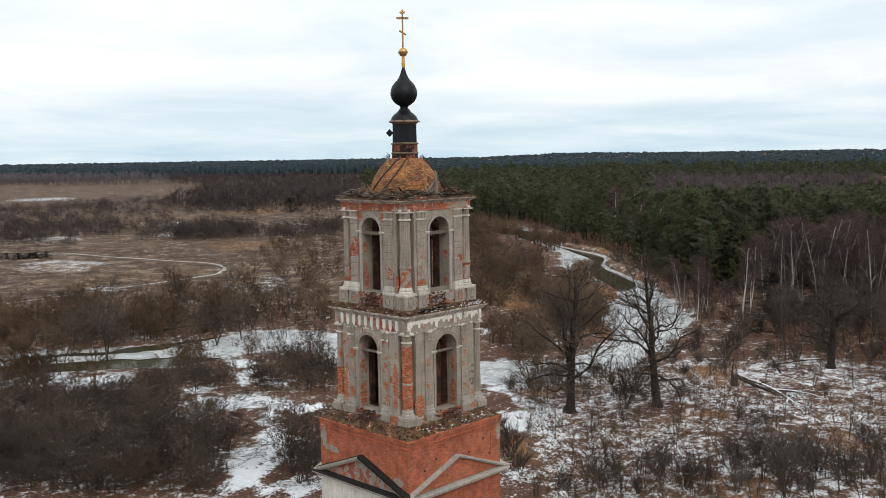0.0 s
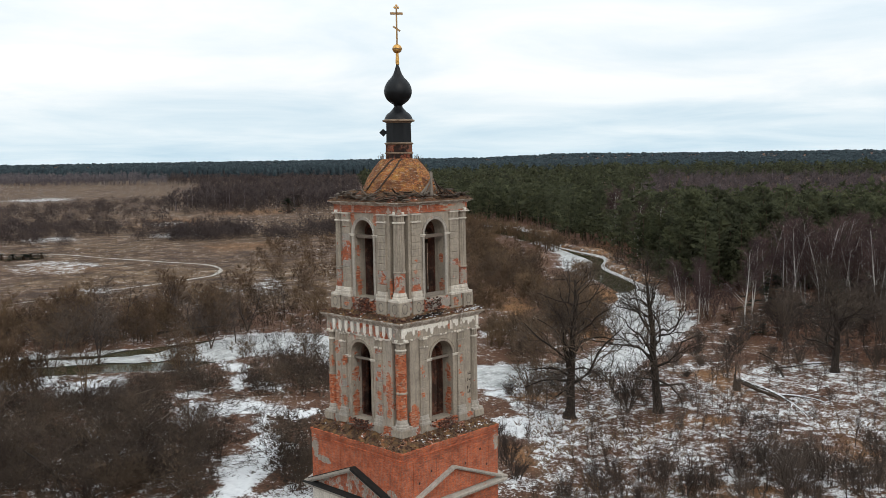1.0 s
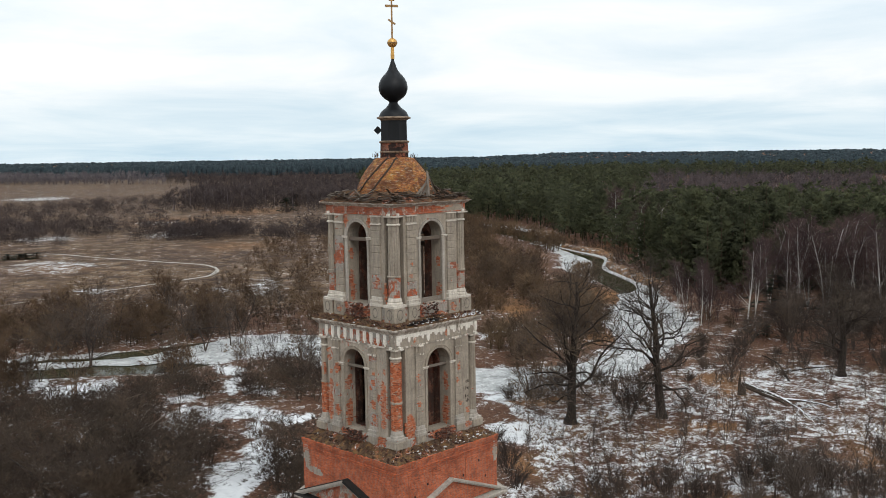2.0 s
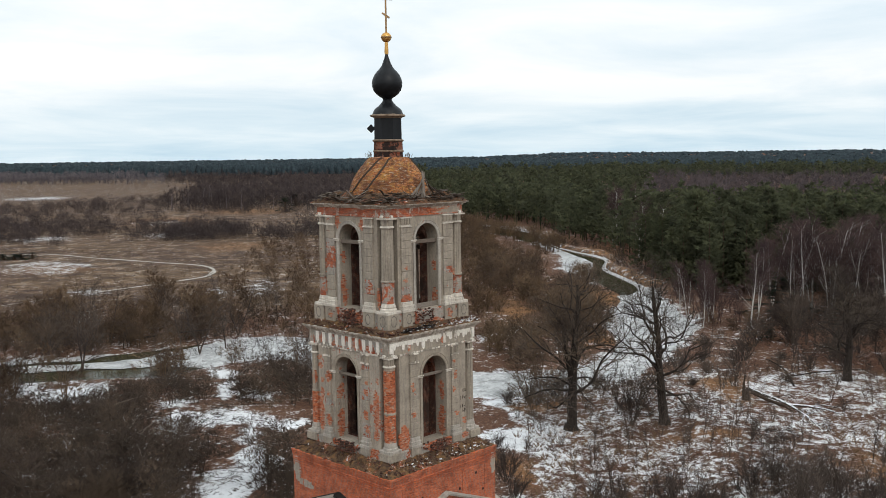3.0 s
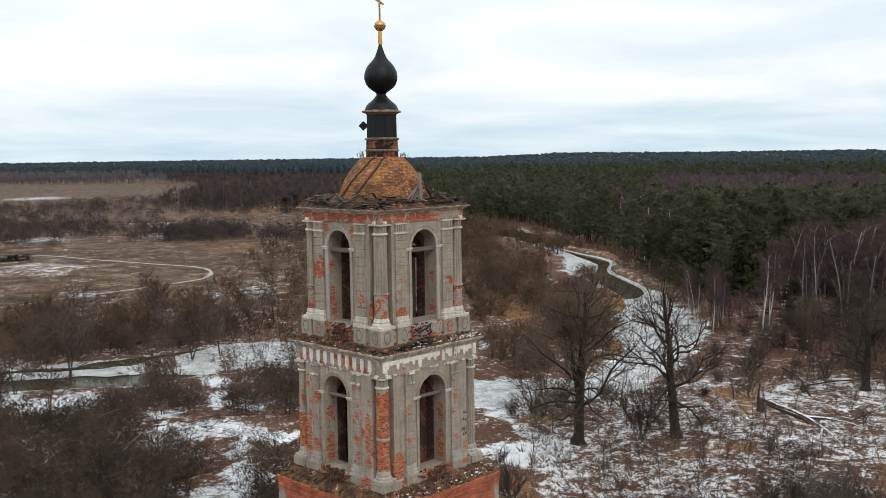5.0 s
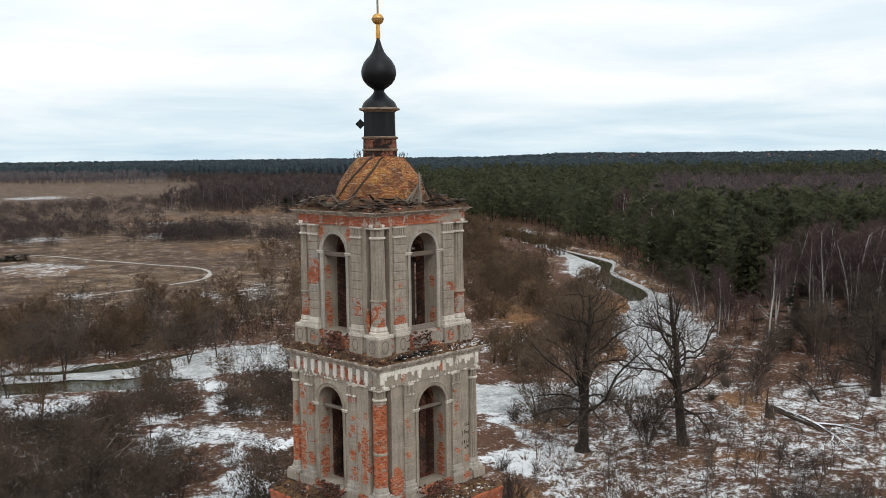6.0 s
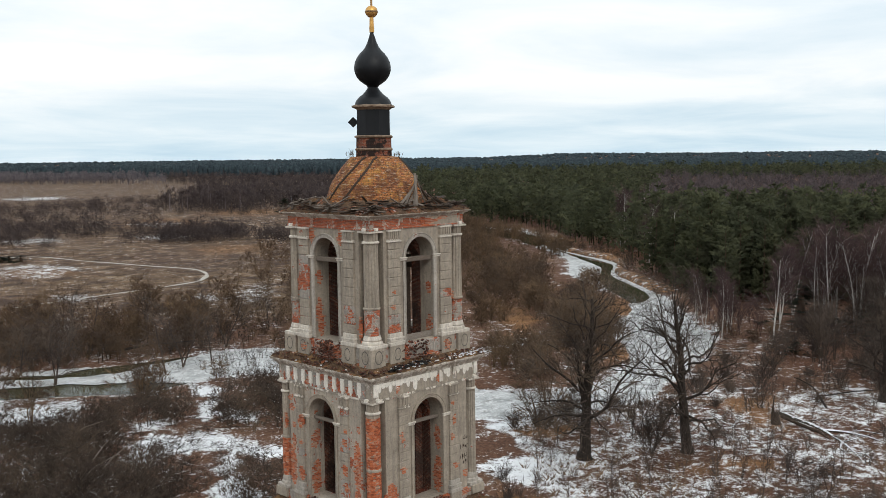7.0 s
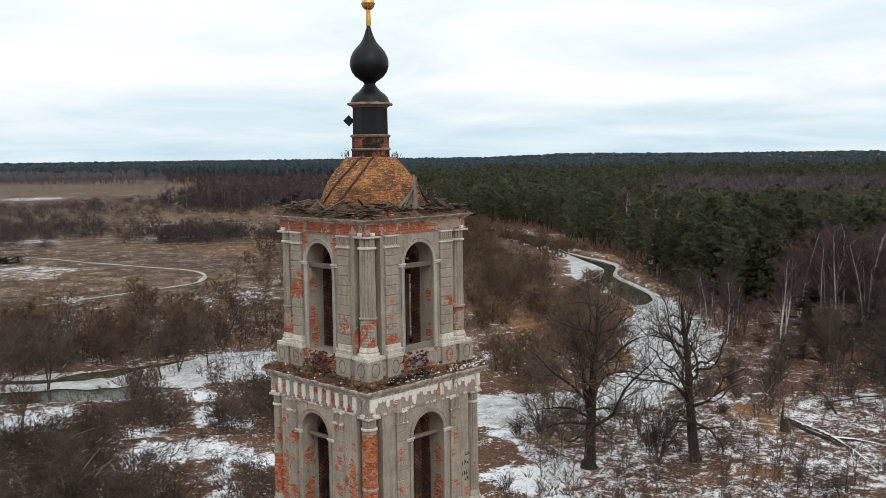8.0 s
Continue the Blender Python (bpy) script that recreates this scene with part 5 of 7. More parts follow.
v, f = sheet(0, 25, lambda s: -0.08, lambda s: 1.08, -0.30, 0.0, 1)
tagged(new("river_water", fast_mesh("river_water", v, f, M_WATER)), "dark open water of a half-frozen river", "water", kind="structure")
ICE = [(0, 7.4, lambda s: between(s, (0, 0.8), (4, 0.92), (4.6, 0.88), (5, 0.87), (5.9, 0.88), (6.35, 0.74), (6.65, 0.3), (6.85, -0.2)), lambda s: 1.3, 0.8, 11),
       (1.6, 5.5, lambda s: -0.2, lambda s: between(s, (1.6, 0.5), (2, 0.62), (3, 0.58), (4, 0.62), (4.6, 0.45), (5, 0.18), (5.5, 0.0)), 2.0, 12),
       (6.6, 18.9, lambda s: -0.2, lambda s: 1.2, 1.6, 13),
       (18.6, 24.9, lambda s: between(s, (18.6, -0.1), (19.6, 0.12), (20.2, 0.25), (25, 0.28)), lambda s: between(s, (18.6, 1.1), (19.2, 0.95), (19.8, 0.66), (22, 0.60), (25, 0.5)), 2.2, 14),
       (20.6, 24.9, lambda s: -0.15, lambda s: between(s, (20.6, -0.1), (21.2, 0.1), (25, 0.12)), 2.0, 15)]
for s0, s1, ua, ub, ragged, seed in ICE:
    v, f = sheet(s0, s1, ua, ub, -0.22 + 0.006 * (seed - 11), ragged, seed)
    tagged(new("river_ice", fast_mesh("river_ice", v, f, M_ICE)), "white snowy ice along the river banks", "ice", kind="structure")


# the raw outer bank, a low step of ochre soil and dry grass
def bank_material():
    m, n = material("raw_ochre_bank")
    a, b = n.noise(n.world, 0.16, 5.0, 0.65, 0.5), n.noise(n.world, 0.9, 6.0, 0.75)
    c = n.mix(n.ramp(b, [(0.42, 0.0), (0.6, 1.0)]), (0.05, 0.03, 0.02), (0.34, 0.17, 0.07))
    c = n.mix(n.ramp(a, [(0.48, 0.0), (0.6, 0.85)]), c, (0.07, 0.044, 0.03))
    c = n.mix(n.ramp(n.noise(n.world, 0.5, 6.0, 0.75, 0.6), [(0.56, 0.0), (0.61, 0.9)]), c, (0.72, 0.73, 0.74))
    finish(n, c, 0.95, bump=b, strength=0.7, distance=0.2)
    return m


M_BANK = bank_material()
bank_v, bank_f, bank_rnd = [], [], random.Random(14)
for i in range(8, 62):
    d = NEAR_BANK[i] - FAR_BANK[i]
    side = d / np.hypot(*d)
    tall = min(1.0, (i - 8) / 6, (61 - i) / 6) * (0.5 + 1.6 * abs(noise.noise((i * 0.23, 2.0, 0.0))) + 0.4 * math.sin(i * 0.4) ** 2)
    for out, up in ((1.0, -0.2), (1.6, 0.75), (2.4, 1.0), (5.4, 1.3), (9.5, -0.1)):
        q = NEAR_BANK[i] + side * (out + bank_rnd.uniform(-0.5, 0.5))
        bank_v.append((q[0], q[1], -0.2 + tall * up))
for i in range(53):
    for k in range(4):
        a = i * 5 + k
        bank_f.append((a, a + 5, a + 6, a + 1))
tagged(new("river_bank", fast_mesh("river_bank", bank_v, bank_f, M_BANK)), "low raw river bank of ochre soil and dry grass", "bank", kind="structure")


# ---- plants ----
def spike(g, p, d, length, r, bend=0.0):
    """A thin three-sided twig."""
    d = d.normalized()
    side = d.orthogonal().normalized() * r
    other = d.cross(side)
    k = len(g.v)
    g.v += [tuple(p + side), tuple(p - side * 0.5 + other * 0.87), tuple(p - side * 0.5 - other * 0.87), tuple(p + d * length + Vector((0, 0, bend * length)))]
    g.f += [(k, k + 1, k + 3), (k + 1, k + 2, k + 3), (k + 2, k, k + 3)]


def blade(g, p, d, length, r):
    """The finest twig or needle spray."""
    side = d.orthogonal().normalized() * r
    k = len(g.v)
    g.v += [tuple(p + side), tuple(p - side), tuple(p + d * length)]
    g.f.append((k, k + 1, k + 2))


def aside(d, degrees, rnd, up=0.0):
    """A direction turned off d by an angle, to a random side."""
    s = Matrix.Rotation(rnd.uniform(0, 2 * math.pi), 3, d) @ d.orthogonal().normalized()
    a = radians(degrees)
    q = d * math.cos(a) + s * math.sin(a) + Vector((0, 0, up))
    return q.normalized()


def grow(wood, twigs, p, d, length, r, level, spec, rnd, bare=2):
    """Branches by levels of (segments, sides, gnarl, up, kids, from, angle, spread, length share, radius share); the last level bears the finest twigs."""
    seg, sides, gnarl, up, kids, first, angle, spread, share_l, share_r = spec[level]
    if level == len(spec) - 1:
        d = (d + Vector((0, 0, up))).normalized()
        spike(twigs, p, d, length, r)
        for k in range(kids):
            f = first + (1 - first) * (k + rnd.random()) / kids
            blade(twigs, p + d * (length * f), aside(d, rnd.gauss(angle, spread), rnd, 0.1), length * share_l * rnd.uniform(0.6, 1.3), r * share_r)
        return
    pts, dirs = [p], [d]
    for i in range(seg):
        d = (d + Vector((rnd.gauss(0, gnarl), rnd.gauss(0, gnarl), rnd.gauss(0, gnarl) + up))).normalized()
        p = p + d * (length / seg)
        pts.append(p)
        dirs.append(d)
    radii = [r * (1 - 0.75 * i / seg) for i in range(seg + 1)]
    (wood if level < bare else twigs).tube(pts, radii, sides)
    for k in range(kids):
        f = first + (1 - first) * (k + rnd.random()) / kids
        i = min(seg - 1, int(f * seg))
        q = pts[i].lerp(pts[i + 1], f * seg - i)
        size = length * share_l * (1.15 - 0.55 * (f - first) / (1 - first)) * rnd.uniform(0.75, 1.2)
        grow(wood, twigs, q, aside(dirs[i], rnd.gauss(angle, spread), rnd, 0.12), size, max(0.018, radii[i] * share_r * rnd.uniform(0.8, 1.1)), level + 1, spec, rnd, bare)


def tree_thing(name, wood, twigs, bark, twig_mat, label, category, group=""):
    top = tagged(new(name), label, category, group)
    part("trunk", wood, bark, top)
    part("crown", twigs, twig_mat, top)
    return top


OAK = [(11, 10, 0.05, 0.04, 30, 0.25, 60, 13, 0.41, 0.36), (7, 6, 0.26, 0.06, 9, 0.2, 50, 16, 0.50, 0.58), (4, 4, 0.30, 0.04, 5, 0.2, 48, 16, 0.52, 0.6), (1, 3, 0, 0.05, 5, 0.1, 44, 16, 0.66, 0.7)]


OPEN_OAK = [(11, 10, 0.05, 0.04, 24, 0.31, 57, 13, 0.46, 0.40), (8, 6, 0.30, 0.07, 8, 0.2, 50, 18, 0.48, 0.58), (4, 4, 0.34, 0.04, 5, 0.2, 48, 16, 0.52, 0.6), (1, 3, 0, 0.05, 4, 0.1, 44, 16, 0.66, 0.7)]


LOW_LIMB = [None, (8, 5, 0.30, -0.01, 8, 0.25, 52, 16, 0.46, 0.55), (4, 4, 0.34, 0.05, 5, 0.2, 48, 16, 0.52, 0.6), (1, 3, 0, 0.05, 4, 0.1, 44, 16, 0.66, 0.7)]


def oak(seed, height, girth, x, y, label, spec=OAK, low=0, twig=None):
    rnd = random.Random(seed)
    wood, twigs = Geo(), Geo()
    grow(wood, twigs, Vector((0, 0, -0.2)), Vector((rnd.uniform(-0.03, 0.03), rnd.uniform(-0.03, 0.03), 1)), height * 0.93, girth / 2, 0, spec, rnd)
    wood.lathe([(girth * 0.86, -0.2), (girth * 0.66, 0.25), (girth * 0.53, 0.8)], 10, wobble=0.06)
    for k in range(low):
        a = 2 * math.pi * (k + rnd.uniform(-0.2, 0.2)) / low
        grow(wood, twigs, Vector((0, 0, height * rnd.uniform(0.19, 0.34))), Vector((math.cos(a), math.sin(a), rnd.uniform(0.0, 0.35))), height * rnd.uniform(0.24, 0.34), girth * rnd.uniform(0.09, 0.14), 1, LOW_LIMB, rnd)
    t = tree_thing("oak_tree", wood, twigs, M_BARK, twig or M_OAKTWIG, label, "tree", "old oaks")
    t.matrix_basis = pose(x, y, 0, 0, 0, rnd.uniform(0, 360))
    return t


oak(5, 19.5, 1.35, 47.3, 20.2, "old leafless oak with dark bark and spreading limbs on snowy grass", low=6, twig=M_OAKBROWN)
oak(8, 18.5, 1.25, 56.5, 12.9, "old leafless oak with wide crooked limbs on snowy grass", OPEN_OAK, 6)
oak(12, 16.0, 1.25, 92.3, 4.9, "broad old leafless oak at the edge of the wood")
oak(17, 14.0, 0.9, 104.0, -9.0, "leafless oak with a dense dark crown at the wood's edge")

BUSH = [(3, 3, 0.13, 0.05, 8, 0.15, 32, 10, 0.55, 0.6), (1, 3, 0, 0.05, 8, 0.1, 35, 12, 0.55, 0.9)]
ALDER = [(6, 4, 0.12, 0.03, 12, 0.12, 55, 14, 0.56, 0.42), (3, 3, 0.18, 0.07, 8, 0.12, 45, 14, 0.52, 0.6), (1, 3, 0, 0.05, 7, 0.1, 38, 12, 0.60, 0.9)]
BIRCH = [(8, 6, 0.035, 0.05, 22, 0.30, 38, 9, 0.28, 0.24), (3, 3, 0.10, 0.05, 8, 0.2, 35, 10, 0.5, 0.6), (1, 3, 0, -0.05, 10, 0.1, 35, 12, 0.8, 1.5)]
LIGHT_BIRCH = [(3, 3, 0.03, 0.04, 16, 0.30, 34, 9, 0.26, 0.45), (1, 3, 0, 0.02, 8, 0.1, 35, 10, 0.6, 0.9)]


def bush_geo(seed, height, stems, spec=BUSH, thick=0.05, lean=38):
    rnd = random.Random(seed)
    wood, twigs = Geo(), Geo()
    for k in range(stems):
        a = rnd.uniform(0, 2 * math.pi)
        d = aside(Vector((0, 0, 1)), abs(rnd.gauss(0, lean * 0.6)), rnd)
        q = Vector((0.5 * math.cos(a), 0.5 * math.sin(a), -0.1)) * rnd.random()
        grow(wood, twigs, q, d, height * rnd.uniform(0.6, 1.05), thick * rnd.uniform(0.7, 1.1), 0, spec, rnd)
    return wood, twigs


def tree_geo(seed, height, girth, spec, trunks=1, bare=2):
    rnd = random.Random(seed)
    wood, twigs = Geo(), Geo()
    for k in range(trunks):
        d = aside(Vector((0, 0, 1)), abs(rnd.gauss(0, 3 if trunks == 1 else 14)), rnd)
        grow(wood, twigs, Vector((0.25 * k * rnd.uniform(-1, 1), 0.25 * k * rnd.uniform(-1, 1), -0.1)), d, height * (1 if k == 0 else rnd.uniform(0.7, 0.95)), girth / 2, 0, spec, rnd, bare)
    return wood, twigs


def thicket_geo(seed, height, wide, stems, tufts, rays, thick=0.06, fine=0.024, low=0.28):
    """A round-topped bare shrub tree: forked stems and a dome of fine twigs."""
    rnd = random.Random(seed)
    wood, twigs = Geo(), Geo()
    for k in range(stems):
        a, out = rnd.uniform(0, 2 * math.pi), wide * rnd.uniform(0.15, 0.75)
        mid = Vector((0.35 * out * math.cos(a), 0.35 * out * math.sin(a), height * rnd.uniform(0.3, 0.45)))
        end = Vector((out * math.cos(a + 0.3), out * math.sin(a + 0.3), height * rnd.uniform(0.7, 0.95)))
        wood.tube([Vector((0.2 * math.cos(a), 0.2 * math.sin(a), -0.1)), mid, end], [thick, thick * 0.7, thick * 0.25], 4)
        for j in range(3):
            f = rnd.uniform(0.2, 0.9)
            q = mid.lerp(end, f)
            spike(wood, q, Vector((rnd.uniform(-1, 1), rnd.uniform(-1, 1), rnd.uniform(0.2, 1.2))), height * rnd.uniform(0.2, 0.35), thick * 0.4)
    lobes = [(rnd.uniform(0, 2 * math.pi), rnd.uniform(0.25, 0.6), low + (0.705 - low) * k / 5, rnd.uniform(0.42, 0.62) - 0.03 * k) for k in range(6)]
    for k in range(tufts):
        a0, out, up, size = lobes[k % 6]
        a, e, r = rnd.uniform(0, 2 * math.pi), rnd.uniform(-0.7, 1.0), rnd.random() ** 0.4
        c = Vector((wide * (out * math.cos(a0) + size * r * math.cos(a)), wide * (out * math.sin(a0) + size * r * math.sin(a)), height * (up + 0.27 * r * e)))
        away = Vector((c.x / wide, c.y / wide, 0.55 + 0.3 * (c.z / height)))
        for j in range(rays):
            d = away + Vector((rnd.gauss(0, 0.55), rnd.gauss(0, 0.55), rnd.gauss(0, 0.45)))
            blade(twigs, c, d.normalized(), height * rnd.uniform(0.09, 0.2), fine)
    return wood, twigs


def needle_crown(g, rnd, z0, z1, radius, tufts, rays, shape, size=1.0):
    """Needle clumps: tufts of spikes through the crown's room."""
    for k in range(tufts):
        f = (k + rnd.random()) / tufts
        z = z0 + (z1 - z0) * f
        r = radius * shape(f) * math.sqrt(rnd.random())
        a = rnd.uniform(0, 2 * math.pi)
        c = Vector((r * math.cos(a), r * math.sin(a), z))
        for j in range(rays):
            b, e = rnd.uniform(0, 2 * math.pi), rnd.uniform(-0.35, 0.8)
            d = Vector((math.cos(b), math.sin(b), e)) + Vector((math.cos(a), math.sin(a), 0)) * 0.5
            blade(g, c, d.normalized(), radius * size * rnd.uniform(0.22, 0.42), radius * size * 0.085)


def pine_geo(seed, height, boughs=46, rays=15, low=0.16, wide=0.19, size=1.0):
    """A pine: a trunk, and a crown of separate boughs, each an upswept spray of needle clumps."""
    rnd = random.Random(seed)
    wood, twigs = Geo(), Geo()
    wood.tube([(0, 0, -0.2), (rnd.uniform(-.2, .2), rnd.uniform(-.2, .2), height * 0.5), (0, 0, height * 0.96)], [0.20, 0.15, 0.05], 5)
    turn = rnd.uniform(0, 6.3)
    for k in range(boughs):
        f = (k + rnd.random()) / boughs
        out = height * wide * (0.62 + 0.55 * math.sin(math.pi * min(1.0, 0.25 + 0.75 * f))) * (1.0 - 0.45 * f ** 3) * rnd.uniform(0.35, 1.0)
        a = turn + 2.4 * k + rnd.uniform(-0.5, 0.5)
        z = height * (low + (0.97 - low) * f)
        reach = Vector((math.cos(a), math.sin(a), 0.12))
        for j in range(rays):
            g = 0.35 + 0.65 * rnd.random()
            c = Vector((0, 0, z)) + reach * (out * g) + Vector((rnd.gauss(0, 0.13), rnd.gauss(0, 0.13), rnd.gauss(0, 0.09))) * out
            d = reach * rnd.uniform(0.1, 1.0) + Vector((rnd.gauss(0, 0.6), rnd.gauss(0, 0.6), rnd.uniform(-0.15, 0.9)))
            blade(twigs, c, d.normalized(), size * rnd.uniform(0.55, 1.05), size * rnd.uniform(0.20, 0.32))
    return wood, twigs


def spruce_geo(seed, height, tufts=26, rays=9):
    rnd = random.Random(seed)
    wood, twigs = Geo(), Geo()
    wood.tube([(0, 0, -0.2), (0, 0, height)], [0.20, 0.03], 5)
    needle_crown(twigs, rnd, height * 0.06, height, height * 0.17, tufts, rays, lambda f: 1.15 * (1.02 - f))
    return wood, twigs


def scatter(poly, spacing, rnd, clear_river=6.0, avoid=(), gap=0.0):
    """Places in a polygon, at random, about a spacing apart."""
    xs, ys = [p[0] for p in poly], [p[1] for p in poly]
    out = []
    x = min(xs)
    while x < max(xs):
        y = min(ys)
        while y < max(ys):
            out.append((x + rnd.uniform(0, spacing), y + rnd.uniform(0, spacing)))
            y += spacing
        x += spacing
    p = np.array(out)
    keep = inside(poly, p[:, 0], p[:, 1]) & (river_gap(p[:, 0], p[:, 1]) > clear_river - 5.0) & (np.hypot(p[:, 0], p[:, 1]) > 9) & (distance_to(TRACK, p[:, 0], p[:, 1]) > 3)
    for cx, cy, r in avoid:
        keep &= np.hypot(p[:, 0] - cx, p[:, 1] - cy) > r
    if gap:
        keep &= np.array([noise.noise((q[0] * 0.035, q[1] * 0.035, 4.0)) for q in p]) > gap
    return p[keep]


def plant(things, places, rnd, low=0.75, high=1.25):
    """Copies of things at places, each turned and sized at random."""
    for x, y in places:
        s = rnd.uniform(low, high)
        copy_thing(rnd.choice(things), pose(x, y, -0.1, 0, 0, rnd.uniform(0, 360)) @ Matrix.Diagonal((s, s, s * rnd.uniform(0.85, 1.15), 1)))


def arrays(geo):
    tris = []
    for f in geo.f:
        tris += [(f[0], f[k], f[k + 1]) for k in range(1, len(f) - 1)]
    return np.array(geo.v, np.float32), np.array(tris, np.int32)


def stuff(name, geos, places, rnd, mat, label, category, low=0.75, high=1.25, z=-0.1):
    """Very many plants of a kind in one mesh."""
    ready = [arrays(g) for g in geos]
    vs, fs, base = [], [], 0
    for x, y in places:
        v, f = ready[rnd.randrange(len(ready))]
        a, s = rnd.uniform(0, 2 * math.pi), rnd.uniform(low, high)
        c, t = math.cos(a) * s, math.sin(a) * s
        q = np.stack([v[:, 0] * c - v[:, 1] * t + x, v[:, 0] * t + v[:, 1] * c + y, v[:, 2] * s * rnd.uniform(0.88, 1.12) + z + float(hill(np.float64(x), np.float64(y)))], 1)
        vs.append(q)
        fs.append(f + base)
        base += len(v)
    if not vs:
        return
    tagged(new(name, fast_mesh(name, np.concatenate(vs), np.concatenate(fs), mat, 3)), label, category, kind="stuff")


def joined(pair):
    g = Geo()
    g.put(pair[0].v, pair[0].f)
    g.put(pair[1].v, pair[1].f)
    return g


# ---- thickets, woods and single trees ----
def outside(poly, p):
    return p[~inside(poly, p[:, 0], p[:, 1])]


rnd = random.Random(21)
CLEAR = ((7.5, 35, 3.6), (4, 29.5, 2.6), (19, 57, 6), (24, 59, 5), (36, 77, 2), (43, 90, 6), (17, 86, 6), (25, 50, 4), (12, 83, 5), (21, 79, 3))

bushes = [tree_thing("bare_bush", *thicket_geo(s, h, w, n, k, 8, 0.026, 0.019, 0.14), M_BRUSH, M_BRUSH, "dense leafless brown bush on snowy ground", "bush", "brush by the tower") for s, h, w, n, k in ((1, 3.6, 2.9, 9, 114), (2, 3.0, 2.7, 8, 102), (3, 4.2, 3.0, 9, 120), (4, 2.6, 2.6, 8, 96))]
spots = [p for z, gap in (("brush_near", 2.05), ("brush_c", 2.8), ("brush_d", 2.5), ("brush_a", 2.4), ("brush_b", 2.5)) for p in scatter(ZONES[z], gap, rnd, 8.0, CLEAR)]
spots = [q for q in spots if noise.noise((q[0] * 0.13, q[1] * 0.13, 2.0)) > -0.5]
rnd.shuffle(spots)
spots.sort(key=lambda q: 0.713 * q[0] + 0.701 * q[1] + rnd.uniform(0, 6))
plant(bushes, spots[:285], rnd, 0.55, 1.25)
stuff("brush_thicket", [joined(thicket_geo(s, 3.2, 2.8, 7, 108, 8, 0.028, 0.017, 0.14)) for s in (31, 32, 33)], spots[285:], rnd, M_BRUSH, "dense thicket of leafless brown brush", "brush")
young = [tree_thing("young_alder", *tree_geo(s, h, 0.11, ALDER, n, 1), M_BRUSH, M_BRUSH, "thin leafless young tree standing in brown brush", "tree", "young trees in the brush") for s, h, n in ((36, 5.0, 2), (37, 6.0, 1))]
tall_spots = [q for q in spots if rnd.random() < 0.075]
for b, q in zip(young, tall_spots):
    b.location = (*q, -0.1)
plant(young, tall_spots[2:], rnd, 0.6, 1.15)
for x, y, k in ((15.6, 48.1, 0.62), (19.2, 42.6, 0.7), (19.6, 47.6, 0.75), (21.5, 45.5, 0.6), (17.4, 45.2, 0.55), (12.5, 44.4, 0.5), (14.2, 43.0, 0.45), (15.2, 46.0, 0.55), (13.0, 46.6, 0.6), (22.8, 60.2, 0.4), (27.5, 59.0, 0.45), (29.0, 56.0, 0.7)):
    copy_thing(rnd.choice(bushes), pose(x, y, -0.1, 0, 0, rnd.uniform(0, 360)) @ Matrix.Scale(k, 4))
for b in bushes:
    b.location = (*spots[rnd.randrange(len(spots))], -0.1)

alders = [tree_thing("alder_tree", *thicket_geo(s, h, w, n, k, 8, 0.075, 0.037, 0.16), M_ALDER, M_ALDER, "leafless brown riverside alder with a round crown of fine twigs", "tree", "riverside trees") for s, h, w, n, k in ((5, 7.5, 4.0, 6, 132), (6, 8.5, 3.6, 5, 132), (7, 6.0, 4.0, 7, 120), (9, 9.0, 4.2, 4, 144))]
near = list(scatter(ZONES["left_front"], 5.4, rnd, 6.0, gap=-0.22)) + list(scatter(ZONES["alder_left"], 6.2, rnd, 8.0)) + list(scatter(ZONES["willow_left"], 5.0, rnd, 6.0)) + list(scatter(ZONES["alder_mid"], 5.2, rnd, 5.5))
SIGHT = smooth_line([(118, 88), (110, 80), (104, 74), (95, 65), (86, 57)])
near = [q for q in near if distance_to(SIGHT, np.array([q[0]]), np.array([q[1]]))[0] > 3.0]
rnd.shuffle(near)
plant(alders, near[:225], rnd, 0.38, 1.12)
for x, y in ((30, 86), (34, 87), (41, 83), (46, 80), (50, 78), (8, 92)):
    copy_thing(rnd.choice(alders[:3]), pose(x, y, -0.1, 0, 0, rnd.uniform(0, 360)) @ Matrix.Scale(rnd.uniform(0.4, 0.7), 4))
for x, y in ((137, 86), (132, 83), (128, 80), (123, 78), (118, 76), (126, 90), (156.5, 96.5), (152, 92.5), (158, 100), (148, 91)):
    k = rnd.uniform(0.85, 1.15)
    copy_thing(rnd.choice(alders), pose(x, y, -0.1, 0, 0, rnd.uniform(0, 360)) @ Matrix.Diagonal((k, k, 0.7 * k, 1)))
side = random.Random(9)
for x, y, k, up in ((66.7, 44.9, 0.8, 0.65), (76.0, 47.4, 0.85, 0.65), (91.5, 47.3, 0.62, 0.75), (106.6, 65.2, 1.1, 1.0), (88, 69.5, 0.55, 0.5), (84.5, 68.2, 0.5, 0.5), (118, 36, 0.55, 0.6), (122, 42, 0.6, 0.6), (113, 30, 0.5, 0.6), (127, 37, 0.6, 0.6), (109, 34, 0.45, 0.5), (104, 26, 0.45, 0.55), (119, 30, 0.5, 0.6), (131, 33, 0.6, 0.6), (112, 22, 0.5, 0.5), (103, 34, 0.4, 0.5), (124, 31, 0.55, 0.6), (110, 16, 0.5, 0.5)):
    copy_thing(side.choice(alders), pose(x, y, -0.1, 0, 0, side.uniform(0, 360)) @ Matrix.Diagonal((k, k, k * up, 1)))
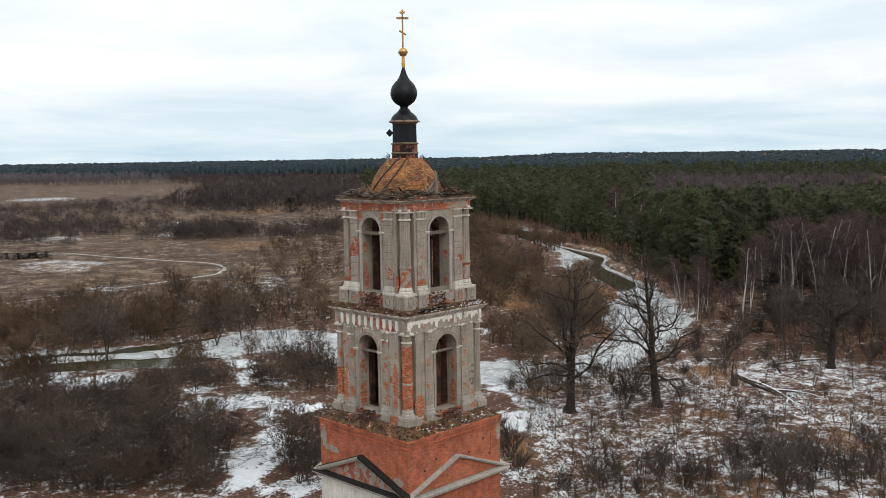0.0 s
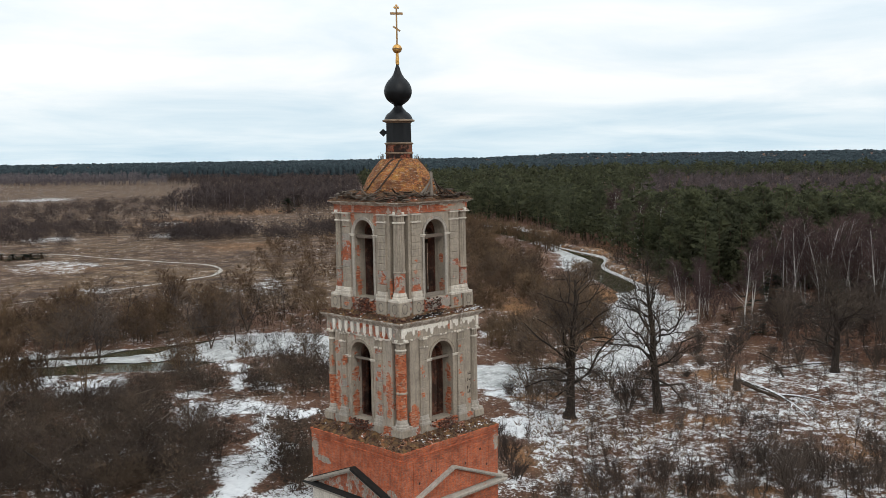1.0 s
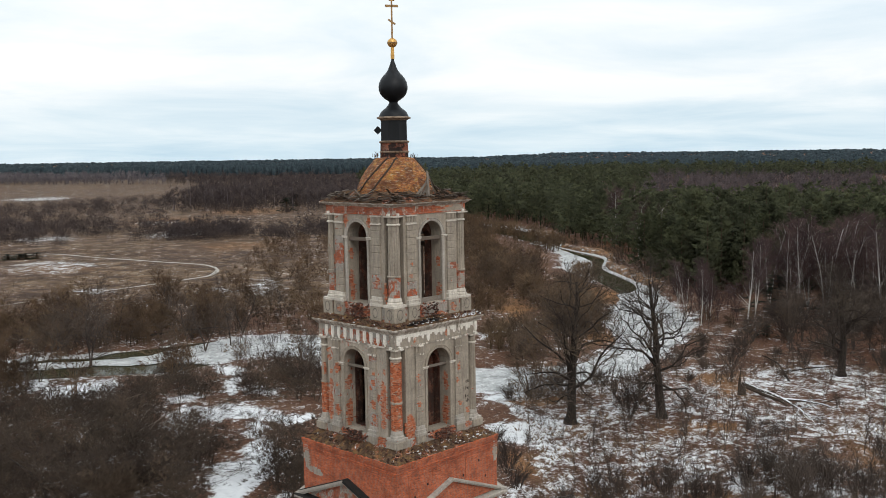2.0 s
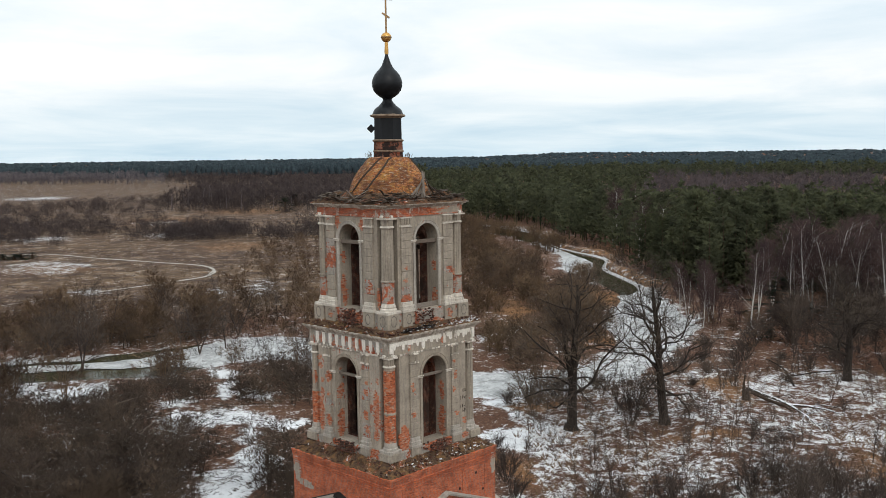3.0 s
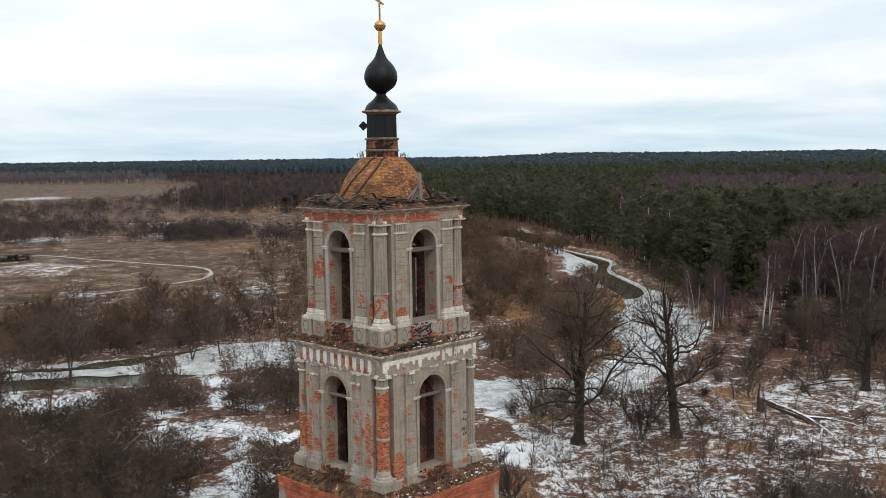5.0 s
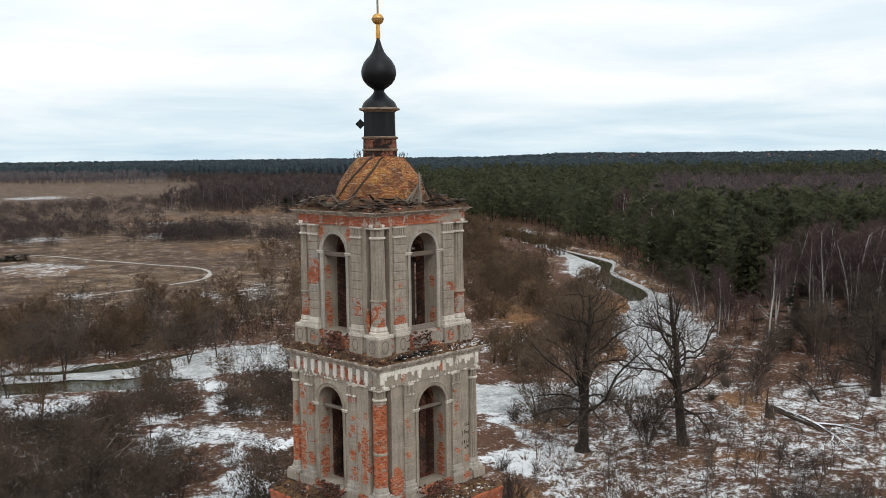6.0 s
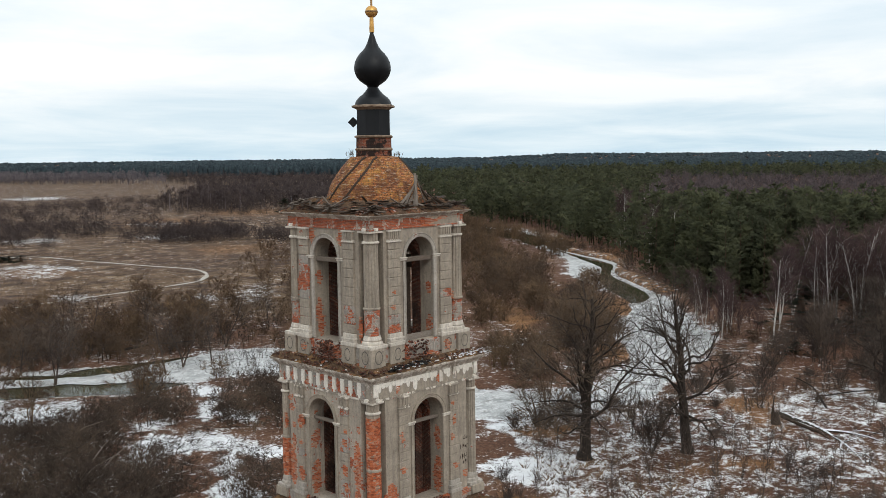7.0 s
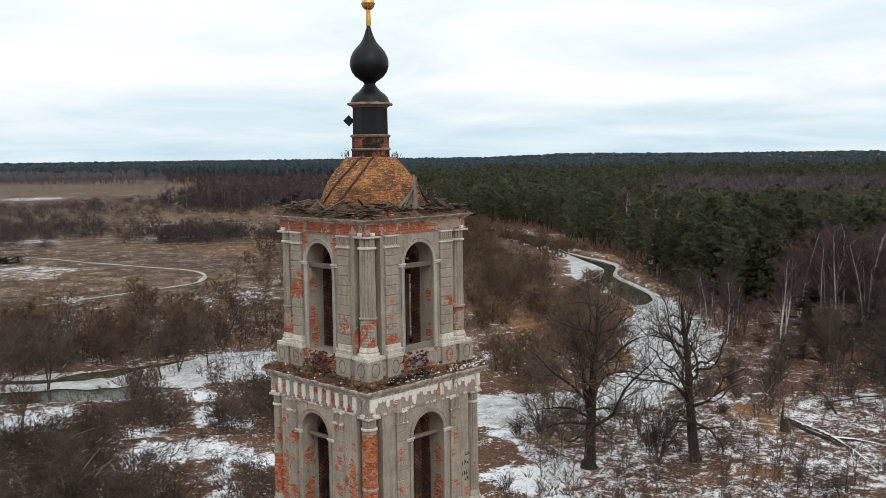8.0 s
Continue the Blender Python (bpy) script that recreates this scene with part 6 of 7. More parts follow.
for x, y in ((6, 96), (4, 92), (2, 98), (9, 91)):
    copy_thing(side.choice(alders), pose(x, y, -0.1, 0, 0, side.uniform(0, 360)) @ Matrix.Scale(side.uniform(0.75, 1.1), 4))
bank_side = []
for i in range(2, 24):
    q, d = FAR_BANK[i], FAR_BANK[i] - NEAR_BANK[i]
    for k in range(3):
        out = side.uniform(1.0, 8.0) / np.hypot(*d)
        bank_side.append((q[0] + d[0] * out + side.uniform(-2, 2), q[1] + d[1] * out + side.uniform(-2, 2)))
bank_side += list(scatter(ZONES["bank_thicket"], 2.4, side, 5.0)) + list(scatter(ZONES["bank_brush"], 2.6, side, 5.0)) + [(111, 66), (107, 62), (103, 59), (99, 55)]
for a, (x, y) in zip(alders, ((26.5, 78.9), (11.6, 79.6), (53.3, 31.4), (62.3, 37.1))):
    a.location = (x, y, -0.1)
light = [joined(thicket_geo(s, 6.5, 3.6, 3, 92, 6, 0.07, 0.046, 0.13)) for s in (41, 42, 43, 44)]
LANE = smooth_line([(104, 72.5), (93, 69), (80, 64.5)])
bank_side = [q for q in bank_side if distance_to(LANE, np.array([q[0]]), np.array([q[1]]))[0] > 2.6 and distance_to(SIGHT, np.array([q[0]]), np.array([q[1]]))[0] > 3.0]
stuff("riverbank_thicket", [joined(thicket_geo(s, 6.0, 3.0, 6, 80, 7, 0.06)) for s in (45, 46, 47)], bank_side, side, M_ALDER, "leafless brown thicket along the river bank", "trees", 0.8, 1.45)
low_bank = [(127, 105), (141, 108), (164, 133), (196, 157), (215, 179), (248, 212), (236, 214), (203, 172), (156, 132), (136, 106)]
stuff("bank_scrub", [joined(thicket_geo(s, 4.0, 2.8, 3, 70, 6, 0.05, 0.040, 0.10)) for s in (145, 146, 147)], scatter(low_bank, 4.1, side, 6.5), side, M_ALDER, "low leafless brown scrub between the trees and the river", "scrub", 0.7, 1.15)
stuff("bank_saplings", [joined(tree_geo(s, 5.0, 0.1, LIGHT_BIRCH, 2)) for s in (48, 49)], scatter(ZONES["bank_right"], 3.0, side, 8.0), side, M_PURPLE, "thin purple-brown saplings along the river bank", "saplings", 0.6, 1.2)
rest = near[225:]
for z, gap in (("alder_behind", 8.6), ("alder_field", 9.4), ("alder_far", 5.0)):
    rest += list(scatter(ZONES[z], gap, rnd, 7.0, gap=-0.2))
rest += list(scatter([(174, 152), (188, 138), (166, 118), (134, 96), (122, 102), (150, 124)], 4.6, side, 6.0))
low_brush = [joined(thicket_geo(s, 2.6, 1.9, 2, 20, 5, 0.04, 0.028)) for s in (34, 35, 36)]
under = list(scatter(ZONES["left_front"], 2.8, rnd, 6.0, gap=-0.3)) + list(scatter(ZONES["alder_left"], 4.4, rnd, 6.0)) + list(scatter(ZONES["alder_mid"], 6.5, rnd, 6.0)) + list(scatter(ZONES["edge_right"], 5.5, rnd))
for i in range(6, 66):
    q, d = NEAR_BANK[i], NEAR_BANK[i] - FAR_BANK[i]
    for k in range(3):
        out = rnd.uniform(8.5, 17.0) / np.hypot(*d)
        under.append((q[0] + d[0] * out + rnd.uniform(-1.5, 1.5), q[1] + d[1] * out + rnd.uniform(-1.5, 1.5)))
stuff("low_brush", low_brush, under, rnd, M_BRUSH, "low leafless brown brush under riverside trees", "brush", 0.6, 1.4)
meadow = list(scatter([(29, 165), (75, 165), (150, 240), (160, 300), (95, 325), (60, 300)], 11.0, rnd, 8.0))
stuff("ice_reeds", low_brush, list(scatter([(47, 89), (56, 85), (61, 94), (54, 100), (48, 97)], 1.7, rnd, -9.0)) + list(scatter([(36, 94), (44, 88), (47, 93), (40, 99)], 3.2, rnd, -9.0)), rnd, M_SCRUB, "dark bare reeds and brush standing in river ice", "brush", 0.35, 0.8, -0.2)
stuff("meadow_shrubs", low_brush, meadow, rnd, M_ALDER, "small leafless shrubs scattered over the dry meadow", "shrubs", 0.3, 0.9)
stuff("alder_thicket", light, rest, rnd, M_ALDER, "thicket of leafless brown alders by the river", "trees", 0.6, 1.1)
far = [joined(thicket_geo(s, 5.4, 4.4, 1, 150, 2, 0.07, 0.056, 0.12)) for s in (51, 52, 53)]
far_spots = [p for z, gap, hole in (("hedge", 4.6, -0.1), ("hedge_left", 6.3, -0.12), ("scrub_far", 10.0, -0.2)) for p in scatter(ZONES[z], gap, rnd, 7.0, gap=hole)]
stuff("far_scrub", far, far_spots, rnd, M_SCRUB, "dark leafless scrub across the meadow", "scrub", 0.6, 1.5)

bank_trees = [tree_thing("alder_tree", *tree_geo(s, h, 0.30, ALDER, n, 1), M_GREYTREE, M_GREYTREE, "grey leafless alder with open crooked limbs by the river", "tree", "single trees on the bank") for s, h, n in ((141, 9.5, 2), (142, 8.5, 1), (143, 10.5, 2))]
LONE = [(23.2, 99), (38, 93), (42.5, 95.5), (48, 96), (38.5, 119), (13, 94), (48.5, 118), (44.5, 140), (64.5, 126), (70, 111), (22.5, 110), (31, 112), (56, 104)]
for b, q in zip(bank_trees, LONE):
    b.location = (*q, -0.3)
plant(bank_trees, LONE[3:], rnd, 0.7, 1.1)

# birches
birches = [tree_thing("birch_tree", *tree_geo(s, h, g, BIRCH, n), M_BIRCH, M_PURPLE, "tall leafless birch with a white trunk and purple twigs", "tree", "birches") for s, h, g, n in ((61, 15.2, 0.34, 1), (62, 18.5, 0.32, 1), (63, 18.0, 0.30, 2))]
for b, (x, y) in zip(birches, ((116.2, 31.6), (134, 29.5), (140.9, 26.6))):
    b.location = (x, y, -0.1)
for x, y in ((137, 26), (143, 22), (147, 19), (139, 33), (150, 27), (155, 20), (151, 10), (158, 14), (132, 38), (146, 33), (163, 26), (160, 3), (168, 12), (172, 22), (165, -8), (141, 17), (148, 6), (153, -2), (144, 28), (136, 33), (157, 8), (162, 18), (150, 15), (155, 30), (166, 5), (170, -3), (146, 11), (160, 27), (139, 22), (175, 8)):
    copy_thing(rnd.choice(birches[1:]), pose(x, y, -0.1, 0, 0, rnd.uniform(0, 360)) @ Matrix.Scale(rnd.uniform(0.72, 1.0), 4))
for x, y in ((124, 44), (121, 47), (127, 45), (118, 42), (123, 50)):
    copy_thing(birches[2], pose(x, y, -0.1, 0, 0, rnd.uniform(0, 360)) @ Matrix.Diagonal((0.5, 0.5, 0.62, 1)))
for x, y in ((243, 146), (247, 150), (239, 143), (251, 152), (246, 140), (205, 112), (197, 100), (149, 43), (147, 35.6), (145, 32.7), (157, 33.6), (158, 32)):
    copy_thing(rnd.choice(birches[1:]), pose(x, y, -0.1, 0, 0, rnd.uniform(0, 360)) @ Matrix.Scale(rnd.uniform(0.9, 1.05), 4))
light_birch = [joined(thicket_geo(s, 15.0, 3.6, 1, 36, 3, 0.14, 0.16)) for s in (71, 72, 73)]
stuff("birch_wood", light_birch, list(scatter(ZONES["birch_far"], 8.0, rnd, gap=-0.3)) + list(scatter([(528, 619), (705, 823), (640, 1150), (610, 1110), (573, 1040)], 11, rnd)), rnd, M_BIRCHTWIG, "far leafless birch wood of a purple-brown tone", "trees", 0.8, 1.15)
stuff("purple_birch_wood", light_birch, list(scatter(ZONES["purple"], 13.0, rnd)), rnd, M_FARPURPLE, "far leafless birch wood of a purple tone", "trees", 0.8, 1.15)
stuff("birch_trunks", [Geo().tube([(0, 0, -0.2), (0.15, 0.1, 7), (0, 0.2, 13)], [0.2, 0.16, 0.06], 4)], list(scatter(ZONES["birch_far"], 15, rnd, gap=-0.3)) + list(scatter(ZONES["purple"], 22, rnd)), rnd, M_BELT, "pale birch trunks in a far wood", "trunks", 0.7, 1.1)
stuff("birch_belt", [joined(thicket_geo(s, 15.0, 4.2, 2, 30, 2, 0.2, 0.30)) for s in (74, 75, 76)], list(scatter([(452, 1269), (573, 1040), (610, 1110), (563, 1560), (380, 1500)], 12, rnd)), rnd, M_BELT, "far belt of grey leafless birches along a field", "trees", 0.9, 1.2)
greys = [tree_thing("bare_tree", *thicket_geo(s, h, w, n, 132, 7, 0.10), M_GREYTREE, M_GREYTREE, "grey leafless tree with dense twigs at the wood's edge", "tree", "trees at the wood's edge") for s, h, w, n in ((81, 9.0, 3.4, 3), (82, 10.5, 3.2, 2))]
edge = list(scatter(ZONES["edge_right"], 5.0, rnd))
for g, q in zip(greys, edge):
    g.location = (*q, -0.1)
plant(greys, edge[2:], rnd, 0.7, 1.1)

for x, y, k in ((40.7, -11.2, 0.42), (51.7, -3.3, 0.40), (62.0, 26.0, 0.4), (55, 27, 0.5), (57.5, 30, 0.55), (53, 24.5, 0.4), (55.6, -0.2, 0.36), (57.6, -2.9, 0.32), (60.1, 12.2, 0.34), (61.3, 10.6, 0.3), (43.2, 21.6, 0.36)):
    copy_thing(rnd.choice(greys), pose(x, y, -0.1, 0, 0, rnd.uniform(0, 360)) @ Matrix.Diagonal((k * 1.3, k * 1.3, k, 1)))

# conifers
pines = [tree_thing("pine_tree", *pine_geo(s, h, 58, 21, 0.07, 0.235, 1.05), M_PINEBARK, M_NEEDLES, "tall green pine with a bare reddish lower trunk", "tree", "pines at the wood's edge") for s, h in ((91, 17.5), (92, 19), (93, 16.5), (94, 18.5))]
wood_places = outside(ZONES["purple"], scatter(ZONES["pine"][:15] + [(600, 0), (720, 420)], 6.6, rnd, 9.0))
dist = np.hypot(wood_places[:, 0] + 50, wood_places[:, 1] + 53)
edge_pines = scatter(ZONES["pine_edge"], 6.0, rnd, 10.0)
wood_places = np.concatenate([wood_places, edge_pines])
dist = np.hypot(wood_places[:, 0] + 50, wood_places[:, 1] + 53)
order = np.argsort(dist)
plant(pines, wood_places[order[4:210]], rnd, 0.8, 1.15)
for p, q in zip(pines, wood_places[order[:4]]):
    p.location = (*q, -0.1)
thick = [joined(spruce_geo(s, 7.0, 16, 8)) for s in (111, 112)]
front = [(300, 272), (312, 250), (274, 203), (230, 137), (190, 96), (164, 74), (158, 56), (172, 42), (200, 20), (230, 60), (300, 140), (360, 260)]
stuff("spruce_undergrowth", thick, scatter(front, 7.5, rnd, 10.0), rnd, M_SPRUCE, "young dark spruces under the pines", "trees", 0.6, 1.5)
mid_pines = [joined(pine_geo(s, 17.0, 23, 9, 0.15, 0.27, 1.65)) for s in (95, 96, 97)] + [joined(spruce_geo(98, 16, 34, 6))]
middle = wood_places[order[210:]]
md = np.hypot(middle[:, 0] + 50, middle[:, 1] + 53)
stuff("pine_wood", mid_pines, middle[md < 560], rnd, M_NEEDLES, "dense green pine wood", "trees", 0.8, 1.15)
far_pines = [joined(pine_geo(s, 18, 11, 5, 0.3, 0.26, 3.0)) for s in (101, 102)] + [joined(spruce_geo(103, 17, 13, 6))]
stuff("far_pine_wood", far_pines, outside(ZONES["purple"], scatter([(300, 262), (487, 570), (705, 823), (1066, 608), (1157, 377), (600, 0), (300, 60)], 15.0, rnd, 12.0)), rnd, M_NEEDLES, "far green pine wood", "trees", 0.85, 1.2)


def far_forest(r0, r1, count, seed, a0, a1):
    """Conifers out to the horizon, each a rough cone."""
    q = np.random.RandomState(seed)
    r = np.sqrt(q.uniform(r0 * r0, r1 * r1, count))
    a = np.radians(q.uniform(a0, a1, count))
    return np.stack([-50 + r * np.sin(a), -53 + r * np.cos(a)], 1)


def cone_tree(seed, wide, tall=1.0):
    q = random.Random(seed)
    tip = (q.uniform(-0.2, 0.2) * wide, q.uniform(-0.2, 0.2) * wide, q.uniform(15.5, 18.5) * tall)
    return joined((Geo(), Geo().tube([(0, 0, 2), (0, 0, q.uniform(8, 11) * tall), tip], [wide, wide * q.uniform(0.75, 0.95), wide * 0.4], 3)))


keep_field = lambda p: p[~inside(ZONES["birch_row"], p[:, 0], p[:, 1]) & ~((p[:, 0] < 640) & (np.hypot(p[:, 0] + 50, p[:, 1] + 53) < 1480)) & ~inside(ZONES["purple"], p[:, 0], p[:, 1])]
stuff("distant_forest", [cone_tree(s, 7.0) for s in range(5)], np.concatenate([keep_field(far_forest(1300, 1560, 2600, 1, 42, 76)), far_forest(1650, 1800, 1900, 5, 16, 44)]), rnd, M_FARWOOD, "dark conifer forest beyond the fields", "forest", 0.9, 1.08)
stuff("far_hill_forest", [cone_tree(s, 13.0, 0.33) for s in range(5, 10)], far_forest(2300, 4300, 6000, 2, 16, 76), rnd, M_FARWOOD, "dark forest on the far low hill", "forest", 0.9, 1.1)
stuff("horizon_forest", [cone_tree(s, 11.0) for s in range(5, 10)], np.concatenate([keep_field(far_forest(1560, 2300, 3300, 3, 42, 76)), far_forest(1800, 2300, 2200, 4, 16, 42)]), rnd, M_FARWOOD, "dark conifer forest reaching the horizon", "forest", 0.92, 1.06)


# ---- small things ----
rnd = random.Random(77)

# broken roof boards round the dome
boards = [Geo().worn_box(-l / 2, l / 2, -w / 2, w / 2, 0, 0.035, 0.008).mesh("roof_board", M_WOOD) for l, w in ((1.5, 0.13), (1.1, 0.15), (0.8, 0.12), (1.9, 0.10))]
dark_boards = [Geo().worn_box(-l / 2, l / 2, -w / 2, w / 2, 0, 0.035, 0.008).mesh("roof_board_dark", M_DARKWOOD) for l, w in ((1.4, 0.15), (0.9, 0.19), (1.1, 0.13))]


def board(mesh, m, label):
    ob = tagged(new("roof_board", mesh), label, "board", "broken roof boards")
    ob.matrix_basis = m
    return ob


for i in range(210):
    side, u = rnd.randrange(4), rnd.uniform(-3.5, 3.5)
    out = rnd.uniform(2.7, 3.6)
    x, y = (u, -out) if side == 0 else (-out, u) if side == 1 else (u, out) if side == 2 else (out, u)
    r = max(abs(x), abs(y))
    if math.hypot(x, y) < 2.75:
        continue
    z = 30.22 + (3.72 - r) * 0.55 + rnd.uniform(0.0, 0.12)
    dark = rnd.random() < 0.72
    board(rnd.choice(dark_boards if dark else boards), pose(CX + x, CY + y, z, rnd.gauss(0, 12), rnd.gauss(0, 10), rnd.uniform(0, 360)), "dark rotten board lying on the tower's roof edge" if dark else "grey broken board lying on the tower's roof edge")
for x, y, z, tilt, rz, k in ((-3.0, 0.9, 30.8, 35, 120, 0), (-3.1, 0.3, 30.7, -40, 100, 1), (-3.35, 1.6, 30.45, 70, 80, 2), (-3.2, -0.4, 30.65, 28, 150, 3)):
    board(boards[k], pose(CX + x, CY + y, z, 0, tilt, rz), "grey weathered board leaning on the brick dome")

for x0, x1, top in ((-1.05, 0.45, 31.5), (-0.75, 0.5, 31.7), (0.05, 0.62, 32.1), (0.25, 0.50, 32.2), (0.9, 0.66, 31.9), (1.35, 0.7, 31.8), (1.8, 0.75, 31.55), (2.15, 0.85, 31.3), (-0.4, 0.55, 31.3)):
    foot, tip = Vector((x0, -3.15 + rnd.uniform(-0.1, 0.1), 30.55)), Vector((x1, -2.72, top))
    d = tip - foot
    mesh = Geo().worn_box(-0.04, d.length + 0.05, -0.075, 0.075, -0.018, 0.018, 0.006).mesh("roof_board", M_WOOD if x0 < 1.2 else M_DARKWOOD)
    ob = board(mesh, Matrix.Translation(foot + Vector((CX, CY, 0))) @ d.to_track_quat("X", "Z").to_matrix().to_4x4() @ pose(0, 0, 0, rnd.uniform(-40, 40)), "grey weathered board leaning on the brick dome")

# rubble on the ledges
def rubble(name, half0, half1, z0, z1, count, seed, mat, label, small=0.05, big=0.16):
    r = random.Random(seed)
    g = Geo()
    for i in range(count):
        h = r.uniform(half0, half1)
        u, side = r.uniform(-h, h), r.randrange(4)
        x, y = (u, -h) if side == 0 else (-h, u) if side == 1 else (u, h) if side == 2 else (h, u)
        z = z0 + (z1 - z0) * (half1 - h) / (half1 - half0)
        s = r.uniform(small, big)
        k = len(g.v)
        g.worn_box(-s, s, -s * 0.55, s * 0.55, -s * 0.3, s * 0.35, s * 0.12)
        m = pose(CX + x, CY + y, z + s * 0.2, r.gauss(0, 20), r.gauss(0, 20), r.uniform(0, 360))
        g.v[k:] = [tuple(m @ Vector(p)) for p in g.v[k:]]
    tagged(new(name, g.mesh(name, mat)), label, "rubble", kind="stuff")


rubble("brick_rubble", 4.2, 5.02, 13.22, 13.72, 420, 1, M_BRICK_DARK, "broken bricks and soil on the tower's lower ledge", 0.04, 0.12)
rubble("brick_rubble", 3.8, 4.36, 22.02, 22.25, 300, 2, M_BRICK_DARK, "broken bricks and soil on the tower's upper ledge", 0.04, 0.12)
rubble("brick_rubble", 3.1, 3.74, 30.24, 30.5, 260, 3, M_BRICK_DARK, "broken bricks along the tower's roof edge", 0.04, 0.11)
ledge_grass = Geo()
for i in range(900):
    low = i % 3 != 0
    h = rnd.uniform(4.15, 5.0) if low else rnd.uniform(3.85, 4.3)
    z = 13.22 + 0.5 * (5.02 - h) / 0.82 if low else 22.02 + 0.23 * (4.36 - h) / 0.56
    u, face = rnd.uniform(-h, h), rnd.randrange(4)
    x, y = ((u, -h), (-h, u), (u, h), (h, u))[face]
    for k in range(4):
        a = rnd.uniform(0, 2 * math.pi)
        blade(ledge_grass, Vector((CX + x, CY + y, z - 0.03)), Vector((math.cos(a), math.sin(a), rnd.uniform(0.5, 2.2))).normalized(), rnd.uniform(0.12, 0.38), 0.014)
tagged(new("ledge_grass", ledge_grass.mesh("ledge_grass", M_DRYGRASS)), "dry grass rooted in the rubble on the ledges", "grass", kind="stuff")
slates = Geo()
for i in range(26):
    x, h = rnd.uniform(-2.9, 0.2), rnd.uniform(3.85, 4.3)
    k = len(slates.v)
    slates.worn_box(-rnd.uniform(0.1, 0.28), rnd.uniform(0.1, 0.28), -0.09, 0.09, -0.012, 0.012, 0.004)
    m = pose(CX + x, CY - h, 22.12 + (4.3 - h) * 0.3, rnd.gauss(0, 12), rnd.gauss(0, 12), rnd.uniform(0, 360))
    slates.v[k:] = [tuple(m @ Vector(p)) for p in slates.v[k:]]
tagged(new("roofing_scraps", slates.mesh("roofing_scraps", M_TAR)), "scraps of black roofing on the snowy ledge", "scrap", kind="stuff")

M_SNOW = simple_material("thin_old_snow", (0.70, 0.72, 0.74), (0.55, 0.57, 0.59), 5.0, 0.7)


def snow_patch(x, y, z, rx, ry, turn, seed, tilt=(0, 0)):
    r = random.Random(seed)
    n = 22
    g = Geo()
    ring = [(rx * math.cos(2 * math.pi * k / n) * r.uniform(0.6, 1.1), ry * math.sin(2 * math.pi * k / n) * r.uniform(0.6, 1.1)) for k in range(n)]
    g.put([(a, b, 0.0) for a, b in ring] + [(a * 0.7, b * 0.7, 0.035) for a, b in ring] + [(0, 0, 0.05)], [(k, (k + 1) % n, n + (k + 1) % n, n + k) for k in range(n)] + [(n + k, n + (k + 1) % n, 2 * n) for k in range(n)])
    ob = tagged(new("snow_patch", g.mesh("snow_patch", M_SNOW, True)), "thin patch of old snow on the tower's ledge", "snow", "snow on the ledges")
    ob.matrix_basis = pose(CX + x, CY + y, z, tilt[0], tilt[1], turn)


for i in range(80):
    low = i % 3 == 0
    h = rnd.uniform(4.35, 4.85) if low else rnd.uniform(3.95, 4.3)
    z = 13.62 - (h - 4.35) * 0.62 if low else 22.13 - (h - 3.95) * 0.3
    u = 4.0 - 7.0 * rnd.random() ** 1.6
    r = rnd.uniform(0.05, 0.15)
    if i % 8:
        snow_patch(u, -h, z, r, r * 0.5, rnd.uniform(-20, 20), 300 + i, (31 if low else 16, 0))
    else:
        snow_patch(-h, u, z, r * 0.5, r * 0.8, rnd.uniform(-20, 20), 300 + i, (0, -31 if low else -16))

flecks, fleck_rnd = Geo(), random.Random(44)
for i in range(120):
    low = i % 2 == 0
    h = fleck_rnd.uniform(4.2, 4.98) if low else fleck_rnd.uniform(3.85, 4.32)
    z = 13.24 + 0.5 * (5.0 - h) / 0.8 if low else 22.04 + 0.23 * (4.36 - h) / 0.56
    u = min(h, 4.4 - 7.2 * fleck_rnd.random() ** 1.3)
    x, y = u, -h
    k, r = len(flecks.v), 0.012 + 0.035 * fleck_rnd.random() ** 3
    flecks.lathe([(r, -0.02), (r * 0.8, 0.02), (r * 0.3, 0.035)], 6, wobble=0.3)
    m = pose(CX + x, CY + y, z + 0.02, fleck_rnd.gauss(25, 10), 0, 0) @ Matrix.Diagonal((1.6, 0.8, 1, 1))
    flecks.v[k:] = [tuple(m @ Vector(p)) for p in flecks.v[k:]]
tagged(new("snow_flecks", flecks.mesh("snow_flecks", M_SNOW)), "flecks of old snow among rubble on the ledges", "snow", kind="stuff")

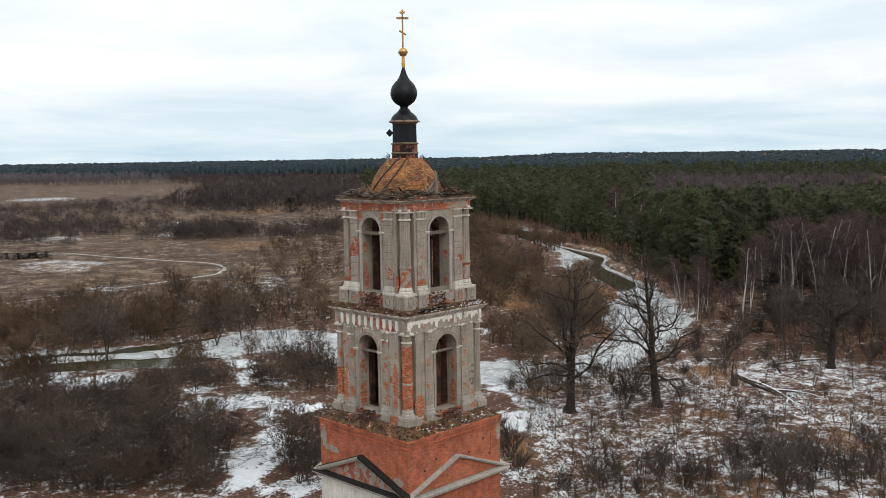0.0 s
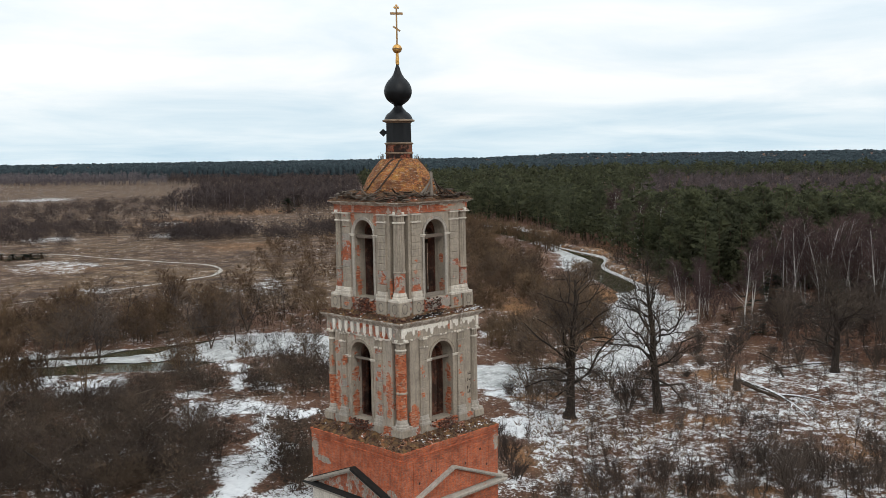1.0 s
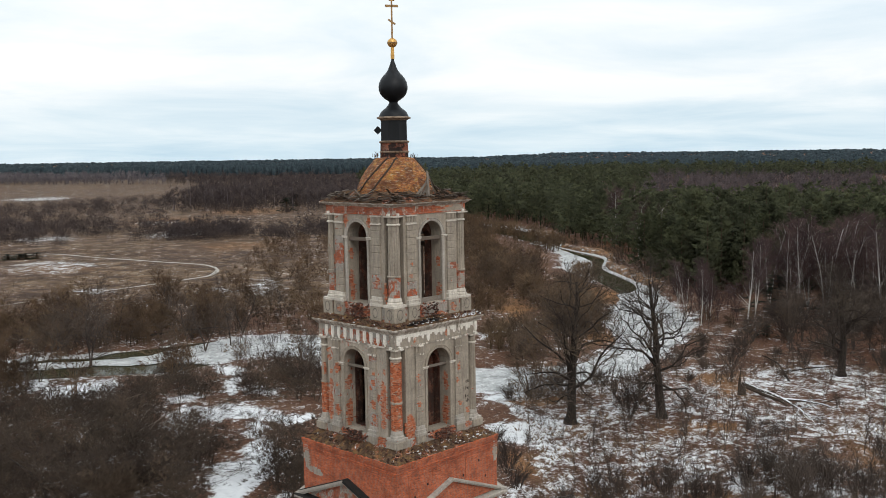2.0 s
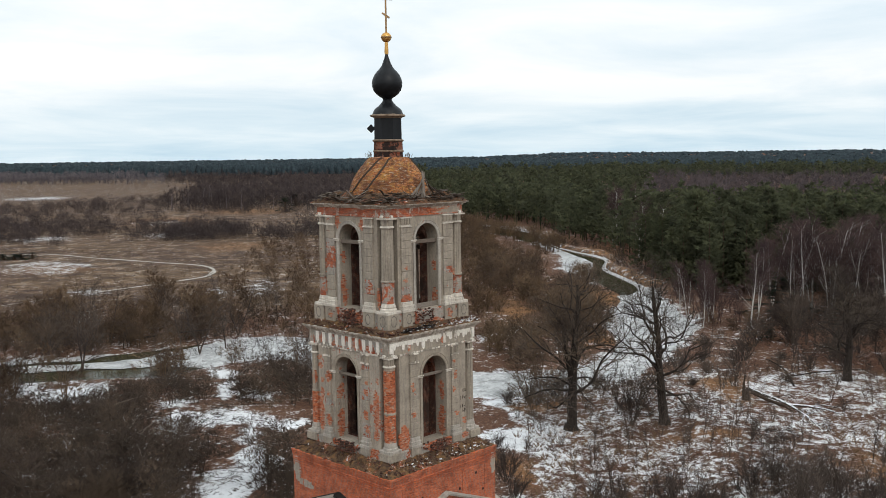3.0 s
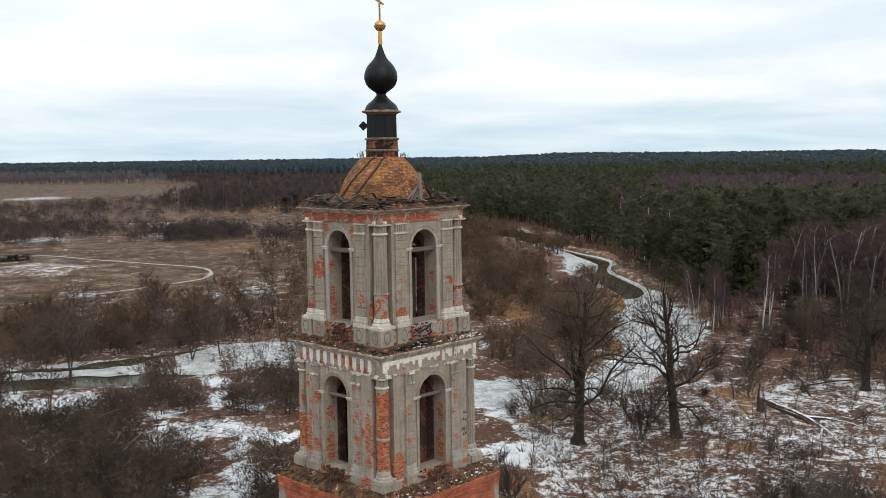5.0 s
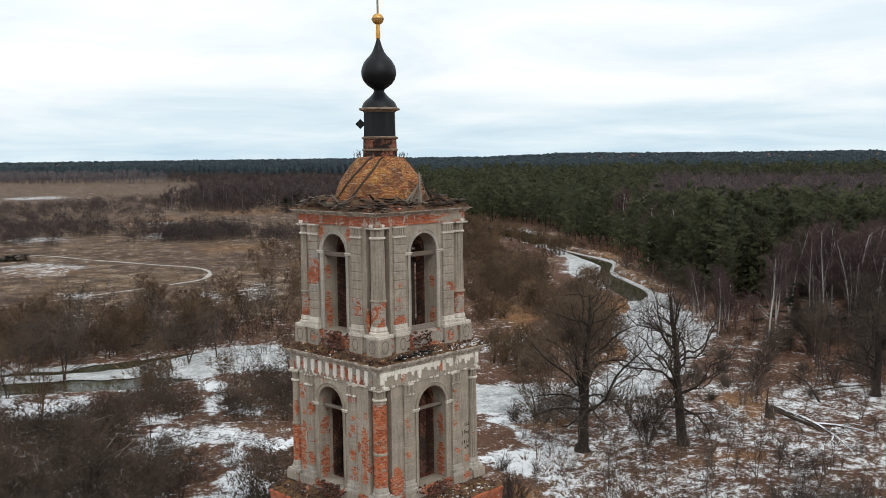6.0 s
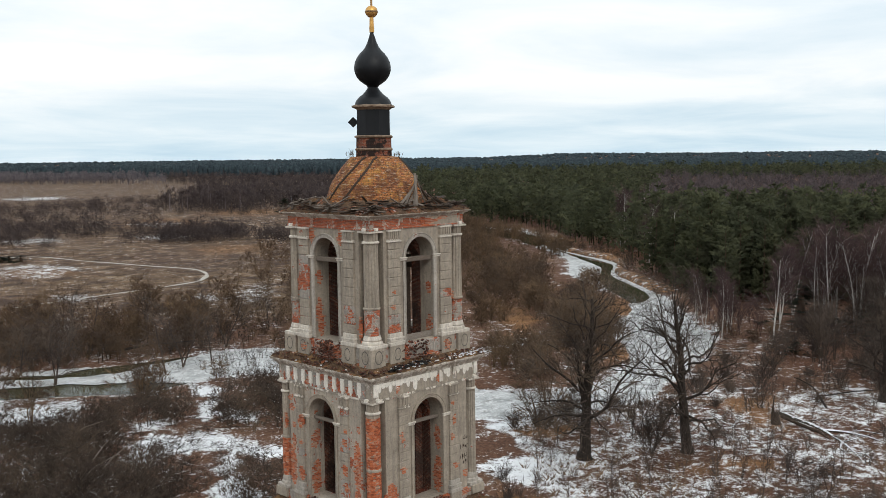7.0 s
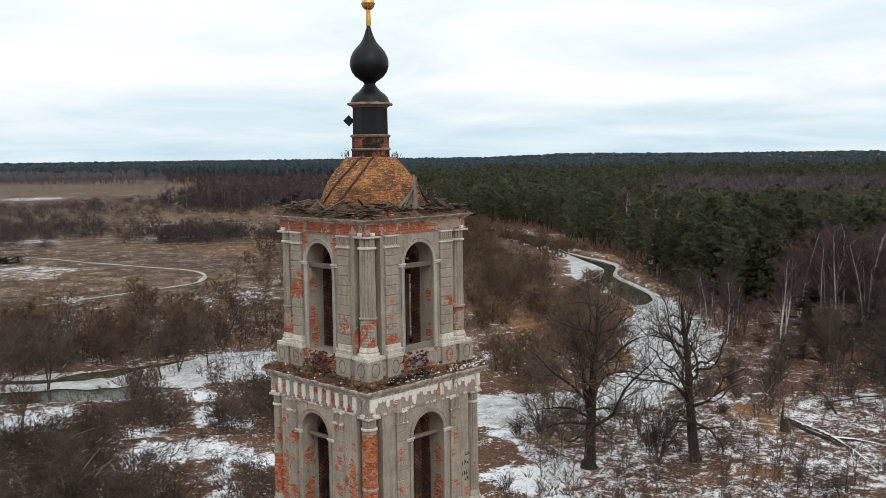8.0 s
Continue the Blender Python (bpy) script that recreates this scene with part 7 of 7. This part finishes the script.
# weeds and seedlings on the tower
for i, (x, y, z, h) in enumerate(((-0.95, 0.75, 33.2, 0.38), (0.95, -0.85, 33.2, 0.32), (0.75, -1.0, 33.2, 0.3), (-0.75, 0.95, 33.2, 0.3), (-4.2, 1.5, 22.1, 0.35), (-4.2, 2.6, 22.1, 0.3), (-4.1, -1.2, 22.1, 0.3), (-4.7, 2.2, 13.5, 0.4), (-4.7, 0.2, 13.5, 0.35), (-4.6, -1.8, 13.55, 0.35))):
    wood, twigs = bush_geo(400 + i, h, 7, [(2, 3, 0.1, 0.1, 5, 0.2, 30, 10, 0.5, 0.7), (1, 3, 0, 0, 3, 0.2, 30, 10, 0.6, 0.9)], 0.012, 40)
    for g in (wood, twigs):
        g.v = [(CX + x + a * 0.6, CY + y + b * 0.6, z + c) for a, b, c in g.v]
    tagged(new("dry_weed", joined((wood, twigs)).mesh("dry_weed", M_ALDER)), "dry weed rooted on the ruined tower", "weed", kind="stuff")

# the broken stump and its fallen trunk
def snowy_log():
    """Dark bark with old snow lying along the top."""
    m, n = material("snow_topped_bark")
    up = n.add("ShaderNodeSeparateXYZ", {0: n.add("ShaderNodeNewGeometry").outputs["Normal"]}).outputs[2]
    grit = n.noise(n.world, 3.0, 5.0, 0.7)
    top = n.ramp(n.math("ADD", up, n.math("MULTIPLY", grit, 0.9)), [(0.98, 0.0), (1.14, 1.0)])
    c = n.mix(top, n.mix(grit, (0.016, 0.013, 0.010), (0.075, 0.060, 0.042)), (0.72, 0.73, 0.75))
    finish(n, c, 0.9, bump=grit, strength=0.5, distance=0.03)
    return m


M_SNOWLOG = snowy_log()
stump = tagged(new("tree_stump"), "tall splintered dark tree stump with rotten sides", "stump")
stump.matrix_basis = pose(72.4, 10.3, 0) @ Matrix.Scale(1.3, 4)
g = Geo().lathe([(0.75, -0.1), (0.48, 0.35), (0.36, 0.9), (0.30, 1.15)], 11, wobble=0.12)
part("trunk", g, M_STUMP, stump)
sp = Geo()
for k in range(13):
    a = 2 * math.pi * k / 13
    b = Vector((0.24 * math.cos(a), 0.24 * math.sin(a), 0.85))
    tall = 2.4 if k in (3, 4) else rnd.uniform(0.3, 1.0)
    sp.tube([b, b + Vector((0.02, 0.02, 0.4 * tall)), b + Vector((rnd.uniform(-.15, .15), rnd.uniform(-.15, .15), tall))], [0.16, 0.11, 0], 5)
part("splintered_top", sp, M_STUMP, stump, "jagged splinters")
log = tagged(new("fallen_tree"), "dark fallen tree with snow along its splintered trunk", "fallen tree")
part("trunk", Geo().tube(smooth_line([(72.6, 10.0, 1.9), (73.5, 7.9, 1.15), (73.2, 5.2, 0.75), (70.6, 1.6, 0.45), (68.4, -0.6, 0.3), (66.2, -2.4, 0.2)], 3), [0.24 - 0.013 * k for k in range(16)], 7), M_SNOWLOG, log)
part("split_trunk", Geo().tube([(72.3, 9.6, 1.6), (72.8, 7.4, 0.85), (72.5, 5.0, 0.5), (71.0, 3.2, 0.35)], [0.2, 0.22, 0.18, 0.06], 7), M_STUMP, log, "dark split half of the trunk")
for pts, r in (([(73.2, 5.0, 0.6), (74.5, 3.0, 0.5), (75.0, 0.5, 0.35), (74.2, -2.0, 0.2)], 0.2), ([(70.6, 1.6, 0.4), (68.6, 1.0, 0.3), (67.2, -0.6, 0.2)], 0.13), ([(74.5, 3.0, 0.5), (76.3, 1.6, 0.5), (77.2, -0.6, 0.3)], 0.12), ([(68.4, -0.6, 0.3), (67.8, -2.2, 0.5), (67.0, -3.2, 0.3)], 0.08), ([(70.6, 1.6, 0.4), (71.0, 0.2, 1.0), (70.4, -0.8, 1.3)], 0.08)):
    part("branch", Geo().tube(pts, [r * (1 - 0.7 * k / (len(pts) - 1)) for k in range(len(pts))], 6), M_SNOWLOG, log)
for i, (x, y, z, a, l) in enumerate(((74.0, 7.4, 1.0, -80, 3.0), (70.6, 1.6, 0.5, -20, 2.6), (72.0, 3.4, 0.6, -115, 2.8), (69.4, 0.4, 0.4, -150, 2.4), (75.0, 0.5, 0.4, -60, 2.6), (67.6, -1.4, 0.3, -100, 2.2))):
    wood, twigs = Geo(), Geo()
    grow(wood, twigs, Vector((x, y, z)), Vector((math.cos(radians(a)), math.sin(radians(a)), 0.12)), l, 0.07, 0, [(3, 4, 0.2, 0.0, 5, 0.2, 40, 12, 0.5, 0.6), (2, 3, 0.2, 0.02, 4, 0.2, 40, 12, 0.5, 0.6), (1, 3, 0, 0.0, 3, 0.2, 38, 14, 0.5, 0.8)], rnd)
    part("branch", joined((wood, twigs)), M_SNOWLOG if i % 2 else M_BARK, log)
LOGS = [([(72.1, 10.8, 0.3), (70.2, 12.2, 0.25), (69.0, 14.6, 0.3), (70.5, 18.4, 1.0)], 0.19), ([(66.5, 18.5, 0.3), (64.5, 21.0, 0.4), (62.0, 22.5, 0.3)], 0.14), ([(88, 12, 0.5), (93, 9, 0.8), (99, 4, 1.0)], 0.12), ([(84, 9, 0.4), (89, 13, 1.5), (90, 16, 2.2)], 0.16),
        ([(41, 112, 0.6), (44, 108, 1.6), (50, 103, 2.0)], 0.25), ([(-2, 42, 0.4), (4, 44, 1.4), (11, 47, 2.3)], 0.2), ([(-4, 38, 0.3), (1, 37, 0.9), (6, 38, 1.0)], 0.17), ([(-9, 40, 0.2), (-8, 45, 1.5), (-9, 51, 3.0)], 0.2),
        ([(9, 64, 1.6), (12, 65, 2.4), (16, 66.5, 2.3)], 0.11), ([(5, 51, 1.0), (8, 54.5, 1.9), (12, 59, 2.2)], 0.12), ([(6, 50.5, 0.9), (10, 54, 1.8), (13, 56, 2.0)], 0.09), ([(4, 50, 0.9), (7, 52, 1.9), (11, 55, 1.6)], 0.09), ([(6, 62, 0.5), (8, 60, 1.5), (12, 61, 2.6)], 0.13)]
for pts, r in LOGS:
    curve = smooth_line(pts, 4)
    bent = [Vector(q) + Vector((0, 0, 0.25 * r * math.sin(2.1 * j))) for j, q in enumerate(curve)]
    ob = tagged(new("fallen_branch", Geo().tube(bent, [r * (1 - 0.7 * j / (len(bent) - 1)) for j in range(len(bent))], 6).mesh("fallen_branch", M_WOOD if pts[0][2] > 0.8 else M_SNOWLOG if pts[0][2] < 0.35 and pts[0][0] > 20 else M_BARK)), "fallen bare branch leaning in the brush", "branch", "fallen branches")
LYING = [(3, 3, 0.22, 0.0, 6, 0.15, 38, 14, 0.5, 0.55), (2, 3, 0.25, 0.0, 4, 0.2, 40, 14, 0.55, 0.6), (1, 3, 0, 0.0, 3, 0.2, 38, 14, 0.5, 0.8)]
for i in range(46):
    cx, cy, rx, ry = ((19, 56.5, 7, 4), (27, 61, 6, 4), (9, 36, 6, 4), (4, 42, 8, 4))[i % 4]
    wood, twigs = Geo(), Geo()
    a = rnd.uniform(0, 2 * math.pi)
    grow(wood, twigs, Vector((0, 0, 0.12)), Vector((math.cos(a), math.sin(a), rnd.uniform(0.0, 0.15))), rnd.uniform(2.0, 4.2), rnd.uniform(0.035, 0.07), 0, LYING, rnd)
    g = joined((wood, twigs))
    g.v = [(p[0], p[1], 0.02 + abs(p[2]) * 0.6) for p in g.v]
    ob = tagged(new("fallen_branch", g.mesh("fallen_branch", M_BARK if i % 3 else M_WOOD)), "forked dead branch lying on patchy snow", "branch", "fallen branches")
    ob.location = (cx + rnd.gauss(0, 0.5) * rx, cy + rnd.gauss(0, 0.5) * ry, 0)

# saplings and shrubs in the open ground
SAPLING = [(4, 3, 0.05, 0.06, 11, 0.2, 36, 10, 0.34, 0.5), (1, 3, 0, 0.06, 6, 0.1, 36, 12, 0.55, 0.9)]
saplings = [tree_thing("sapling", *tree_geo(s, h, 0.09, SAPLING, n), M_GREYTREE, M_GREYTREE, "thin leafless sapling standing in snowy grass", "sapling", "saplings in the open ground") for s, h, n in ((501, 3.6, 1), (502, 4.6, 2), (503, 2.8, 3), (504, 5.2, 2))]
keep_off = ((45.9, 19.4, 3), (55.6, 12.4, 3), (72.8, 10.5, 4), (70.6, 1.6, 4), (33, 13, 3))
spots = list(scatter(ZONES["open_right"], 3.7, rnd, 7.0, keep_off))
rnd.shuffle(spots)
plant(saplings, spots[:270], rnd, 0.5, 1.2)
shrubs = [tree_thing("bare_shrub", *bush_geo(s, h, n, BUSH, 0.04, 45), M_GREYTREE, M_GREYTREE, "tangled grey leafless shrub in snowy grass", "bush", "shrubs in the open ground") for s, h, n in ((511, 4.2, 12), (512, 3.2, 12), (513, 2.2, 12))]
SHRUBS = [(44.5, -7.0), (46, -8.5), (48, -10), (47, -6), (50, -9), (45, -13), (41, -11), (38, -9), (34, -10), (31, -6), (28, -3), (49, -15), (53, -16), (42.4, -7.9), (44, -10), (40, -6.5), (46, -12), (43.6, -16.9), (39, -15), (47, -18), (36, -14), (51, -20), (29.6, 3.8), (31.5, 2.5), (27, 1), (24, 3), (33, -2), (36, -6), (58, -13), (63, -16), (70, -18), (76, -12), (84, -8), (88, -15), (80, -20), (62, 33), (66, 30), (70, 27), (58, 31),
          ] + [(84, 22), (88, 20), (80, 25), (92, 15), (96, 12), (99, 8), (95, 22), (90, 27), (100, 18), (104, 12), (97, 30), (53, 30), (51, 33), (86, 11), (78, 15), (61, 19), (58, 16), (54, 16), (75, 20), (101, 2), (95, -3), (90, -4), (99, -8), (36, 22), (28, 14), (25, 10), (23, 16)]
for q, b in zip(SHRUBS[:3], shrubs):
    b.location = (*q, -0.1)
plant(shrubs, SHRUBS[3:], rnd, 0.6, 1.3)

thin_shrubs = [tree_thing("thin_shrub", *thicket_geo(s, h, w, n, 30, 6, 0.026, 0.014, 0.3), m, m, label, "bush", "thin shrubs in the open ground") for s, h, w, n, m, label in ((514, 3.6, 1.5, 9, M_BRUSH, "upright brown leafless shrub in snowy grass"), (515, 3.0, 1.4, 8, M_GREYTREE, "upright grey leafless shrub in snowy grass"), (516, 2.2, 1.3, 8, M_ALDER, "low rusty-brown leafless shrub in snowy grass"))]
thin_spots = list(scatter(ZONES["front"], 2.5, rnd, 7.0, keep_off))
for q, b in zip(thin_spots, thin_shrubs):
    b.location = (*q, -0.1)
plant(thin_shrubs, thin_spots[3:], rnd, 0.6, 1.2)

# small conifers and posts on the meadow
spruces = tree_thing("young_spruce", *spruce_geo(521, 6.0, 40, 12), M_PINEBARK, M_SPRUCE, "dark young spruce on the dry meadow", "tree", "young spruces")
spruces.matrix_basis = pose(76, 287, -0.1) @ Matrix.Diagonal((2.0, 2.0, 0.6, 1))
for x, y in ((78.2, 282.7), (80.6, 279.4), (82.9, 276.3), (85.5, 276.5), (89.3, 277)):
    copy_thing(spruces, pose(x, y, -0.1, 0, 0, rnd.uniform(0, 360)) @ Matrix.Diagonal((2.0, 2.0, 0.6, 1)))
for x, y, s in ((139, 37, 2.2), (300, 420, 2.4), (345, 470, 2.2), (113, 26, 0.9), (150, 24, 2.3), (136, 22, 1.7)):
    copy_thing(spruces, pose(x, y, -0.1, 0, 0, rnd.uniform(0, 360)) @ Matrix.Diagonal((1.5 * s, 1.5 * s, s * (0.75 if s < 1 else 1.0), 1)))

# dead weeds on the meadow
weed = []
for s in range(4):
    r, g = random.Random(620 + s), Geo()
    for k in range(6):
        a, e = r.uniform(0, 2 * math.pi), r.uniform(0.3, 1.2)
        blade(g, Vector((0.4 * math.cos(a), 0.4 * math.sin(a), 0)), Vector((math.cos(a), math.sin(a), e)).normalized(), r.uniform(0.4, 0.9), 0.075)
    weed.append(g)
places = list(scatter([(29, 165), (75, 165), (150, 225), (175, 300), (95, 335), (60, 300)], 2.6, rnd, 8.0, gap=-0.15))
rnd.shuffle(places)
stuff("dead_weeds", weed, places[:2600], rnd, M_BRUSH, "dark dead weeds over the dry meadow", "weeds", 0.4, 1.0, 0.0)
stuff("pale_weeds", weed, places[2600:], rnd, M_DRYGRASS, "pale dead grass tussocks over the meadow", "weeds", 0.5, 1.3, 0.0)

# dry grass in clumps
tuft = []
for s in range(4):
    r, g = random.Random(600 + s), Geo()
    for k in range(9):
        a, e = r.uniform(0, 2 * math.pi), r.uniform(0.6, 1.6)
        blade(g, Vector((0.15 * math.cos(a), 0.15 * math.sin(a), 0)), Vector((math.cos(a), math.sin(a), e)).normalized(), r.uniform(0.35, 0.8), 0.035)
    tuft.append(g)
places = list(scatter(ZONES["open_right"], 1.0, rnd, 7.0, gap=-0.35)) + list(scatter([(90, 75), (100, 90), (160, 110), (140, 70)], 1.3, rnd, 7.0))
stuff("dry_grass", tuft, places, rnd, M_DRYGRASS, "tufts of dry brown grass sticking through snow", "grass", 0.6, 1.5, 0.0)
